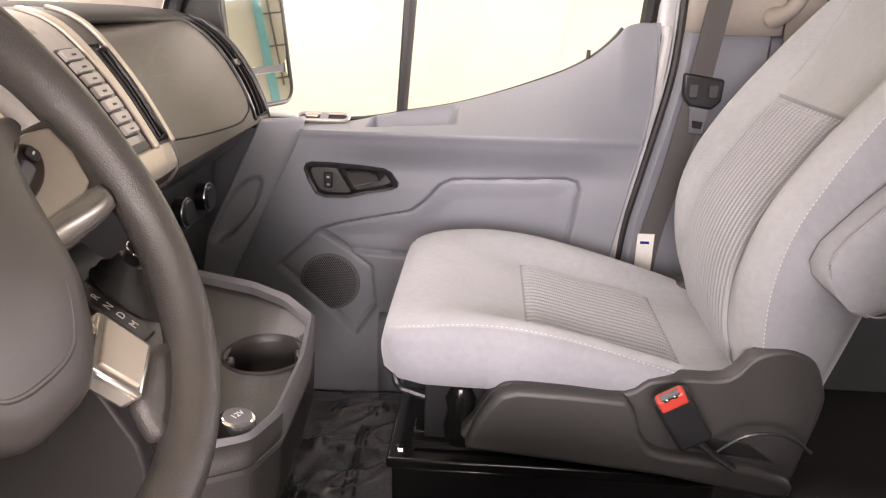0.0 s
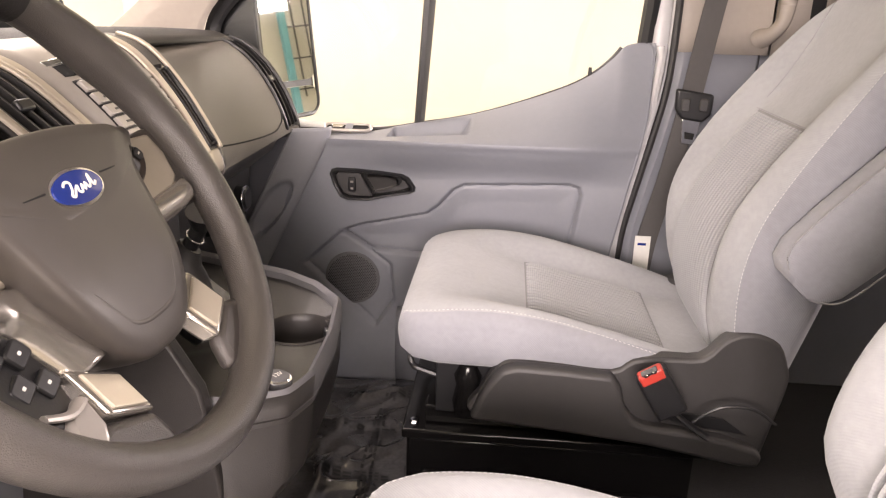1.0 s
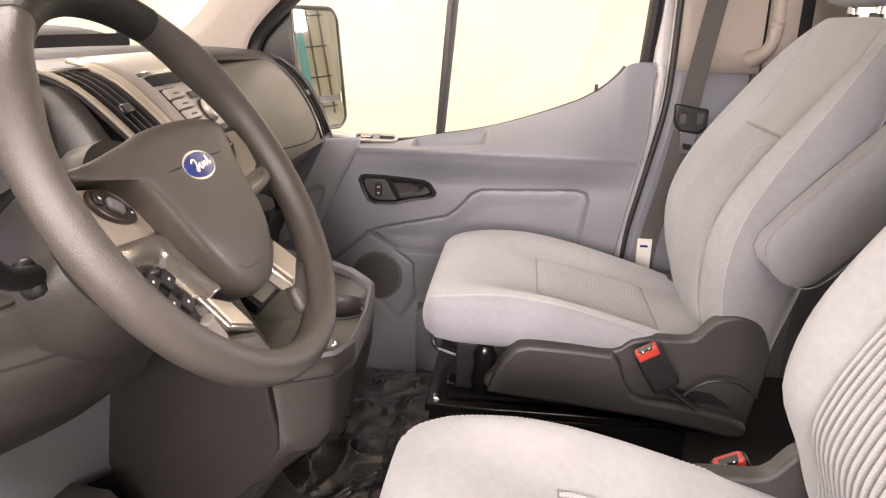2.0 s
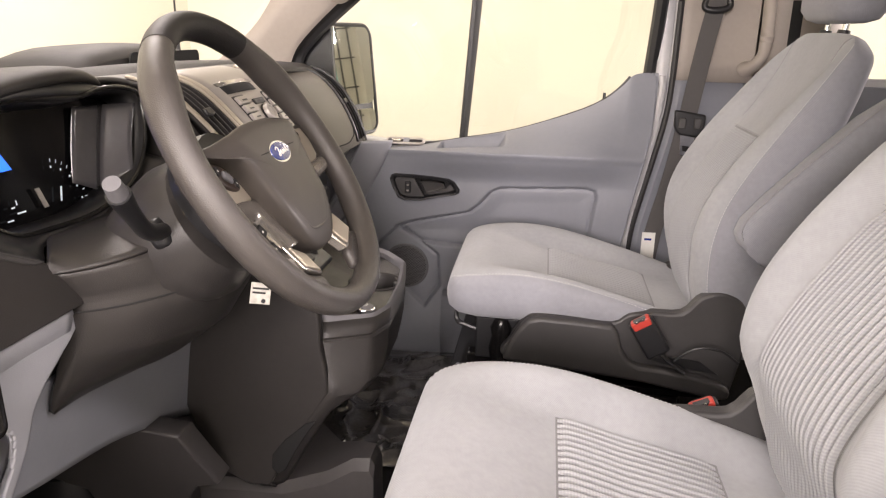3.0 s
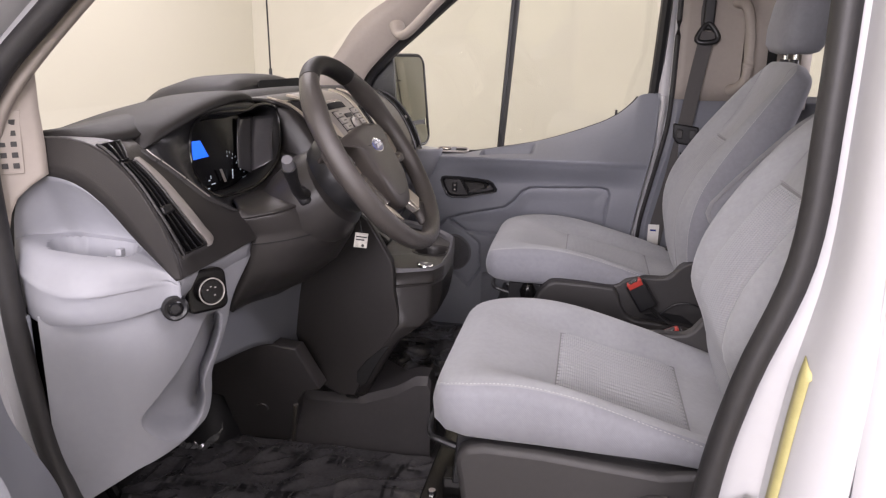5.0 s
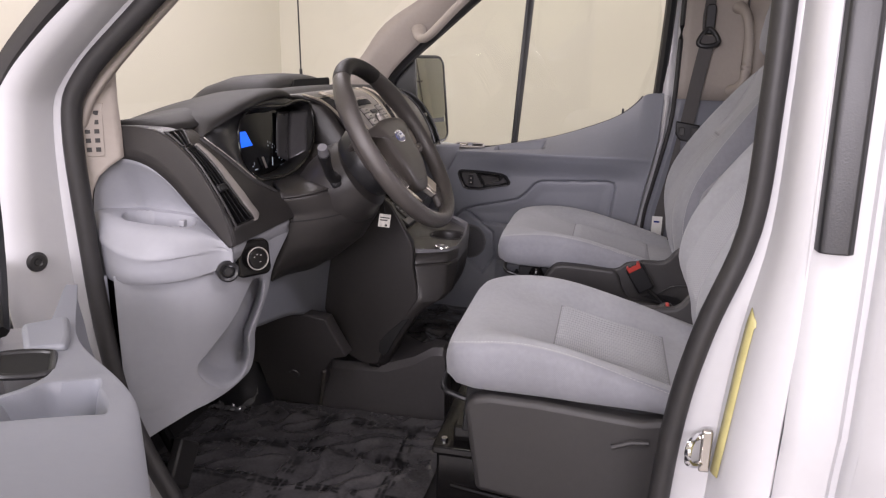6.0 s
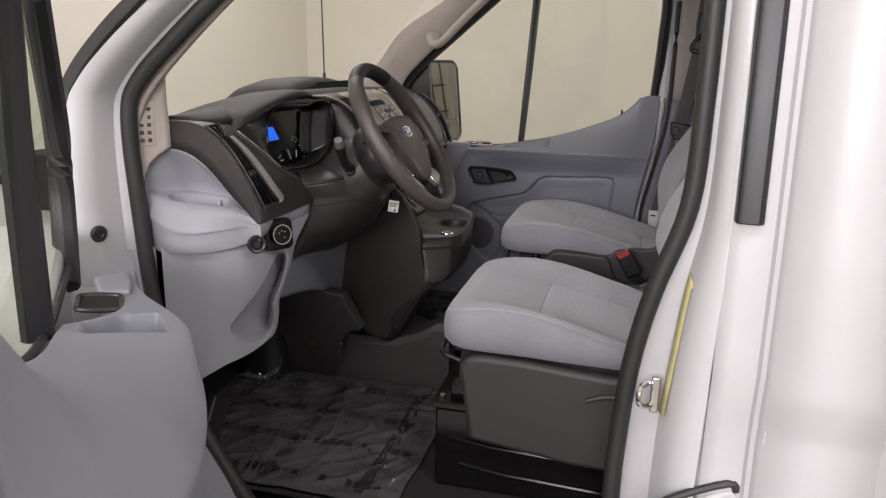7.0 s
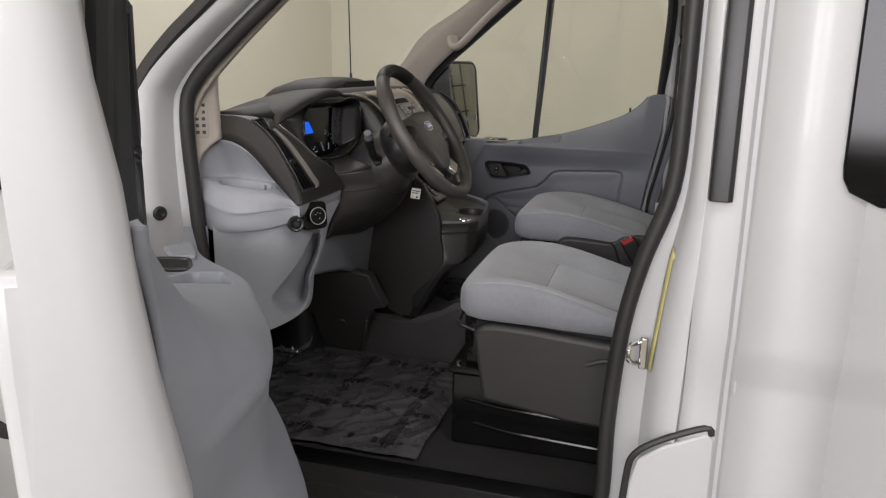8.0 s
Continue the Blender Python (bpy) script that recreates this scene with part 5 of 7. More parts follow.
def knee_x(y, z):
    """Where the knee panel lies at a height and a distance from the middle."""
    s = min((k / 200 for k in range(201)), key=lambda t: abs(along(KNEE_PLAN, t).y - y))
    u = s / bend(KNEE_END, z)
    return along(KNEE_PLAN, s).x - 0.038 * smooth(0.83, 0.58, z) * smooth(0.0, 0.5, u)


PC = (-0.735, 0.665)
pocket = []
for f, dep, lift in ((1.07, 0.0, 0.002), (1.03, 0.0, 0.006), (0.99, 0.03, 0.005), (0.95, 0.15, 0.0), (0.91, 0.5, 0.0), (0.87, 0.9, 0.0), (0.80, 1.0, 0.0), (0.4, 1.03, 0.0)):
    ring = []
    for y, z in POD:
        yy, zz = PC[0] + (y - PC[0]) * f, PC[1] + (z - PC[1]) * f
        ring.append((knee_x(y, z) + (knee_x(yy, zz) - knee_x(y, z)) * 0.5 + 0.8 * lift - 0.030 * dep, yy - 0.6 * lift + 0.055 * dep, zz))
    pocket.append(ring)
bm = loft(pocket, caps=False)
bm.faces.new([v for v in bm.verts if v.index < 0 or True][-len(POD):])
part("pocket", bm, GREY_LIGHT, kp, "moulded pocket", angle=75)
crease = [(lambda p: (p[0] + 0.0005, p[1] - 0.001, p[2]))(knee(u, v)) for u, v in ((0.28, 0.50), (0.36, 0.44), (0.44, 0.385), (0.52, 0.34))]
part("panel_crease", tube(spline(crease, 6), lambda t: 0.0022 * math.sin(math.pi * (0.06 + 0.9 * t)), 8), GREY_LIGHT, dash)
part("kick_panel", loft([[(-0.555, -0.868, z), (-0.62, -0.84, z), (-0.75, -0.80, z), (-0.95, -0.76, z)] for z in (0.25, 0.5, 0.84)], False, False), GREY, dash, solid=0.008)
# passenger end of the dash
def end_face(u, v):
    """Pale face that leans back and up, from the footwell to under the fascia."""
    z = 0.40 + 0.50 * v
    xf = lin([(0.40, -0.585), (0.614, -0.483), (0.89, -0.341), (0.91, -0.335)], z)
    xb = lin([(0.40, -0.50), (0.564, -0.418), (0.869, -0.261), (0.91, -0.25)], z)
    x = xf + (xb - xf) * smooth(0, 1, u)
    y = 0.735 + 0.055 * u ** 1.5 + 0.012 * smooth(0.15, 0.0, u)
    r = ((u - 0.42) / 0.26) ** 2 + ((z - 0.70 - 0.06 * (u - 0.4)) / 0.07) ** 2
    y += 0.030 * smooth(1.1, 0.75, r)
    return (x, y, z)


part("knee_panel", grid(40, 60, end_face), GREY_LIGHT, dash, "pale grey passenger end panel with a pocket", solid=0.006, offset=1, angle=70)

# light switch and key socket
def facing(x, y, z, n):
    return Matrix.Translation((x, y, z)) @ Vector(n).to_track_quat("Z", "Y").to_matrix().to_4x4()


SP = facing(-0.340, -0.750, 0.858, (0.80, -0.58, 0.12))
sw = part("light_switch", prism([SP @ Vector((x, y, -0.02)) for x, y in rounded(-0.022, 0.046, -0.034, 0.034, 0.014)], SP.to_3x3() @ Vector((0, 0, 0.026))), GLOSS, dash, "glossy black light switch plate", bevel=0.005, segs=3)
KM = SP @ Matrix.Translation((0.014, 0, 0.004))
part("switch_knob", lathe([(0, 0.016), (0.017, 0.016), (0.020, 0.013), (0.022, 0.0)], KM), GLOSS, sw, "black rotary knob")
part("knob_ring", hoop(KM, 0.0205, 0.0140, 0.0011), SATIN, sw, "glossy ring")
for mx, my in ((-0.008, 0.004), (-0.002, 0.008), (0.005, 0.006), (0.003, -0.006)):
    part("knob_mark", box(mx - 0.0014, mx + 0.0014, my - 0.0009, my + 0.0009, 0.0158, 0.0164, KM), SATIN, sw)
KS = facing(-0.347, -0.808, 0.851, (0.62, -0.78, 0.10)) @ Matrix.Scale(0.86, 4)
ks = part("dimmer", lathe([(0, 0.004), (0.012, 0.004), (0.014, 0.009), (0.019, 0.011), (0.0225, 0.007), (0.0225, -0.02)], KS), BLACK, dash, "round black dimmer switch")
part("dimmer_knob", lathe([(0, 0.013), (0.008, 0.013), (0.010, 0.009), (0.010, 0.002)], KS), BLACK, ks)

# dark cover round the steering column
def cover(u, v):
    yl, yr = lin([(0, -0.578), (0.2, -0.556), (0.85, -0.560), (1, -0.552)], v), lin([(0, -0.22), (1, -0.165)], v)
    y = yl + (yr - yl) * u
    z = 0.962 - 0.026 * smooth(0.4, 0.0, u) * (1 - v) - (0.212 + 0.035 * smooth(0, 0.7, u)) * v
    bulge = math.sin(math.pi * min(1, max(0, u)) ** 0.85)
    x0 = lin([(0, -0.352), (0.3, -0.352), (0.75, -0.375), (1, -0.388)], v)
    x1 = lin([(0, -0.30), (1, -0.385)], v)
    x = x0 + (x1 - x0) * u + bulge * lin([(0, 0.100), (0.06, 0.116), (0.14, 0.128), (0.25, 0.137), (0.35, 0.138), (0.6, 0.115), (0.85, 0.055), (0.96, 0.012), (1, 0.0)], v)
    return (x, y, z)


part("column_cover", grid(36, 30, cover), DARK, dash, "charcoal cover below the steering column", solid=0.008, offset=1, angle=60)
part("cover_seam", tube([(lambda p: (p[0] + 0.001, p[1], p[2]))(cover(u, 0.28 - 0.10 * u)) for u in [k / 20 for k in range(12)]], 0.0013, 6), VOID, dash)
BROW = [(0, on_arch(0.765)), (0.12, on_face(-0.11, -0.081, 0.010)), (0.45, on_face(0.004, -0.082, 0.006)), (0.8, on_face(0.106, -0.053, -0.014)), (1, on_face(0.15, -0.01, -0.04))]


def cover_top(u, v):
    """Shelf from the opening of the cluster down to the cover."""
    a = Vector([lin([(k, q[i]) for k, q in BROW], u) for i in range(3)])
    b = Vector(cover(u, 0.0))
    return a.lerp(b, v) + Vector((0.005, 0, 0.005)) * math.sin(math.pi * v) * smooth(0, 0.3, u)


part("cover_top", grid(30, 10, cover_top), DARK, dash, solid=0.005, angle=60)
# pale panel under the cover
part("lower_panel", grid(24, 14, lambda u, v: (lin([(0, -0.392), (1, -0.424)], v) - 0.03 * smooth(0.25, 0.0, u), -0.70 + 0.56 * u, 0.79 - (0.79 - bend([(0, 0.60), (0.08, 0.632), (0.18, 0.650), (0.30, 0.641), (0.54, 0.615), (0.70, 0.587), (0.93, 0.54), (1, 0.52)], u)) * v)), GREY, dash, "grey panel under the column cover", solid=0.006, offset=1)
# unseen black block that keeps the space behind the dash dark
part("back_shade", box(-1.0, -0.60, -0.75, 0.72, 0.55, 1.0), VOID, dash)

# footwell box and floor coverings
fb = thing("footwell_box", "charcoal moulded cover in the driver's footwell", "footwell cover")
SHAPE = [(-0.450, 0.258), (-0.428, 0.33), (-0.407, 0.402), (-0.376, 0.447), (-0.334, 0.460), (-0.352, 0.52), (-0.368, 0.580), (-0.42, 0.588), (-0.49, 0.582), (-0.545, 0.562), (-0.60, 0.53), (-0.66, 0.49), (-0.70, 0.43), (-0.600, 0.40), (-0.598, 0.33), (-0.622, 0.258)]


def lean(x, z, d):
    """The cover's face leans out over the floor as it rises."""
    return (x, -0.157 - 0.48 * (z - 0.258) + d, z)


rows = []
for d, f in ((0.05, 0.99), (0.012, 1.0), (0.004, 0.995), (0.0, 0.982)):
    rows.append([lean(-0.50 + (x + 0.50) * f, 0.40 + (z - 0.40) * (f if z > 0.27 else 1.0), d) for x, z in SHAPE])
part("body", loft(rows), KICK, fb, "charcoal moulded cover", bevel=0.002)
part("corner_strip", tube([lean(-0.449, 0.262, -0.001), lean(-0.430, 0.325, -0.001), lean(-0.409, 0.398, -0.001)], 0.006, 8), PAD, fb)
part("rounded_back", lathe([(0, 0.17), (0.07, 0.17), (0.085, 0.16), (0.09, 0.0), (0.09, -0.02)], Matrix.Translation((-0.68, -0.16, 0.258)), 32), BLACK, fb)
part("screw_cap", lathe([(0, 0.003), (0.013, 0.003), (0.015, 0.0)], Matrix.Translation(lean(-0.500, 0.376, -0.001)) @ Vector((0, -0.9, -0.43)).to_track_quat("Z", "Y").to_matrix().to_4x4()), KICK, fb)
part("floor_tunnel", loft([[(x, -0.150, 0.25), (x, -0.152, h - 0.02), (x, -0.140, h), (x, w - 0.02, h), (x, w, h - 0.02), (x, w + 0.005, 0.25)] for x, h, w in ((-0.62, 0.39, 0.15), (-0.42, 0.395, 0.15), (-0.26, 0.40, 0.10), (-0.18, 0.43, -0.02), (-0.13, 0.462, -0.06), (-0.10, 0.465, -0.07), (-0.092, 0.45, -0.075))], True), KICK, van, "charcoal floor tunnel", angle=30)
pedal = thing("pedal", "black rubber-faced pedal in the footwell", "pedal")
part("arm", tube([(-0.70, -0.66, 0.60), (-0.62, -0.66, 0.45), (-0.58, -0.66, 0.37)], 0.012, 8), GLOSS, pedal)
part("pad", box(-0.04, 0.04, -0.012, 0.012, -0.05, 0.05, pose(-0.57, -0.66, 0.35, 0, 35, 90)), RUBBER, pedal, bevel=0.006)

tunnel = thing("floor_mat", "flat charcoal rubber floor mat", "floor mat")
part("mat", grid(20, 14, lambda u, v: (-0.52 + 0.56 * u, 0.16 + 0.58 * v, 0.2545 + 0.02 * smooth(0.25, 0.0, u))), KICK, tunnel, solid=0.005, offset=1)


def film_sheet(name, label, x0, x1, y0, y1, seed, lift, fold):
    t = thing(name, label, "floor film")
    def fn(u, v):
        x, y = x0 + (x1 - x0) * u, y0 + (y1 - y0) * v
        e = smooth(0, 0.08, min(u, 1 - u, v, 1 - v) )
        h = noise.fractal(Vector((x * 5, y * 7, seed)), 1.0, 2.1, 3) * 0.004 + (0.5 - abs(noise.noise(Vector((x * 7 + 3 * y, y * 4 - 2 * x, seed + 7))))) ** 3 * 0.045 + (0.5 - abs(noise.noise(Vector((x * 11 - 6 * y, y * 9, seed + 3))))) ** 5 * 0.16
        return (x + 0.012 * noise.noise(Vector((y * 8, seed, 0))), y + 0.012 * noise.noise(Vector((x * 8, seed, 3))), lift + fold * max(0.0, h) * (0.4 + e) + 0.002 * (1 - e))
    part("sheet", grid(110, 90, fn), FILM, t, "crumpled shiny dark plastic film", angle=80)
    row = bmesh.new()
    runs = [(True, v) for v in (0.10, 0.36, 0.62, 0.88)] + [(False, u) for u in (0.12, 0.50, 0.86)]
    for across, f in runs:
        k = 0.05
        while k < 0.93:
            w = 0.012 + 0.02 * random.random()
            if random.random() < 0.84:
                for off in (-0.017, 0.0, 0.017):
                    if random.random() < 0.2:
                        continue
                    g0, g1 = f + off, f + off + 0.010
                    uv = ((k, g0), (k + w, g0), (k + w, g1), (k, g1)) if across else ((g0, k), (g1, k), (g1, k + w), (g0, k + w))
                    row.faces.new([row.verts.new(Vector(fn(a, b)) + Vector((0, 0, 0.0035))) for a, b in uv])
            k += w + 0.008
    tagged(part("printing", row, INK, t), kind="stuff")
    return t


film_sheet("protective_film", "crumpled clear-dark protective film on the driver's floor", -0.74, -0.055, -0.775, -0.165, 2.0, 0.258, 0.85)
film_sheet("protective_film", "crumpled protective film on the passenger floor", -0.62, -0.02, 0.14, 0.76, 9.0, 0.262, 1.7)

scrap = thing("film_scrap", "crumpled scrap of shiny clear film beside the footwell cover", "film scrap")
part("sheet", grid(22, 14, lambda u, v: (-0.74 + 0.10 * u + 0.03 * v + 0.008 * noise.noise(Vector((u * 5, v * 5, 1))), -0.265 + 0.05 * v + 0.008 * noise.noise(Vector((u * 6, v * 4, 5))), 0.264 + 0.014 * abs(noise.noise(Vector((u * 7, v * 6, 9)))) + 0.045 * v * v * (0.4 + abs(math.sin(9 * u))))), CLEAR, scrap, angle=25)

# ---- middle console ----
con = thing("console", "charcoal middle console with cup holder and tray", "console")
# rings from the foot up to the tray; each a rounded outline (x back edge, front, y half widths)
LEVELS = [(0.396, -0.318, -0.258, -0.150, 0.13), (0.412, -0.334, -0.254, -0.160, 0.14), (0.43, -0.356, -0.243, -0.166, 0.15), (0.46, -0.380, -0.226, -0.170, 0.17), (0.50, -0.408, -0.203, -0.173, 0.19), (0.53, -0.422, -0.185, -0.175, 0.195), (0.56, -0.424, -0.166, -0.176, 0.20), (0.58, -0.422, -0.140, -0.176, 0.20), (0.60, -0.420, -0.104, -0.175, 0.205), (0.618, -0.418, -0.087, -0.172, 0.21), (0.65, -0.410, -0.082, -0.166, 0.215), (0.69, -0.395, -0.081, -0.158, 0.222), (0.694, -0.394, -0.0835, -0.1555, 0.221), (0.698, -0.393, -0.081, -0.157, 0.222), (0.725, -0.385, -0.080, -0.150, 0.225)]


def console_ring(z, xf, xb, ya, yb):
    """Outline at a height; the corner towards the driver is cut off more and more on the way up."""
    c = 0.018 + 0.062 * smooth(0.55, 0.66, z)
    return [(x, y, z) for x, y in ((xf, ya + 0.010), (xf + 0.012, ya), (xf + 0.05, ya), ((xf + xb) / 2 - 0.02, ya), (xb - 1.15 * c, ya), (xb - 0.22 * c, ya + 0.5 * c), (xb, ya + 1.15 * c), (xb - 0.003, (ya + yb) / 2 + 0.03), (xb - 0.012, yb - 0.07), (xb - 0.06, yb - 0.02), (xb - 0.11, yb), (xf + 0.03, yb), (xf, yb - 0.03), (xf, ya + 0.06))]


def crisp(points, r):
    """A closed outline with tight corners: four points for each corner."""
    out = []
    pts = [Vector(p) for p in points]
    for i, p in enumerate(pts):
        a, b = pts[i - 1] - p, pts[(i + 1) % len(pts)] - p
        ka, kb = min(0.4, r / a.length), min(0.4, r / b.length)
        out += [p + a * ka, p + a * (0.35 * ka) + b * (0.10 * kb), p + b * (0.35 * kb) + a * (0.10 * ka), p + b * kb]
    return out


rings = [crisp(console_ring(*lv), 0.012) for lv in LEVELS]
shell = loft(rings, caps=False)
part("shell", shell, DARK, con, "charcoal console shell", angle=22, solid=0.004, offset=-1)
top = rings[-1]
mid = sum((Vector(p) for p in top), Vector()) / len(top)
rim_out = [Vector(p) + Vector((0, 0, 0.0)) for p in top]
slope = lambda p: Vector((p.x, p.y, p.z + 0.035 * smooth(-0.12, -0.35, p.x) + 0.02 * smooth(0.05, 0.2, p.y)))
rim_in = [Vector((mid.x + (p.x - mid.x) * 0.93, mid.y + (p.y - mid.y) * 0.945, p.z)) for p in top]
part("tray_rim", loft([[slope(p) - Vector((0, 0, 0.03)) for p in rim_out], [slope(p) for p in rim_out], [slope(p).lerp(slope(q), 0.4) + Vector((0, 0, 0.006)) for p, q in zip(rim_out, rim_in)], [slope(q) for q in rim_in], [slope(q) - Vector((0, 0, 0.012)) for q in rim_in]], caps=False), GRILLE, con, "worn tray rim", angle=50)
CUPX, CUPY = -0.140, 0.078
deck = [slope(q) - Vector((0, 0, 0.011)) for q in rim_in]


def cup_ring(r, z):
    """A ring of the cup well, matched to the deck's outline."""
    return [Vector((CUPX, CUPY, z)) + r * Vector((q.x - CUPX, q.y - CUPY, 0)).normalized() for q in deck]


part("deck", loft([deck, [q.lerp(c, 0.5) for q, c in zip(deck, cup_ring(0.050, 0.722))], cup_ring(0.0505, 0.722)], caps=False), DARK, con, "charcoal deck round the cup well", angle=30)
cup = part("cup_holder", lathe([(0.0, -0.088), (0.040, -0.088), (0.043, -0.084), (0.047, -0.010), (0.0485, -0.001), (0.0515, 0.0022), (0.054, 0.0005), (0.054, -0.006), (0.050, -0.030), (0.046, -0.092), (0.0, -0.092)], Matrix.Translation((CUPX, CUPY, 0.723)), 48), DARK, con, "round charcoal cup holder")
part("cup_band", hoop(Matrix.Translation((CUPX, CUPY, 0.723)), 0.0435, -0.070, 0.0012), CHROME, cup)
for ang in (20, 200):
    ca, sa = math.cos(radians(ang)), math.sin(radians(ang))
    part("cup_tab", box(-0.006, 0.010, -0.010, 0.010, -0.05, -0.004, Matrix.Translation((CUPX + 0.043 * ca, CUPY + 0.043 * sa, 0.723)) @ Matrix.Rotation(radians(ang), 4, "Z")), BLACK, cup, bevel=0.003)
SOCK = Matrix.Translation((-0.124, -0.078, 0.722)) @ Matrix.Rotation(radians(8), 4, "Y") @ Matrix.Scale(0.78, 4)
sock = part("power_socket", lathe([(0, 0.012), (0.020, 0.012), (0.0235, 0.010), (0.0255, 0.004), (0.0255, -0.02)], SOCK), CHROME, con, "chrome power socket cap")
cap = part("socket_cap", lathe([(0, 0.0145), (0.012, 0.0142), (0.0195, 0.0128), (0.020, 0.011)], SOCK), GRILLE, sock)
txt = bpy.data.curves.new("socket_text", "FONT")
txt.body, txt.size, txt.align_x, txt.align_y, txt.extrude = "12V", 0.013, "CENTER", "CENTER", 0.0002
tx = new("socket_text", txt)
tx.data.materials.append(PAPER)
tx.matrix_world = SOCK @ Matrix.Translation((0, 0, 0.0146)) @ Matrix.Rotation(radians(66), 4, "Z")
tx.parent = sock
# thin black plate in place of the shade inside a recess
part("foot_recess", prism([(x, -0.1750, z) for x, z in [(-0.270, 0.450), (-0.268, 0.478), (-0.245, 0.508), (-0.205, 0.545), (-0.185, 0.552), (-0.205, 0.522), (-0.226, 0.486), (-0.245, 0.448), (-0.258, 0.440)]], (0, -0.004, 0)), VOID, con, "black plate standing in for the shaded recess at the console foot", bevel=0.002)
part("side_wall", prism([(x, -0.1768, z) for x, z in ((-0.402, 0.90), (-0.30, 0.90), (-0.236, 0.855), (-0.205, 0.803), (-0.181, 0.760), (-0.176, 0.735), (-0.176, 0.690), (-0.166, 0.640), (-0.164, 0.605), (-0.192, 0.560), (-0.222, 0.518), (-0.262, 0.440), (-0.275, 0.412), (-0.312, 0.410), (-0.352, 0.428), (-0.405, 0.500), (-0.4235, 0.560), (-0.4235, 0.60), (-0.402, 0.70))], (0, 0.022, 0)), DARK, con, "charcoal side wall that rises to the column cover", bevel=0.0045, segs=3)
part("rear_fill", box(-0.44, -0.36, -0.14, 0.20, 0.60, 0.93), DARK, con, bevel=0.01)

# gear lever on the dash
gs = thing("gear_selector", "black automatic gear selector with lettered gate", "gear lever")
SM = Matrix.Translation((-0.276, -0.012, 0.820)) @ Matrix.Rotation(radians(38), 4, "Y")
part("gate", box(-0.085, 0.075, -0.060, 0.062, -0.02, 0.004, SM), BLACK, gs, "black gate plate", bevel=0.006)
part("gate_strip", box(-0.056, 0.052, -0.034, -0.004, 0.002, 0.0085, SM), DARK, gs, "raised lettered strip", bevel=0.004, segs=3)
part("boot", loft([[SM @ Vector((cx_ + rx * math.cos(a), 0.024 + ry * math.sin(a), z)) for a in [2 * math.pi * k / 20 for k in range(20)]] for z, cx_, rx, ry in ((0.003, 0.0, 0.050, 0.024), (0.012, -0.004, 0.042, 0.019), (0.022, -0.010, 0.036, 0.017), (0.030, -0.014, 0.024, 0.014), (0.045, -0.018, 0.016, 0.012))]), RUBBER, gs, "ribbed black lever boot", angle=20)
part("lever", tube([SM @ Vector((-0.018, 0.024, 0.04)), SM @ Vector((-0.022, 0.022, 0.075)), SM @ Vector((-0.030, 0.012, 0.100))], lambda t: 0.011 + 0.010 * smooth(0.5, 1, t), 14), BLACK, gs, "black gear lever")
part("lever_ring", hoop(SM @ Matrix.Translation((-0.020, 0.023, 0.060)), 0.0125, 0.0, 0.0015), CHROME, gs)
for k, ch in enumerate("PRNDM"):
    c = bpy.data.curves.new("gate_letter", "FONT")
    c.body, c.size, c.align_x, c.align_y, c.extrude = ch, 0.0135, "CENTER", "CENTER", 0.0002
    o = new("gate_letter", c)
    o.data.materials.append(PAPER)
    o.matrix_world = SM @ Matrix.Translation((-0.040 + 0.0165 * k + (0.004 if k else 0), -0.019, 0.0088)) @ Matrix.Rotation(radians(90), 4, "Z")
    o.parent = gs

# ---- steering wheel ----
WM = Matrix.Translation((-0.149, -0.416, 1.042)) @ Matrix.Rotation(radians(-33.1), 4, "Y") @ Matrix(((0, 0, 1, 0), (1, 0, 0, 0), (0, 1, 0, 0), (0, 0, 0, 1)))
# local: x to the right, y up the wheel, z towards the driver
sw_ = thing("steering_wheel", "dark leather-grained steering wheel with silver spokes", "steering wheel")


def W(x, y, z=0.0):
    return WM @ Vector((x, y, z))


rim = []
for k in range(96):
    a = 2 * math.pi * k / 96
    deg = math.degrees(a) % 360
    fat = 0.0030 * sum(math.exp(-((deg - c + 180) % 360 - 180) ** 2 / 160) for c in (35, 145))
    r = 0.0172 + fat
    cx = 0.189 - 0.6 * fat
    d = Vector((math.cos(a), math.sin(a), 0))
    rim.append([WM @ (d * (cx + r * 0.92 * math.cos(t)) + Vector((0, 0, r * 1.08 * math.sin(t)))) for t in [2 * math.pi * j / 16 for j in range(16)]])
rim.append(rim[0])
bm = loft(rim, caps=False)
bmesh.ops.remove_doubles(bm, verts=bm.verts[:], dist=1e-6)
part("rim", bm, LEATHER, sw_, "grained dark rim")
for a0, a1 in ((58, 122),):
    seg = []
    for k in range(17):
        a = radians(a0 + (a1 - a0) * k / 16)
        d = Vector((math.cos(a), math.sin(a), 0))
        seg.append([WM @ (d * (0.189 + 0.0165 * math.cos(t)) + Vector((0, 0, 0.0192 * math.sin(t)))) for t in [2 * math.pi * j / 16 for j in range(16)]])
    part("rim_insert", loft(seg), DARK_SOFT, sw_, "smoother dark rim insert")
def edge_plate(name, outline, back, mat, parent, label="", bev=0.003, segs=3):
    """A wheel plate whose outline carries its own depths, pushed back from the driver."""
    return part(name, prism([W(*p) for p in outline], WM.to_3x3() @ Vector((0, 0, -back))), mat, parent, label, bevel=bev, segs=segs)


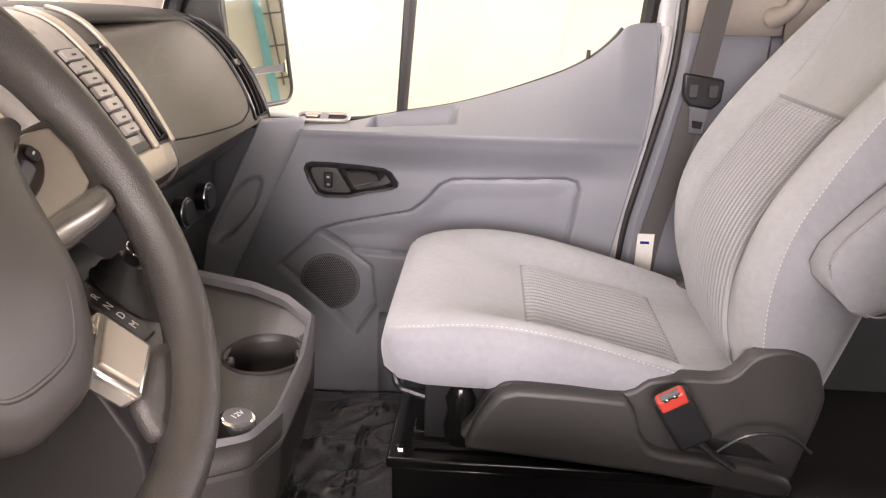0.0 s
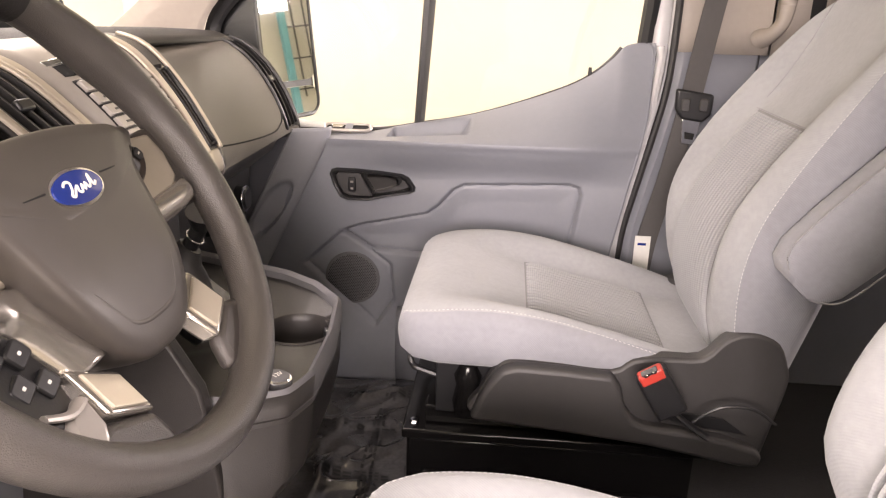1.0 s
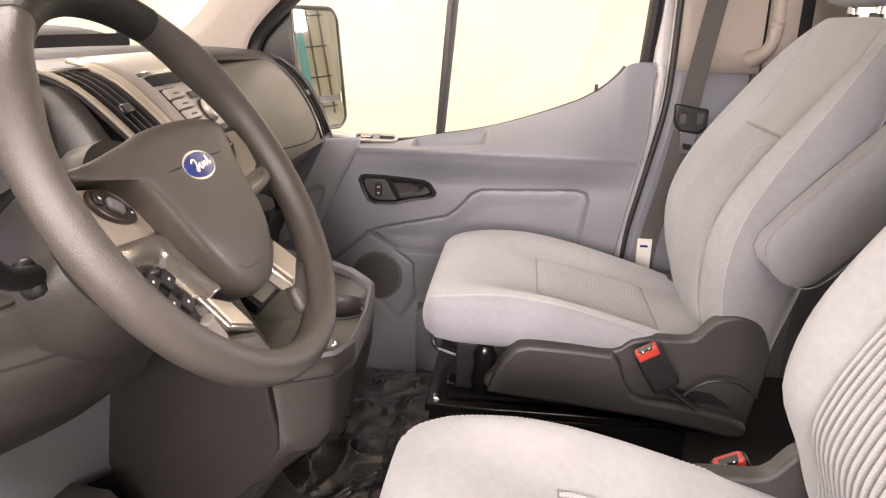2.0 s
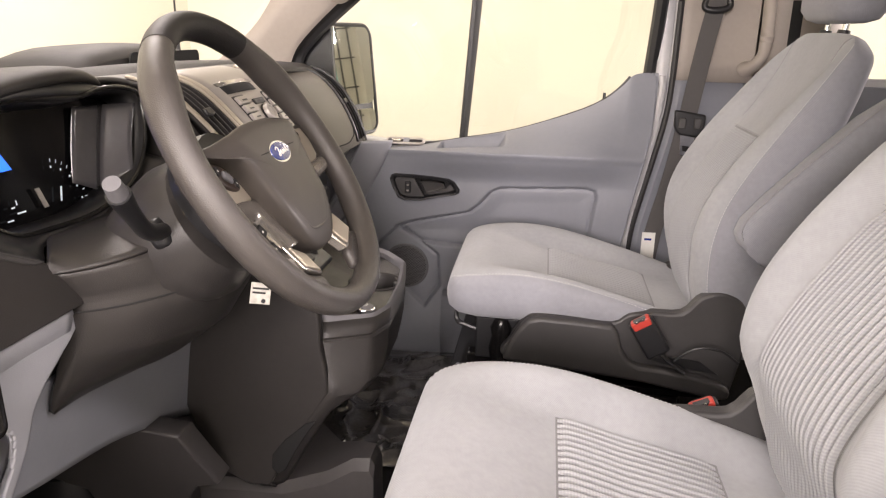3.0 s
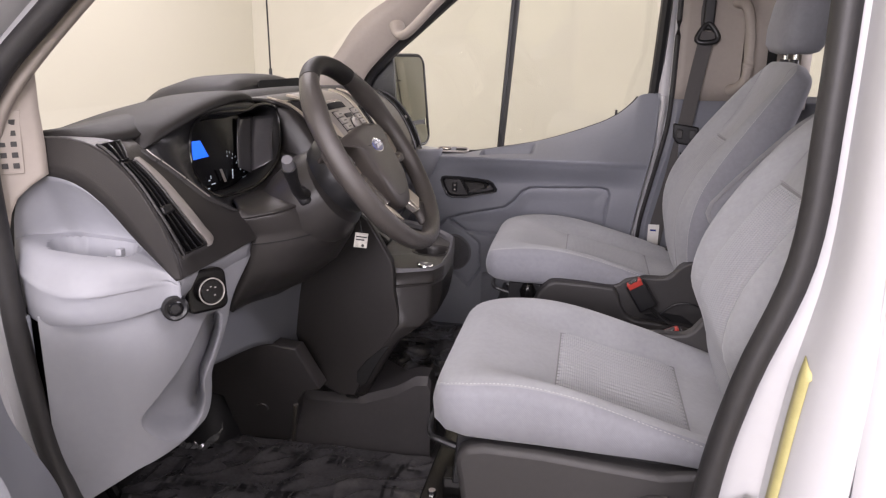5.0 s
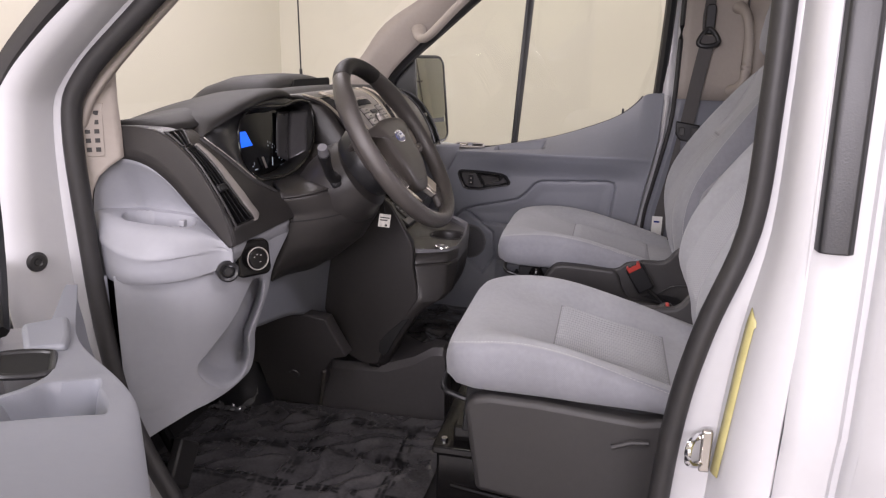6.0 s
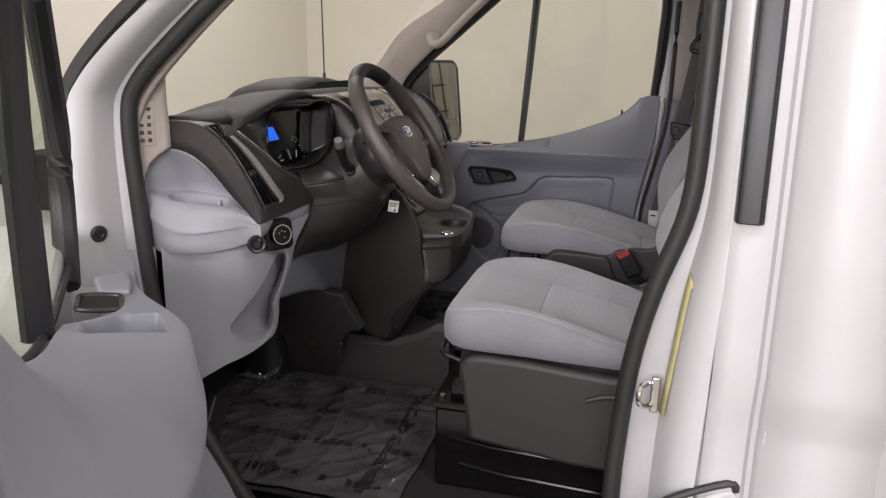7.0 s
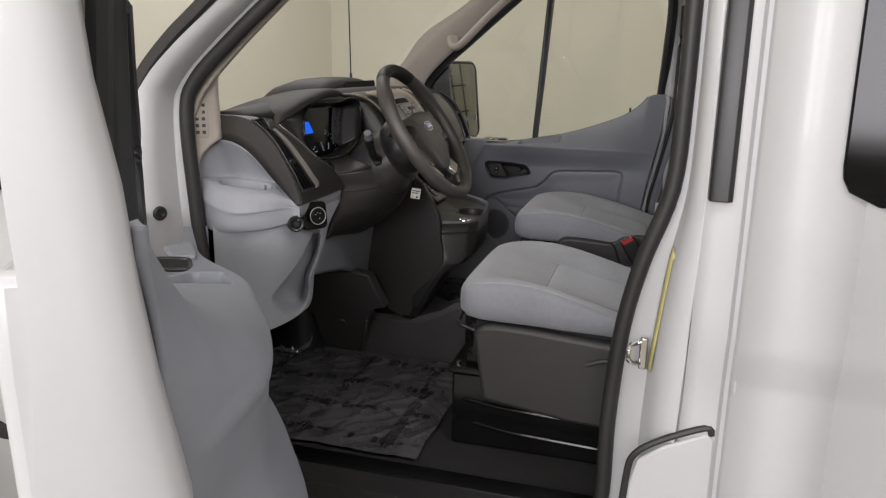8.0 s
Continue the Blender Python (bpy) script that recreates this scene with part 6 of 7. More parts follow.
# airbag cover: a shield with two thin wings that reach for the rim
half = [(0.0, 0.0575), (0.045, 0.0555), (0.082, 0.050), (0.112, 0.047), (0.136, 0.0475), (0.141, 0.041), (0.132, 0.036), (0.112, 0.031), (0.095, 0.020), (0.086, 0.004), (0.081, -0.014), (0.077, -0.032), (0.071, -0.056), (0.060, -0.082), (0.047, -0.101), (0.026, -0.1145)]
hubp = [(p.x, p.y) for p in spline([(x, y, 0) for x, y in half + [(0.0, -0.1165)] + [(-x, y) for x, y in half[:0:-1]]], 3, True)]
rings = []
for f, g, z in ((0.84, 0.86, -0.050), (0.965, 0.965, -0.014), (0.995, 0.995, 0.000), (1.0, 0.998, 0.004), (0.994, 0.985, 0.0075), (0.972, 0.95, 0.0102), (0.86, 0.83, 0.0120), (0.60, 0.58, 0.0130), (0.25, 0.24, 0.0135)):
    rings.append([W(x * f, -0.02 + (y + 0.02) * g, z - 0.016 * smooth(0.085, 0.135, abs(x * f)) - 0.009 * smooth(-0.05, -0.12, -0.02 + (y + 0.02) * g)) for x, y in hubp])
hb_ = part("airbag_cover", loft(rings), HUB, sw_, "charcoal airbag cover", angle=60)
crease = [(-0.068, 0.0), (-0.060, -0.040), (-0.050, -0.062), (-0.034, -0.084), (-0.020, -0.0905), (0.0, -0.092), (0.020, -0.0905), (0.034, -0.084), (0.050, -0.062), (0.060, -0.040), (0.068, 0.0)]
part("crease", tube(spline([W(x, y, 0.0098 - 0.0072 * smooth(-0.05, -0.105, y)) for x, y in crease], 5), lambda t: 0.0036 * math.sin(math.pi * (0.04 + 0.92 * t)) ** 0.6, 10), HUB, hb_, "soft raised crease")
for s in (-1, 1):
    part("tear_seam", tube([W(s * x, 0.0135 + 0.004 * (x - 0.03), z) for x, z in ((0.033, 0.0130), (0.05, 0.0126), (0.070, 0.0116))], 0.0009, 6), VOID, hb_)
part("badge_rim", lathe([(0, 0.0), (1, 0.0), (1, 0.25), (0, 0.3)], WM @ Matrix.Translation((0, 0.0095, 0.0105)) @ Matrix.Diagonal((0.0300, 0.0142, 0.012, 1)), 40), CHROME, hb_, "bright oval badge edge")
bdg = part("badge", lathe([(0, 0.0), (1, 0.0), (1, 0.2), (0, 0.34)], WM @ Matrix.Translation((0, 0.0095, 0.0120)) @ Matrix.Diagonal((0.0277, 0.0121, 0.012, 1)), 40), BLUE, hb_, "blue oval badge")
curl = [(-0.0150, 0.0030), (-0.0120, 0.0050), (-0.0080, 0.0040), (-0.0095, -0.0010), (-0.0125, -0.0040), (-0.0100, -0.0048), (-0.0060, -0.0010), (-0.0030, 0.0006), (-0.0040, -0.0030), (-0.0010, -0.0036), (0.0015, 0.0004), (0.0030, -0.0030), (0.0055, 0.0008), (0.0070, -0.0026), (0.0100, -0.0010), (0.0125, 0.0052), (0.0130, -0.0024), (0.0165, -0.0006)]
part("badge_mark", tube(spline([W(1.12 * x, 0.0095 + 1.12 * y, 0.0160 - 0.9 * x * x) for x, y in curl], 4), 0.0011, 6, flat=0.5, up=WM.to_3x3() @ Vector((0, 0, 1))), PAPER, bdg, "pale curled mark")
AB = WM @ Matrix.Translation((0, -0.0715, 0.0096)) @ Matrix.Rotation(radians(6), 4, "X")
part("mark_frame", tube([AB @ Vector((x, y, 0)) for x, y in rounded(-0.019, 0.019, -0.0075, 0.0075, 0.003, 3)], 0.0007, 6, True), PAD, hb_)
for k in range(5):
    part("bar_mark", box(-0.0012, 0.0012, -0.0042, 0.0042, -0.001, 0.0007, AB @ Matrix.Translation((-0.0125 + 0.0062 * k, 0.0, 0))), PAD, hb_)

for s in (-1, 1):
    # upper spoke with its champagne panel and button pod
    sp = edge_plate("spoke", [(s * x, y, z) for x, y, z in ((0.070, 0.046, -0.030), (0.125, 0.038, -0.022), (0.176, 0.040, -0.008), (0.184, 0.020, -0.006), (0.182, -0.018, -0.006), (0.150, -0.036, -0.014), (0.070, -0.030, -0.030))], 0.020, HUB, sw_, "charcoal upper spoke", 0.006)
    edge_plate("spoke_trim", [(s * x, y, z) for x, y, z in ((0.068, 0.012, -0.019), (0.085, 0.0245, -0.018), (0.122, 0.0310, -0.016), (0.148, 0.0350, -0.013), (0.168, 0.0330, -0.009), (0.172, 0.012, -0.008), (0.166, -0.012, -0.008), (0.146, -0.0225, -0.011), (0.110, -0.0235, -0.015), (0.064, -0.0235, -0.018))], 0.010, CHAMPAGNE, sp, "champagne satin trim panel", 0.0025)
    oval = []
    for k in range(28):
        a = 2 * math.pi * k / 28
        px, py = 0.0285 * math.cos(a), 0.0140 * math.sin(a) * (1 + 0.16 * math.cos(a))
        x, y = 0.113 + px * 0.86 + py * 0.50, 0.0095 + px * 0.50 - py * 0.86
        oval.append((s * x, y, -0.0105 + 0.12 * (x - 0.113)))
    pd = edge_plate("button_pod", oval, 0.006, SEPIA, sp, "dark brown oval button pod", 0.0025)
    PM = WM @ Matrix.Translation((s * 0.113, 0.0095, -0.0095)) @ Matrix.Rotation(radians(30 * s), 4, "Z") @ Matrix.Rotation(radians(-8 * s), 4, "Y")
    part("rocker", prism([PM @ Vector((x, y, -0.002)) for x, y in rounded(-0.010, 0.010, -0.0055, 0.0055, 0.004)], PM.to_3x3() @ Vector((0, 0, 0.0045))), GRILLE, pd, "raised grey rocker", bevel=0.0018)
    for bx, by in ((-0.0195, 0.0), (0.0195, 0.0)):
        part("button", prism([PM @ Vector((bx + x, by + y, -0.002)) for x, y in rounded(-0.005, 0.005, -0.0055, 0.0055, 0.0035)], PM.to_3x3() @ Vector((0, 0, 0.0028))), BLACK, pd, bevel=0.001)
        part("button_mark", box(-0.0014, 0.0014, -0.0007, 0.0007, 0.0006, 0.0012, PM @ Matrix.Translation((bx, by, 0))), PAPER, pd)
    # silver hoop: a wide flat limb under the panel and one down along the airbag cover
    arch = [(0.166, -0.016, -0.008), (0.148, -0.0175, -0.010), (0.122, -0.0195, -0.013), (0.095, -0.0225, -0.015), (0.0720, -0.0285, -0.016), (0.0675, -0.046, -0.014), (0.0610, -0.070, -0.012), (0.0520, -0.092, -0.010)]
    low = [(0.167, -0.036, -0.004), (0.152, -0.0385, -0.006), (0.126, -0.0415, -0.012), (0.108, -0.0435, -0.016), (0.0985, -0.049, -0.018), (0.0930, -0.062, -0.018), (0.0880, -0.078, -0.016), (0.0830, -0.094, -0.013)]
    A, B = spline(arch, 5), spline(low, 5)
    part("spoke_hoop", loft([[W(s * (a.x + (b.x - a.x) * f), a.y + (b.y - a.y) * f, a.z + (b.z - a.z) * f + h) for f, h in ((0.0, -0.006), (0.0, -0.001), (0.06, 0.0018), (0.3, 0.0036), (0.6, 0.0026), (0.9, -0.0012), (1.0, -0.006), (1.0, -0.012))] for a, b in zip(A, B)], False, False), SILVER, sw_, "polished silver hoop trim", angle=60, solid=0.002, offset=0)
    # bright framed foot of the spoke
    low_ = [(0.0895, -0.083, -0.010), (0.0500, -0.106, -0.012), (0.0560, -0.141, -0.001), (0.0950, -0.122, 0.001)]
    mid_ = sum((Vector(p) for p in low_), Vector()) / 4
    ft = edge_plate("lower_spoke", [(s * x, y, z) for x, y, z in low_], 0.018, SILVER, sw_, "silver framed lower spoke", 0.004)
    edge_plate("inlay", [(s * (mid_.x + (x - mid_.x) * 0.74), mid_.y + (y - mid_.y) * 0.74, mid_.z + (z - mid_.z) * 0.74 + 0.0022) for x, y, z in low_], 0.004, CHAMPAGNE, ft, "champagne inlay", 0.0012)
    edge_plate("spoke_root", [(s * x, y, z) for x, y, z in ((0.056, -0.140, -0.002), (0.050, -0.168, -0.003), (0.085, -0.172, -0.003), (0.128, -0.145, -0.004), (0.122, -0.128, -0.006), (0.095, -0.124, -0.003))], 0.016, LEATHER, sw_, "", 0.007)
    if s > 0:
        continue
    web = edge_plate("spoke_web", [(s * x, y, z) for x, y, z in ((0.160, -0.034, -0.018), (0.120, -0.036, -0.022), (0.086, -0.040, -0.024), (0.074, -0.090, -0.022), (0.092, -0.122, -0.016), (0.132, -0.104, -0.012), (0.160, -0.070, -0.010))], 0.014, BLACK, sw_, "black key panel on the spoke", 0.004)
    for bx, by in ((0.124, -0.055), (0.104, -0.060), (0.118, -0.078), (0.100, -0.084)):
        KB = WM @ Matrix.Translation((s * bx, by, -0.0195)) @ Matrix.Rotation(radians(-25 * s), 4, "Z")
        part("web_button", prism([KB @ Vector((x, y, 0)) for x, y in rounded(-0.0085, 0.0085, -0.0075, 0.0075, 0.003)], KB.to_3x3() @ Vector((0, 0, 0.005))), BLACK, web, bevel=0.0015)
        part("button_mark", prism([KB @ Vector((x, y, 0.0048)) for x, y in rounded(-0.0014, 0.0014, -0.0011, 0.0011, 0.0006)], KB.to_3x3() @ Vector((0, 0, 0.0006))), PAPER, web)
    part("key_lip", tube(spline([W(s * 0.126, -0.098, -0.010), W(s * 0.110, -0.106, -0.009), W(s * 0.094, -0.104, -0.010)], 4), 0.004, 8, flat=0.6), SATIN, web)
    edge_plate("spoke_cheek", [(s * x, y, z) for x, y, z in ((0.091, -0.100, -0.008), (0.097, -0.124, -0.002), (0.104, -0.138, -0.004), (0.122, -0.124, -0.006), (0.112, -0.108, -0.012))], 0.012, SATIN, sw_, "", 0.004)
part("hub_back", lathe([(0, -0.055), (0.075, -0.055), (0.082, -0.08), (0.070, -0.11), (0, -0.11)], WM), BLACK, sw_, "black hub back")

# steering column
sc = thing("steering_column", "charcoal steering column shroud with stalks", "steering column")
part("shroud", loft([[W(r * 1.05 * math.cos(a), r * math.sin(a) - 0.012 - dz, z) for a in [2 * math.pi * k / 28 for k in range(28)]] for r, z, dz in ((0.064, -0.095, 0.0), (0.082, -0.105, 0.0), (0.092, -0.14, 0.004), (0.086, -0.19, 0.006), (0.064, -0.26, 0.006))]), DARK, sc, "charcoal column shroud")
for s in (-1, 1):
    st = part("stalk", tube(spline([W(s * 0.075, -0.002, -0.126), W(s * 0.119, 0.006, -0.122), W(s * 0.160, 0.028, -0.100), W(s * 0.190, 0.048, -0.080)] if s < 0 else [W(0.075, 0.0, -0.13), W(0.11, -0.004, -0.135), W(0.14, 0.004, -0.14), W(0.165, 0.010, -0.14)], 6), lambda t: 0.010 + 0.003 * smooth(0.6, 1, t), 12), BLACK, sc, "black control stalk")
    part("stalk_end", tube([W(-0.184, 0.044, -0.084), W(-0.204, 0.058, -0.070)] if s < 0 else [W(0.160, 0.009, -0.14), W(0.180, 0.014, -0.14)], lambda t: 0.0112 - 0.002 * t, 16), GRILLE if s < 0 else BLACK, st, "stalk end")
    part("stalk_collar", box(-0.018, 0.018, -0.018, 0.018, -0.012, 0.012, WM @ Matrix.Translation((s * (0.082 if s < 0 else 0.095), 0.0 if s < 0 else -0.03, -0.132))), BLACK, sc, bevel=0.008)
tag = thing("key_tag", "pale printed card key tag hanging below the column", "tag")
part("card", box(-0.0135, 0.0125, -0.001, 0.001, -0.030, 0.0, pose(-0.181, -0.400, 0.880, 0, 8, 20)), CARD, tag, bevel=0.0008)
part("punched_hole", lathe([(0, 0.0016), (0.003, 0.0016), (0.003, 0)], pose(-0.181, -0.400, 0.880, 0, 8, 20) @ Matrix.Translation((0.004, 0, -0.025)) @ Matrix.Rotation(radians(90), 4, "X"), 12), INK, tag)
for k in range(2):
    part("print_bar", box(-0.011, 0.010 - 0.004 * k, -0.0018, 0.0, -0.009 - 0.006 * k, -0.0065 - 0.006 * k, pose(-0.181, -0.400, 0.880, 0, 8, 20)), INK, tag)
part("cord", tube([(-0.19, -0.39, 0.905), (-0.185, -0.397, 0.893), (-0.181, -0.400, 0.878)], 0.0012, 6), INK, tag)


# ---- seats ----
CUSHION = [(-0.020, 0.66, 0.630), (-0.012, 0.690, 0.612), (0.01, 0.706, 0.602), (0.05, 0.716, 0.598), (0.10, 0.722, 0.596), (0.16, 0.722, 0.596), (0.23, 0.712, 0.596), (0.31, 0.692, 0.596), (0.40, 0.666, 0.595), (0.48, 0.640, 0.590), (0.56, 0.615, 0.58)]


def cushion_at(x):
    zt = bend([(a, b) for a, b, c in CUSHION], x)
    zb = lin([(a, c) for a, b, c in CUSHION], x)
    w = lin([(-0.020, 0.175), (-0.012, 0.205), (0.01, 0.228), (0.05, 0.240), (0.3, 0.243), (0.48, 0.235), (0.56, 0.22)], x)
    return zt, zb, w


def cushion_top(x, y):
    zt, zb, w = cushion_at(x)
    h = (zt - zb) / 2
    return (zt + zb) / 2 + h * max(0.0, 1 - abs(y / w) ** 5) ** 0.2 - lin([(-0.02, 0.0), (0.05, 0.004), (0.13, 0.032), (0.20, 0.050), (0.30, 0.050), (0.44, 0.040), (0.56, 0.02)], x) * smooth(0.215, 0.125, abs(y))


def around(n_top, n_low):
    """Steps round a flat-topped section: (share of the half width, top side or not)."""
    return [(math.cos(math.pi * k / n_top), True) for k in range(n_top + 1)] + [(-math.cos(math.pi * k / n_low), False) for k in range(1, n_low)]


def cushion_ring(x, y0, e=5):
    zt, zb, w = cushion_at(x)
    h, zc = (zt - zb) / 2, (zt + zb) / 2
    ring = []
    for f, up in around(44, 16):
        y = w * f
        z = cushion_top(x, y) if up else zc - h * max(0.0, 1 - abs(f) ** e) ** (1 / e)
        ring.append((x, y0 + y, z))
    return ring


BACK = [((0.545, 0.585), (0.62, 0.56), 0.200), ((0.520, 0.625), (0.635, 0.595), 0.225), ((0.486, 0.705), (0.655, 0.66), 0.240), ((0.470, 0.80), (0.685, 0.755), 0.245), ((0.486, 0.885), (0.705, 0.84), 0.245), ((0.530, 0.965), (0.725, 0.92), 0.243), ((0.585, 1.040), (0.745, 0.995), 0.238), ((0.640, 1.110), (0.768, 1.065), 0.228), ((0.690, 1.170), (0.785, 1.125), 0.212), ((0.720, 1.200), (0.795, 1.165), 0.190), ((0.742, 1.216), (0.785, 1.195), 0.150)]


BACK_FRONT = spline([(f[0], w, f[1]) for f, b, w in BACK], 8)
BACK_REAR = spline([(b[0], w, b[1]) for f, b, w in BACK], 8)


def back_at(t):
    p, q = along(BACK_FRONT, t), along(BACK_REAR, t)
    return Vector((p.x, 0, p.z)), Vector((q.x, 0, q.z)), p.y


def back_dip(t, y):
    return 0.056 * smooth(0.205, 0.125, abs(y)) * smooth(0.05, 0.48, t) * smooth(1.0, 0.60, t)


def back_front(t, y, out=0.0):
    f, b, w = back_at(t)
    c, h = (f + b) / 2, (f - b) / 2
    k = max(0.0, 1 - abs(y / w) ** 3.4) ** (1 / 3.4)
    p = c + h * k
    p -= h.normalized() * (back_dip(t, y) - out)
    return Vector((p.x, y, p.z))


def back_ring(t, y0, e=3.4):
    f, b, w = back_at(t)
    c, h = (f + b) / 2, (f - b) / 2
    ring = []
    for k, up in around(44, 20):
        y = w * k
        p = back_front(t, y) if up else c - h * max(0.0, 1 - abs(k) ** e) ** (1 / e)
        ring.append((p.x, y0 + y, p.z))
    return ring


def ribs_mesh(rows, width, height):
    """Rounded cords laid side by side over a surface; rows are lists of (point, up)."""
    bms = []
    for row in rows:
        ring = []
        for i, (p, upv) in enumerate(row):
            a, b = row[max(0, i - 1)][0], row[min(len(row) - 1, i + 1)][0]
            side = (b - a).normalized().cross(upv).normalized()
            end = 0.3 if i in (0, len(row) - 1) else 1.0
            ring.append([p + side * (width / 2 * c) + upv * (height * s * end - 0.0015) for c, s in ((-1, 0), (-0.6, 0.75), (0, 1), (0.6, 0.75), (1, 0))])
        bms.append(loft(ring, False, False))
    return join(*bms)


def stitched(points, parent, r=0.0006):
    """A row of short stitches along a line."""
    bms = [tube([a, b], r, 5) for a, b in list(zip(points, points[1:]))[::2]]
    return tagged(part("stitching", join(*bms), THREAD, parent), kind="stuff")


def shade_sides(ob, around_n, top_n, edge):
    """Puts the shade of a cover's side faces into a darker, bluer cloth colour."""
    ob.data.materials.append(CLOTH_SIDE)
    for poly in ob.data.polygons:
        i = poly.index % around_n
        if i < edge or i >= top_n - edge:
            poly.material_index = 1


def seat(name, label, y0, inner):
    """inner: +1 where the middle of the van lies at larger y."""
    t = thing(name, label, "seat", "front seats")
    xs = [-0.020, -0.016, -0.012, 0.0, 0.01, 0.03] + [0.05 + 0.03 * k for k in range(18)]
    cu = part("cushion", loft([cushion_ring(x, y0) for x in xs]), CLOTH, t, "pale grey cloth cushion", angle=70)
    shade_sides(cu, 60, 44, 5)
    rows = []
    for k in range(19):
        y = -0.130 + 0.260 * k / 18
        rows.append([(Vector((x, y0 + y, cushion_top(x, y) + 0.0016)), Vector((0, 0, 1))) for x in [0.203 + 0.0133 * i for i in range(19)]])
    part("cushion_insert", ribs_mesh(rows, 0.0096, 0.0066), CLOTH_RIB, cu, "ribbed cloth insert with pale stitches")["kind"] = "stuff"
    # darker sheet under the ribs that shows in the gaps between them
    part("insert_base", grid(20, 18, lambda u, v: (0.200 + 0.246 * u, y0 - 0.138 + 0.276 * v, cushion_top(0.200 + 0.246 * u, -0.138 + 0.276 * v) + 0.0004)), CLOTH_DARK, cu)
    for s in (-1, 1):
        pts = []
        for x in [-0.010 + 0.0035 * k for k in range(144)]:
            zt, zb, w = cushion_at(x)
            h, zc = (zt - zb) / 2, (zt + zb) / 2
            a = 0.62 - 0.25 * smooth(0.25, 0.5, x)
            y = w * math.cos(a) ** 0.4
            z = zc + h * math.sin(a) ** 0.4
            pts.append(Vector((x, y0 + s * (y + 0.0006), z)))
        stitched(pts, cu)
    bk = part("backrest", loft([back_ring(k / 44, y0) for k in range(45)]), CLOTH, t, "pale grey cloth backrest with raised sides", angle=70)
    rows = []
    shade_sides(bk, 64, 44, 4)
    for k in range(19):
        y = -0.124 + 0.248 * k / 18
        row = []
        for i in range(34):
            tt = 0.09 + 0.475 * i / 33
            f, b, w = back_at(tt)
            row.append((back_front(tt, y, 0.0022) + Vector((0, y0, 0)), (f - b).normalized()))
        rows.append(row)
    part("backrest_insert", ribs_mesh(rows, 0.0090, 0.0068), CLOTH_RIB_BACK, bk, "ribbed cloth insert with pale stitches")["kind"] = "stuff"
    # darker sheet under the backrest ribs, visible between them
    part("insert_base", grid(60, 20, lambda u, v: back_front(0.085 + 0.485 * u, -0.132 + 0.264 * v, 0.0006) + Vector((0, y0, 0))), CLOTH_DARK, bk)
    for s in (-1, 1):
        pts = []
        for i in range(220):
            tt = 0.12 + 0.80 * i / 219
            f, b, w = back_at(tt)
            p = back_front(tt, s * w * 0.960)
            pts.append(Vector((p.x - 0.0008, y0 + p.y + s * 0.0008, p.z)))
        stitched(pts, bk)
    part("top_seam", tube([back_front(0.572, y, 0.0008) + Vector((0, y0, 0)) for y in [-0.14 + 0.007 * k for k in range(41)]], 0.0006, 6), CLOTH_SEAM, bk)
    for s in (-1, 1):
        pts = [back_front(0.60 + 0.36 * k / 30, s * (0.140 + 0.012 * k / 30), 0.0003) + Vector((0, y0, 0)) for k in range(31)]
        part("seam", tube(pts, 0.0009, 6), CLOTH_SEAM, bk)
    # head restraint
    part("headrest", loft([[(0.772 + dx + tx_ * math.copysign(abs(math.cos(a)) ** 0.6, math.cos(a)), y0 + w * math.copysign(abs(math.sin(a)) ** 0.55, math.sin(a)), z) for a in [2 * math.pi * k / 32 for k in range(32)]] for z, w, tx_, dx in ((1.236, 0.085, 0.030, 0), (1.243, 0.115, 0.048, 0), (1.262, 0.128, 0.060, 0), (1.30, 0.134, 0.064, 0.004), (1.36, 0.134, 0.062, 0.012), (1.41, 0.128, 0.055, 0.018), (1.435, 0.110, 0.042, 0.022), (1.442, 0.08, 0.026, 0.024))]), CLOTH_SIDE, t, "grey cloth head restraint", angle=70)
    for s in (-1, 1):
        pst = part("headrest_post", cyl((0.764, y0 + s * 0.052, 1.20), (0.768, y0 + s * 0.052, 1.245), 0.006, n=12), CHROME, t, "chrome post")
        part("post_collar", cyl((0.763, y0 + s * 0.052, 1.207), (0.7645, y0 + s * 0.052, 1.222), 0.014, 0.012, 16), BLACK, pst)
    # side trims and base
    outer_y = y0 - inner * 0.236
    out = [(0.058, 0.575), (0.075, 0.595), (0.10, 0.602), (0.20, 0.600), (0.39, 0.586), (0.47, 0.60), (0.54, 0.64), (0.60, 0.62), (0.615, 0.56), (0.59, 0.40), (0.40, 0.366), (0.30, 0.370), (0.262, 0.376), (0.16, 0.388), (0.086, 0.397)]
    part("outer_trim", prism([(x, outer_y, z) for x, z in out], (0, inner * 0.05, 0)), TRIM_DARK, t, "charcoal side trim", bevel=0.012, segs=3)
    part("trim_dimple", tube([(0.34, outer_y - inner * 0.001, 0.53), (0.375, outer_y - inner * 0.003, 0.545), (0.405, outer_y - inner * 0.003, 0.548)], 0.006, 8), TRIM_DARK, t)
    inner_y = y0 + inner * 0.268
    inn = [(0.112, 0.532), (0.125, 0.57), (0.140, 0.600), (0.160, 0.626), (0.185, 0.634), (0.26, 0.632), (0.338, 0.627), (0.37, 0.648), (0.42, 0.655), (0.476, 0.658), (0.505, 0.690), (0.53, 0.703), (0.56, 0.705), (0.592, 0.688), (0.610, 0.65), (0.614, 0.618), (0.600, 0.54), (0.585, 0.477), (0.554, 0.478), (0.40, 0.505), (0.25, 0.520)]
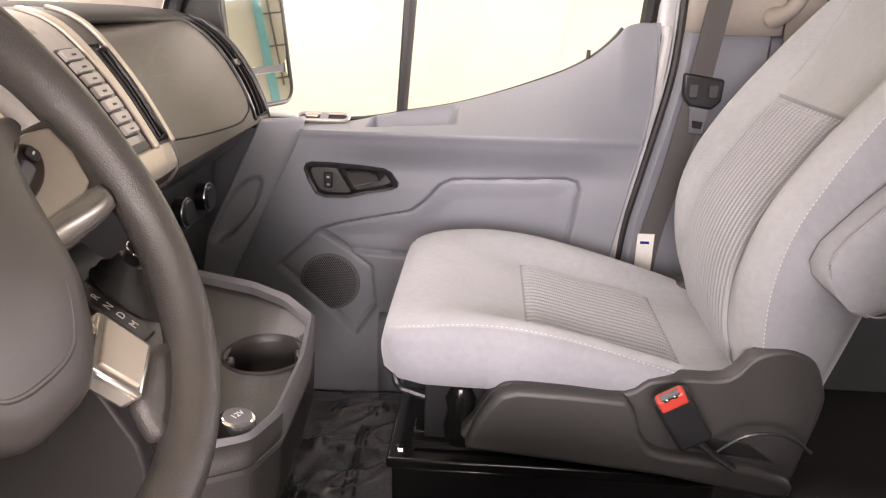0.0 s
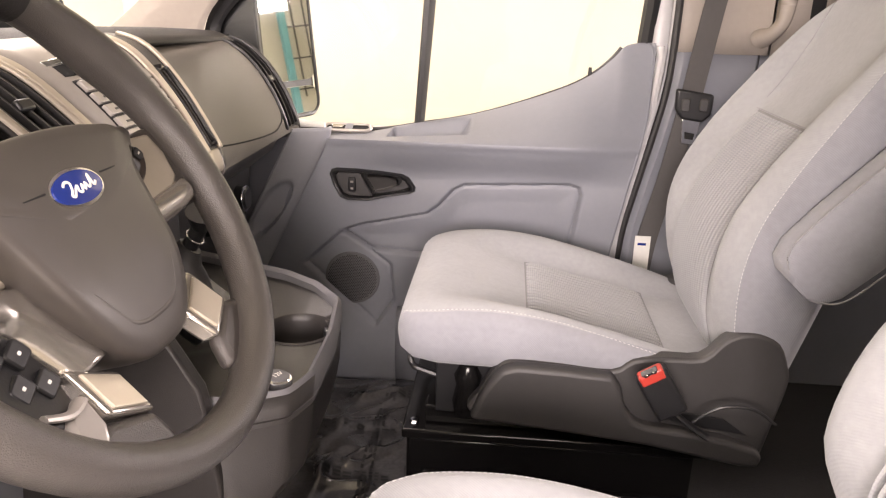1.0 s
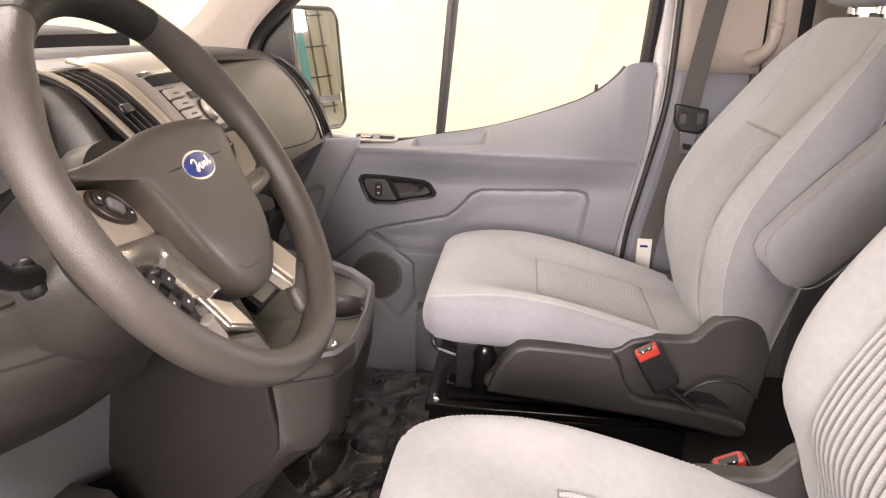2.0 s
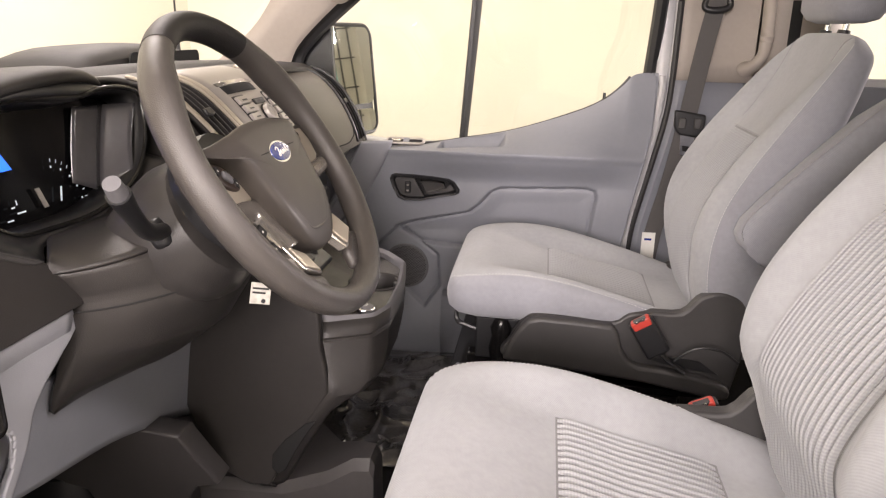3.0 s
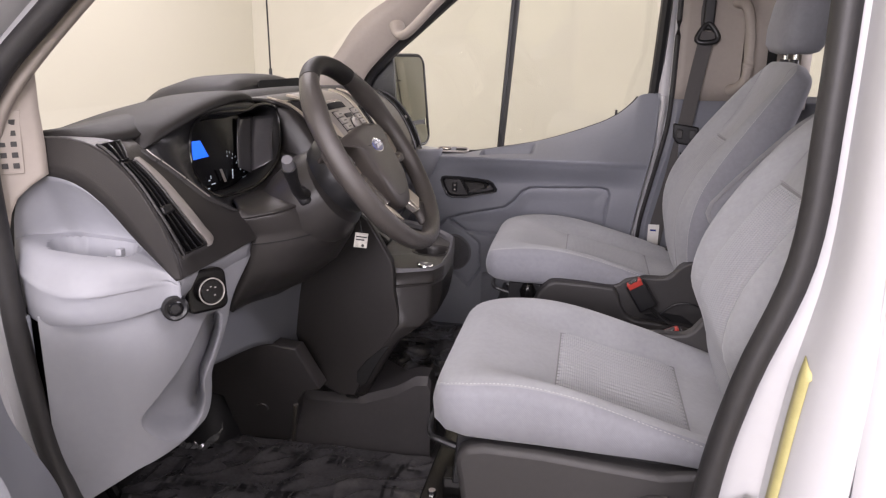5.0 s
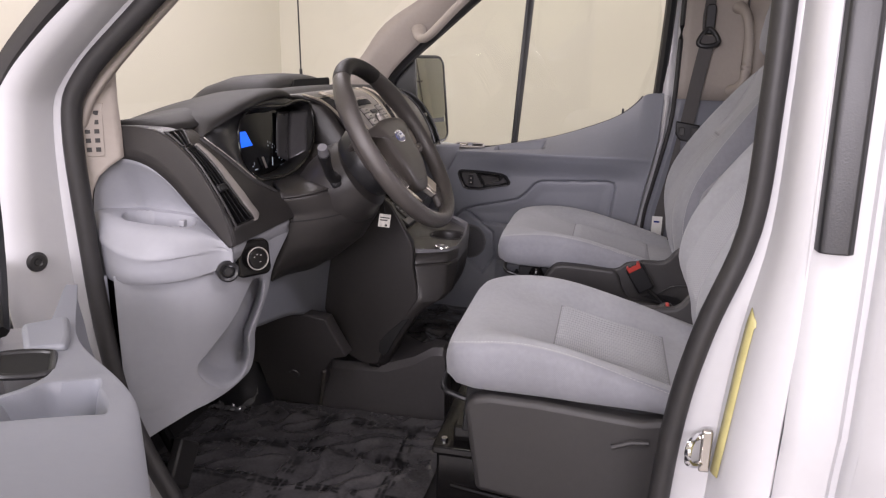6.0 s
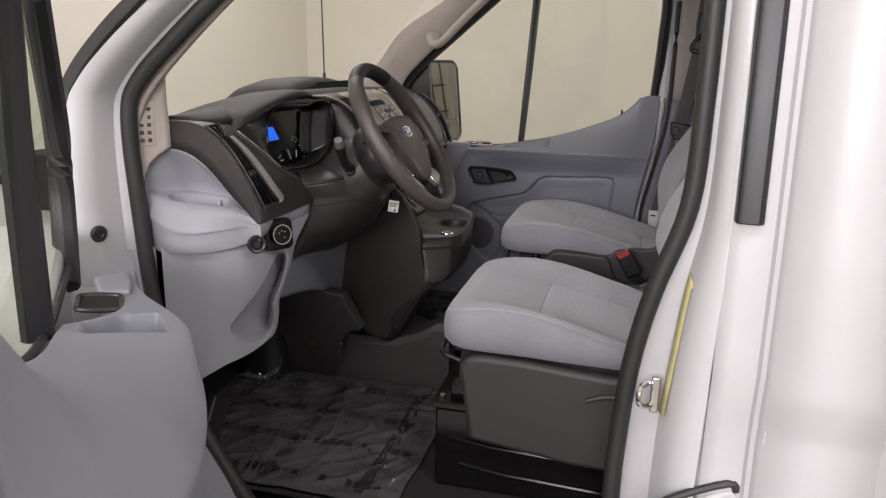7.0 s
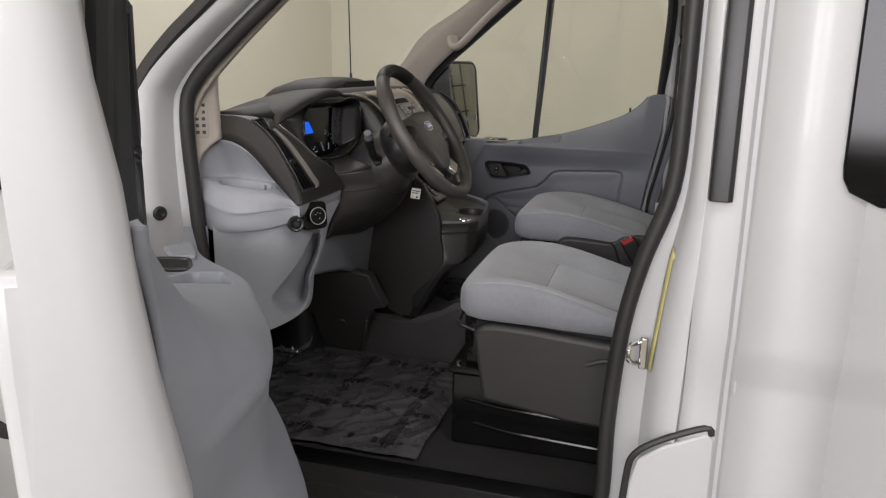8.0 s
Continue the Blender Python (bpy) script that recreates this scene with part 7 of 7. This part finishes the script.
    flow = [(p.x, p.z) for p in spline([(x, 0, z) for x, z in inn], 3, True)]
    it = part("inner_trim", prism([(x, inner_y - inner * 0.022, z) for x, z in flow], (0, -inner * 0.032, 0)), TRIM_DARK, t, "charcoal inner side trim with a well for the buckle", bevel=0.012, segs=3)
    face = inn[:7] + [(0.352, 0.606), (0.362, 0.572), (0.378, 0.549), (0.40, 0.541), (0.46, 0.536), (0.53, 0.525), (0.570, 0.512), (0.588, 0.50), (0.583, 0.479)] + inn[18:]
    part("trim_face", prism([(x, inner_y, z) for x, z in face], (0, -inner * 0.030, 0)), TRIM_DARK, it, "raised front of the side trim", bevel=0.009, segs=4)
    part("well_mat", prism([(x, inner_y - inner * 0.0205, z) for x, z in [(0.42, 0.552), (0.46, 0.562), (0.52, 0.556), (0.562, 0.528), (0.53, 0.533), (0.45, 0.543)]], (0, inner * 0.003, 0)), BLACK, it, bevel=0.001)
    part("pedestal", box(0.0, 0.50, y0 - 0.205, y0 + 0.205, 0.252, 0.452), GLOSS, t, "black painted steel pedestal", bevel=0.006)
    part("pedestal_ledge", box(-0.008, 0.56, y0 - 0.212, y0 + 0.212, 0.452, 0.470), GLOSS, t, bevel=0.004)
    for s in (-1, 1):
        for rz, x0 in ((0.305, 0.06), (0.37, 0.03)):
            part("pressed_ridge", tube([(x0, y0 + s * 0.204, rz + 0.012), (x0 + 0.10, y0 + s * 0.206, rz), (0.47, y0 + s * 0.206, rz - 0.012), (0.49, y0 + s * 0.203, rz - 0.012)], 0.006, 8), GLOSS, t)
    for s in (-1, 1):
        part("rail", box(0.03, 0.54, y0 + s * 0.165 - 0.02, y0 + s * 0.165 + 0.02, 0.470, 0.505), GLOSS, t, bevel=0.004)
        part("bolt", lathe([(0, 0.006), (0.007, 0.006), (0.008, 0.0)], Matrix.Translation((0.012, y0 + s * 0.185, 0.470)), 6), CHROME, t)
        part("seat_frame", box(0.05, 0.50, y0 + s * 0.19 - 0.012, y0 + s * 0.19 + 0.012, 0.505, 0.60), BLACK, t, bevel=0.003)
    part("slide_bar", tube(spline([(0.09, y0 - 0.17, 0.55), (0.03, y0 - 0.17, 0.565), (0.0, y0 - 0.15, 0.575), (-0.005, y0, 0.578), (0.0, y0 + 0.15, 0.575), (0.03, y0 + 0.17, 0.565), (0.09, y0 + 0.17, 0.55)], 5), 0.006, 8), BLACK, t, "bent black slide bar")
    part("spring_cover", lathe([(0.0, -0.06), (0.022, -0.055), (0.026, -0.03), (0.020, 0.0), (0.024, 0.02), (0.014, 0.04), (0, 0.045)], Matrix.Translation((0.105, y0 + inner * 0.20, 0.56))), GLOSS, t, "glossy black lever boot")
    return t


driver = seat("driver_seat", "pale grey cloth driver's seat on a black pedestal", -0.44, 1)
mate = seat("passenger_seat", "pale grey cloth passenger seat with a folded armrest", 0.44, -1)


def settle(ob):
    """The driver's seat is set back a little and its back more upright."""
    for part_ in ob.children_recursive:
        if part_.type != "MESH":
            continue
        for v in part_.data.vertices:
            x, z = v.co.x, v.co.z
            lift = smooth(0.70, 0.80, z)
            v.co.x += 0.030 * (1 - smooth(-0.02, 0.40, x)) * smooth(0.592, 0.615, z) * (1 - lift) - 0.022 * lift * smooth(1.20, 1.05, z)


settle(driver)


def armrest(owner, y, inner):
    """Folded up beside the backrest."""
    M = Matrix.Translation((0.568, y, 0.872)) @ Matrix.Rotation(radians(42), 4, "Y")
    rings = []
    for z, wx in ((-0.045, 0.028), (-0.035, 0.048), (-0.01, 0.060), (0.05, 0.064), (0.15, 0.064), (0.26, 0.062), (0.32, 0.05), (0.335, 0.03)):
        rings.append([M @ Vector((0.055 + wx * math.copysign(abs(math.cos(a)) ** 0.6, math.cos(a)), 0.034 * math.copysign(abs(math.sin(a)) ** 0.6, math.sin(a)), z)) for a in [2 * math.pi * k / 28 for k in range(28)]])
    ar = part("armrest", loft(rings), CLOTH_SIDE, owner, "folded grey cloth armrest", angle=70)
    edge = [M @ Vector((0.055 + wx * sx, -0.029, z)) for z, wx, sx in ((0.30, 0.056, -1), (0.15, 0.0635, -1), (0.05, 0.0635, -1), (-0.01, 0.058, -1), (-0.034, 0.040, -0.9), (-0.042, 0.02, 0.0), (-0.034, 0.040, 0.9), (-0.01, 0.058, 1), (0.05, 0.0635, 1), (0.15, 0.0635, 1), (0.30, 0.056, 1))]
    part("piping", tube(spline(edge, 5), 0.0013, 6), CLOTH_SEAM, ar)
    return ar


armrest(mate, 0.17, -1)


# ---- belts ----
def buckle(y, x, z, tilt, label):
    b = thing("belt_buckle", label, "belt buckle", "belt buckles")
    M = Matrix.Translation((x, y, z)) @ Matrix.Rotation(radians(tilt), 4, "Y") @ Matrix.Scale(0.95, 4)
    part("housing", box(-0.026, 0.026, -0.014, 0.014, -0.075, 0.012, M), BLACK, b, "black housing", bevel=0.006, segs=3)
    part("button", box(-0.021, 0.021, -0.0155, 0.008, -0.004, 0.0165, M), RED, b, "red release button", bevel=0.004, segs=3)
    part("shield", prism([M @ Vector((x, -0.0165, z)) for x, z in ((-0.014, 0.0175), (-0.009, 0.0115), (0.0, 0.0135), (0.009, 0.0115), (0.014, 0.0175))], M.to_3x3() @ Vector((0, 0.012, 0.0025))), BLACK, b, "black latch mouth", bevel=0.001)
    for sx in (-0.006, 0.006):
        part("latch", box(sx - 0.002, sx + 0.002, -0.0185, -0.012, 0.0150, 0.0175, M), CHROME, b, bevel=0.0008)
    part("slot", box(-0.016, 0.016, 0.0092, 0.0125, 0.008, 0.0135, M), VOID, b)
    part("stem", tube([M @ Vector((0, 0, -0.07)), M @ Vector((0.012, 0, -0.105)), M @ Vector((0.03, -0.01, -0.135))], 0.009, 8, flat=0.5), BLACK, b, "black stem")
    part("cable", tube(spline([M @ Vector((0.02, 0.0, -0.105)), M @ Vector((0.07, -0.004, -0.098)), M @ Vector((0.115, -0.004, -0.125)), M @ Vector((0.135, 0, -0.17))], 5), 0.0026, 6), BLACK, b)
    return b


buckle(0.148, 0.392, 0.645, -32, "black belt buckle with a red button, beside the passenger seat")
buckle(-0.165, 0.452, 0.632, -26, "black belt buckle with a red button, beside the driver's seat")


def webbing(points, width, across, thick=0.0016):
    a = Vector(across).normalized()
    rings = []
    pts = spline(points, 6)
    for i, p in enumerate(pts):
        d = (pts[min(i + 1, len(pts) - 1)] - pts[max(i - 1, 0)]).normalized()
        n = d.cross(a).normalized()
        rings.append([p - a * width / 2 - n * thick, p + a * width / 2 - n * thick, p + a * width / 2 + n * thick, p - a * width / 2 + n * thick])
    return loft(rings)


belt = thing("seat_belt", "dark grey seat belt hanging on the door pillar", "seat belt")
part("webbing", webbing([(0.605, 0.845, 1.305), (0.585, 0.845, 1.18), (0.560, 0.838, 1.0), (0.548, 0.835, 0.92), (0.528, 0.835, 0.80), (0.50, 0.84, 0.66), (0.49, 0.845, 0.55)], 0.047, (0.98, 0.05, -0.16)), BELT, belt, "dark grey webbing")
part("upper_webbing", webbing([(0.605, 0.86, 1.32), (0.600, 0.868, 1.36), (0.598, 0.872, 1.62)], 0.040, (1, 0.05, 0)), BELT, belt)
part("guide_ring", tube(spline([(0.572, 0.848, 1.285), (0.580, 0.845, 1.272), (0.605, 0.843, 1.270), (0.630, 0.845, 1.276), (0.636, 0.848, 1.290), (0.622, 0.852, 1.315), (0.604, 0.856, 1.33), (0.588, 0.852, 1.315)], 4, True), 0.009, 10, True, up=(0, 1, 0)), BLACK, belt, "black guide ring")
part("guide_cover", prism([(x, 0.868, z) for x, z in rounded(0.588, 0.622, 1.31, 1.41, 0.012)], (0, -0.018, 0)), BLACK, belt, bevel=0.005)
tg = part("tongue", prism([(x, 0.828, z) for x, z in [(0.520, 1.012), (0.604, 1.000), (0.602, 0.955), (0.584, 0.938), (0.538, 0.944), (0.522, 0.965)]], (0, -0.016, 0)), BLACK, belt, "black belt tongue", bevel=0.006, segs=3)
for tx0 in (0.532, 0.572):
    part("tongue_pad", prism([(x, 0.811, z) for x, z in rounded(tx0, tx0 + 0.020, 0.962, 0.992, 0.006)], (0, -0.006, 0)), TRIM_DARK, tg, bevel=0.003)
part("tongue_plate", prism([(x, 0.824, z) for x, z in [(0.540, 0.955), (0.582, 0.948), (0.576, 0.885), (0.546, 0.889)]], (0, -0.003, 0)), CHROME, tg, "bright steel plate", bevel=0.001)
part("tongue_hole", prism([(x, 0.8205, z) for x, z in [(0.550, 0.915), (0.572, 0.912), (0.570, 0.898), (0.552, 0.900)]], (0, -0.001, 0)), VOID, tg)
card = thing("paper_label", "white paper label at the pillar foot", "label")
part("card", box(0.470, 0.507, 0.834, 0.836, 0.575, 0.66), PAPER, card)
part("print_bar", box(0.477, 0.497, 0.8325, 0.834, 0.637, 0.643), BLUE, card)

# ---- outside: aerial on the wing ----
aer = thing("aerial", "thin black coiled aerial on the wing", "aerial")
part("base", cyl((-0.925, 0.88, 1.02), (-0.927, 0.88, 1.16), 0.009, 0.006, 10), BLACK, aer)
part("mast", tube(spline([(-0.927, 0.88, 1.16), (-0.930, 0.88, 1.35), (-0.938, 0.88, 1.8)], 8), 0.003, 6), BLACK, aer)
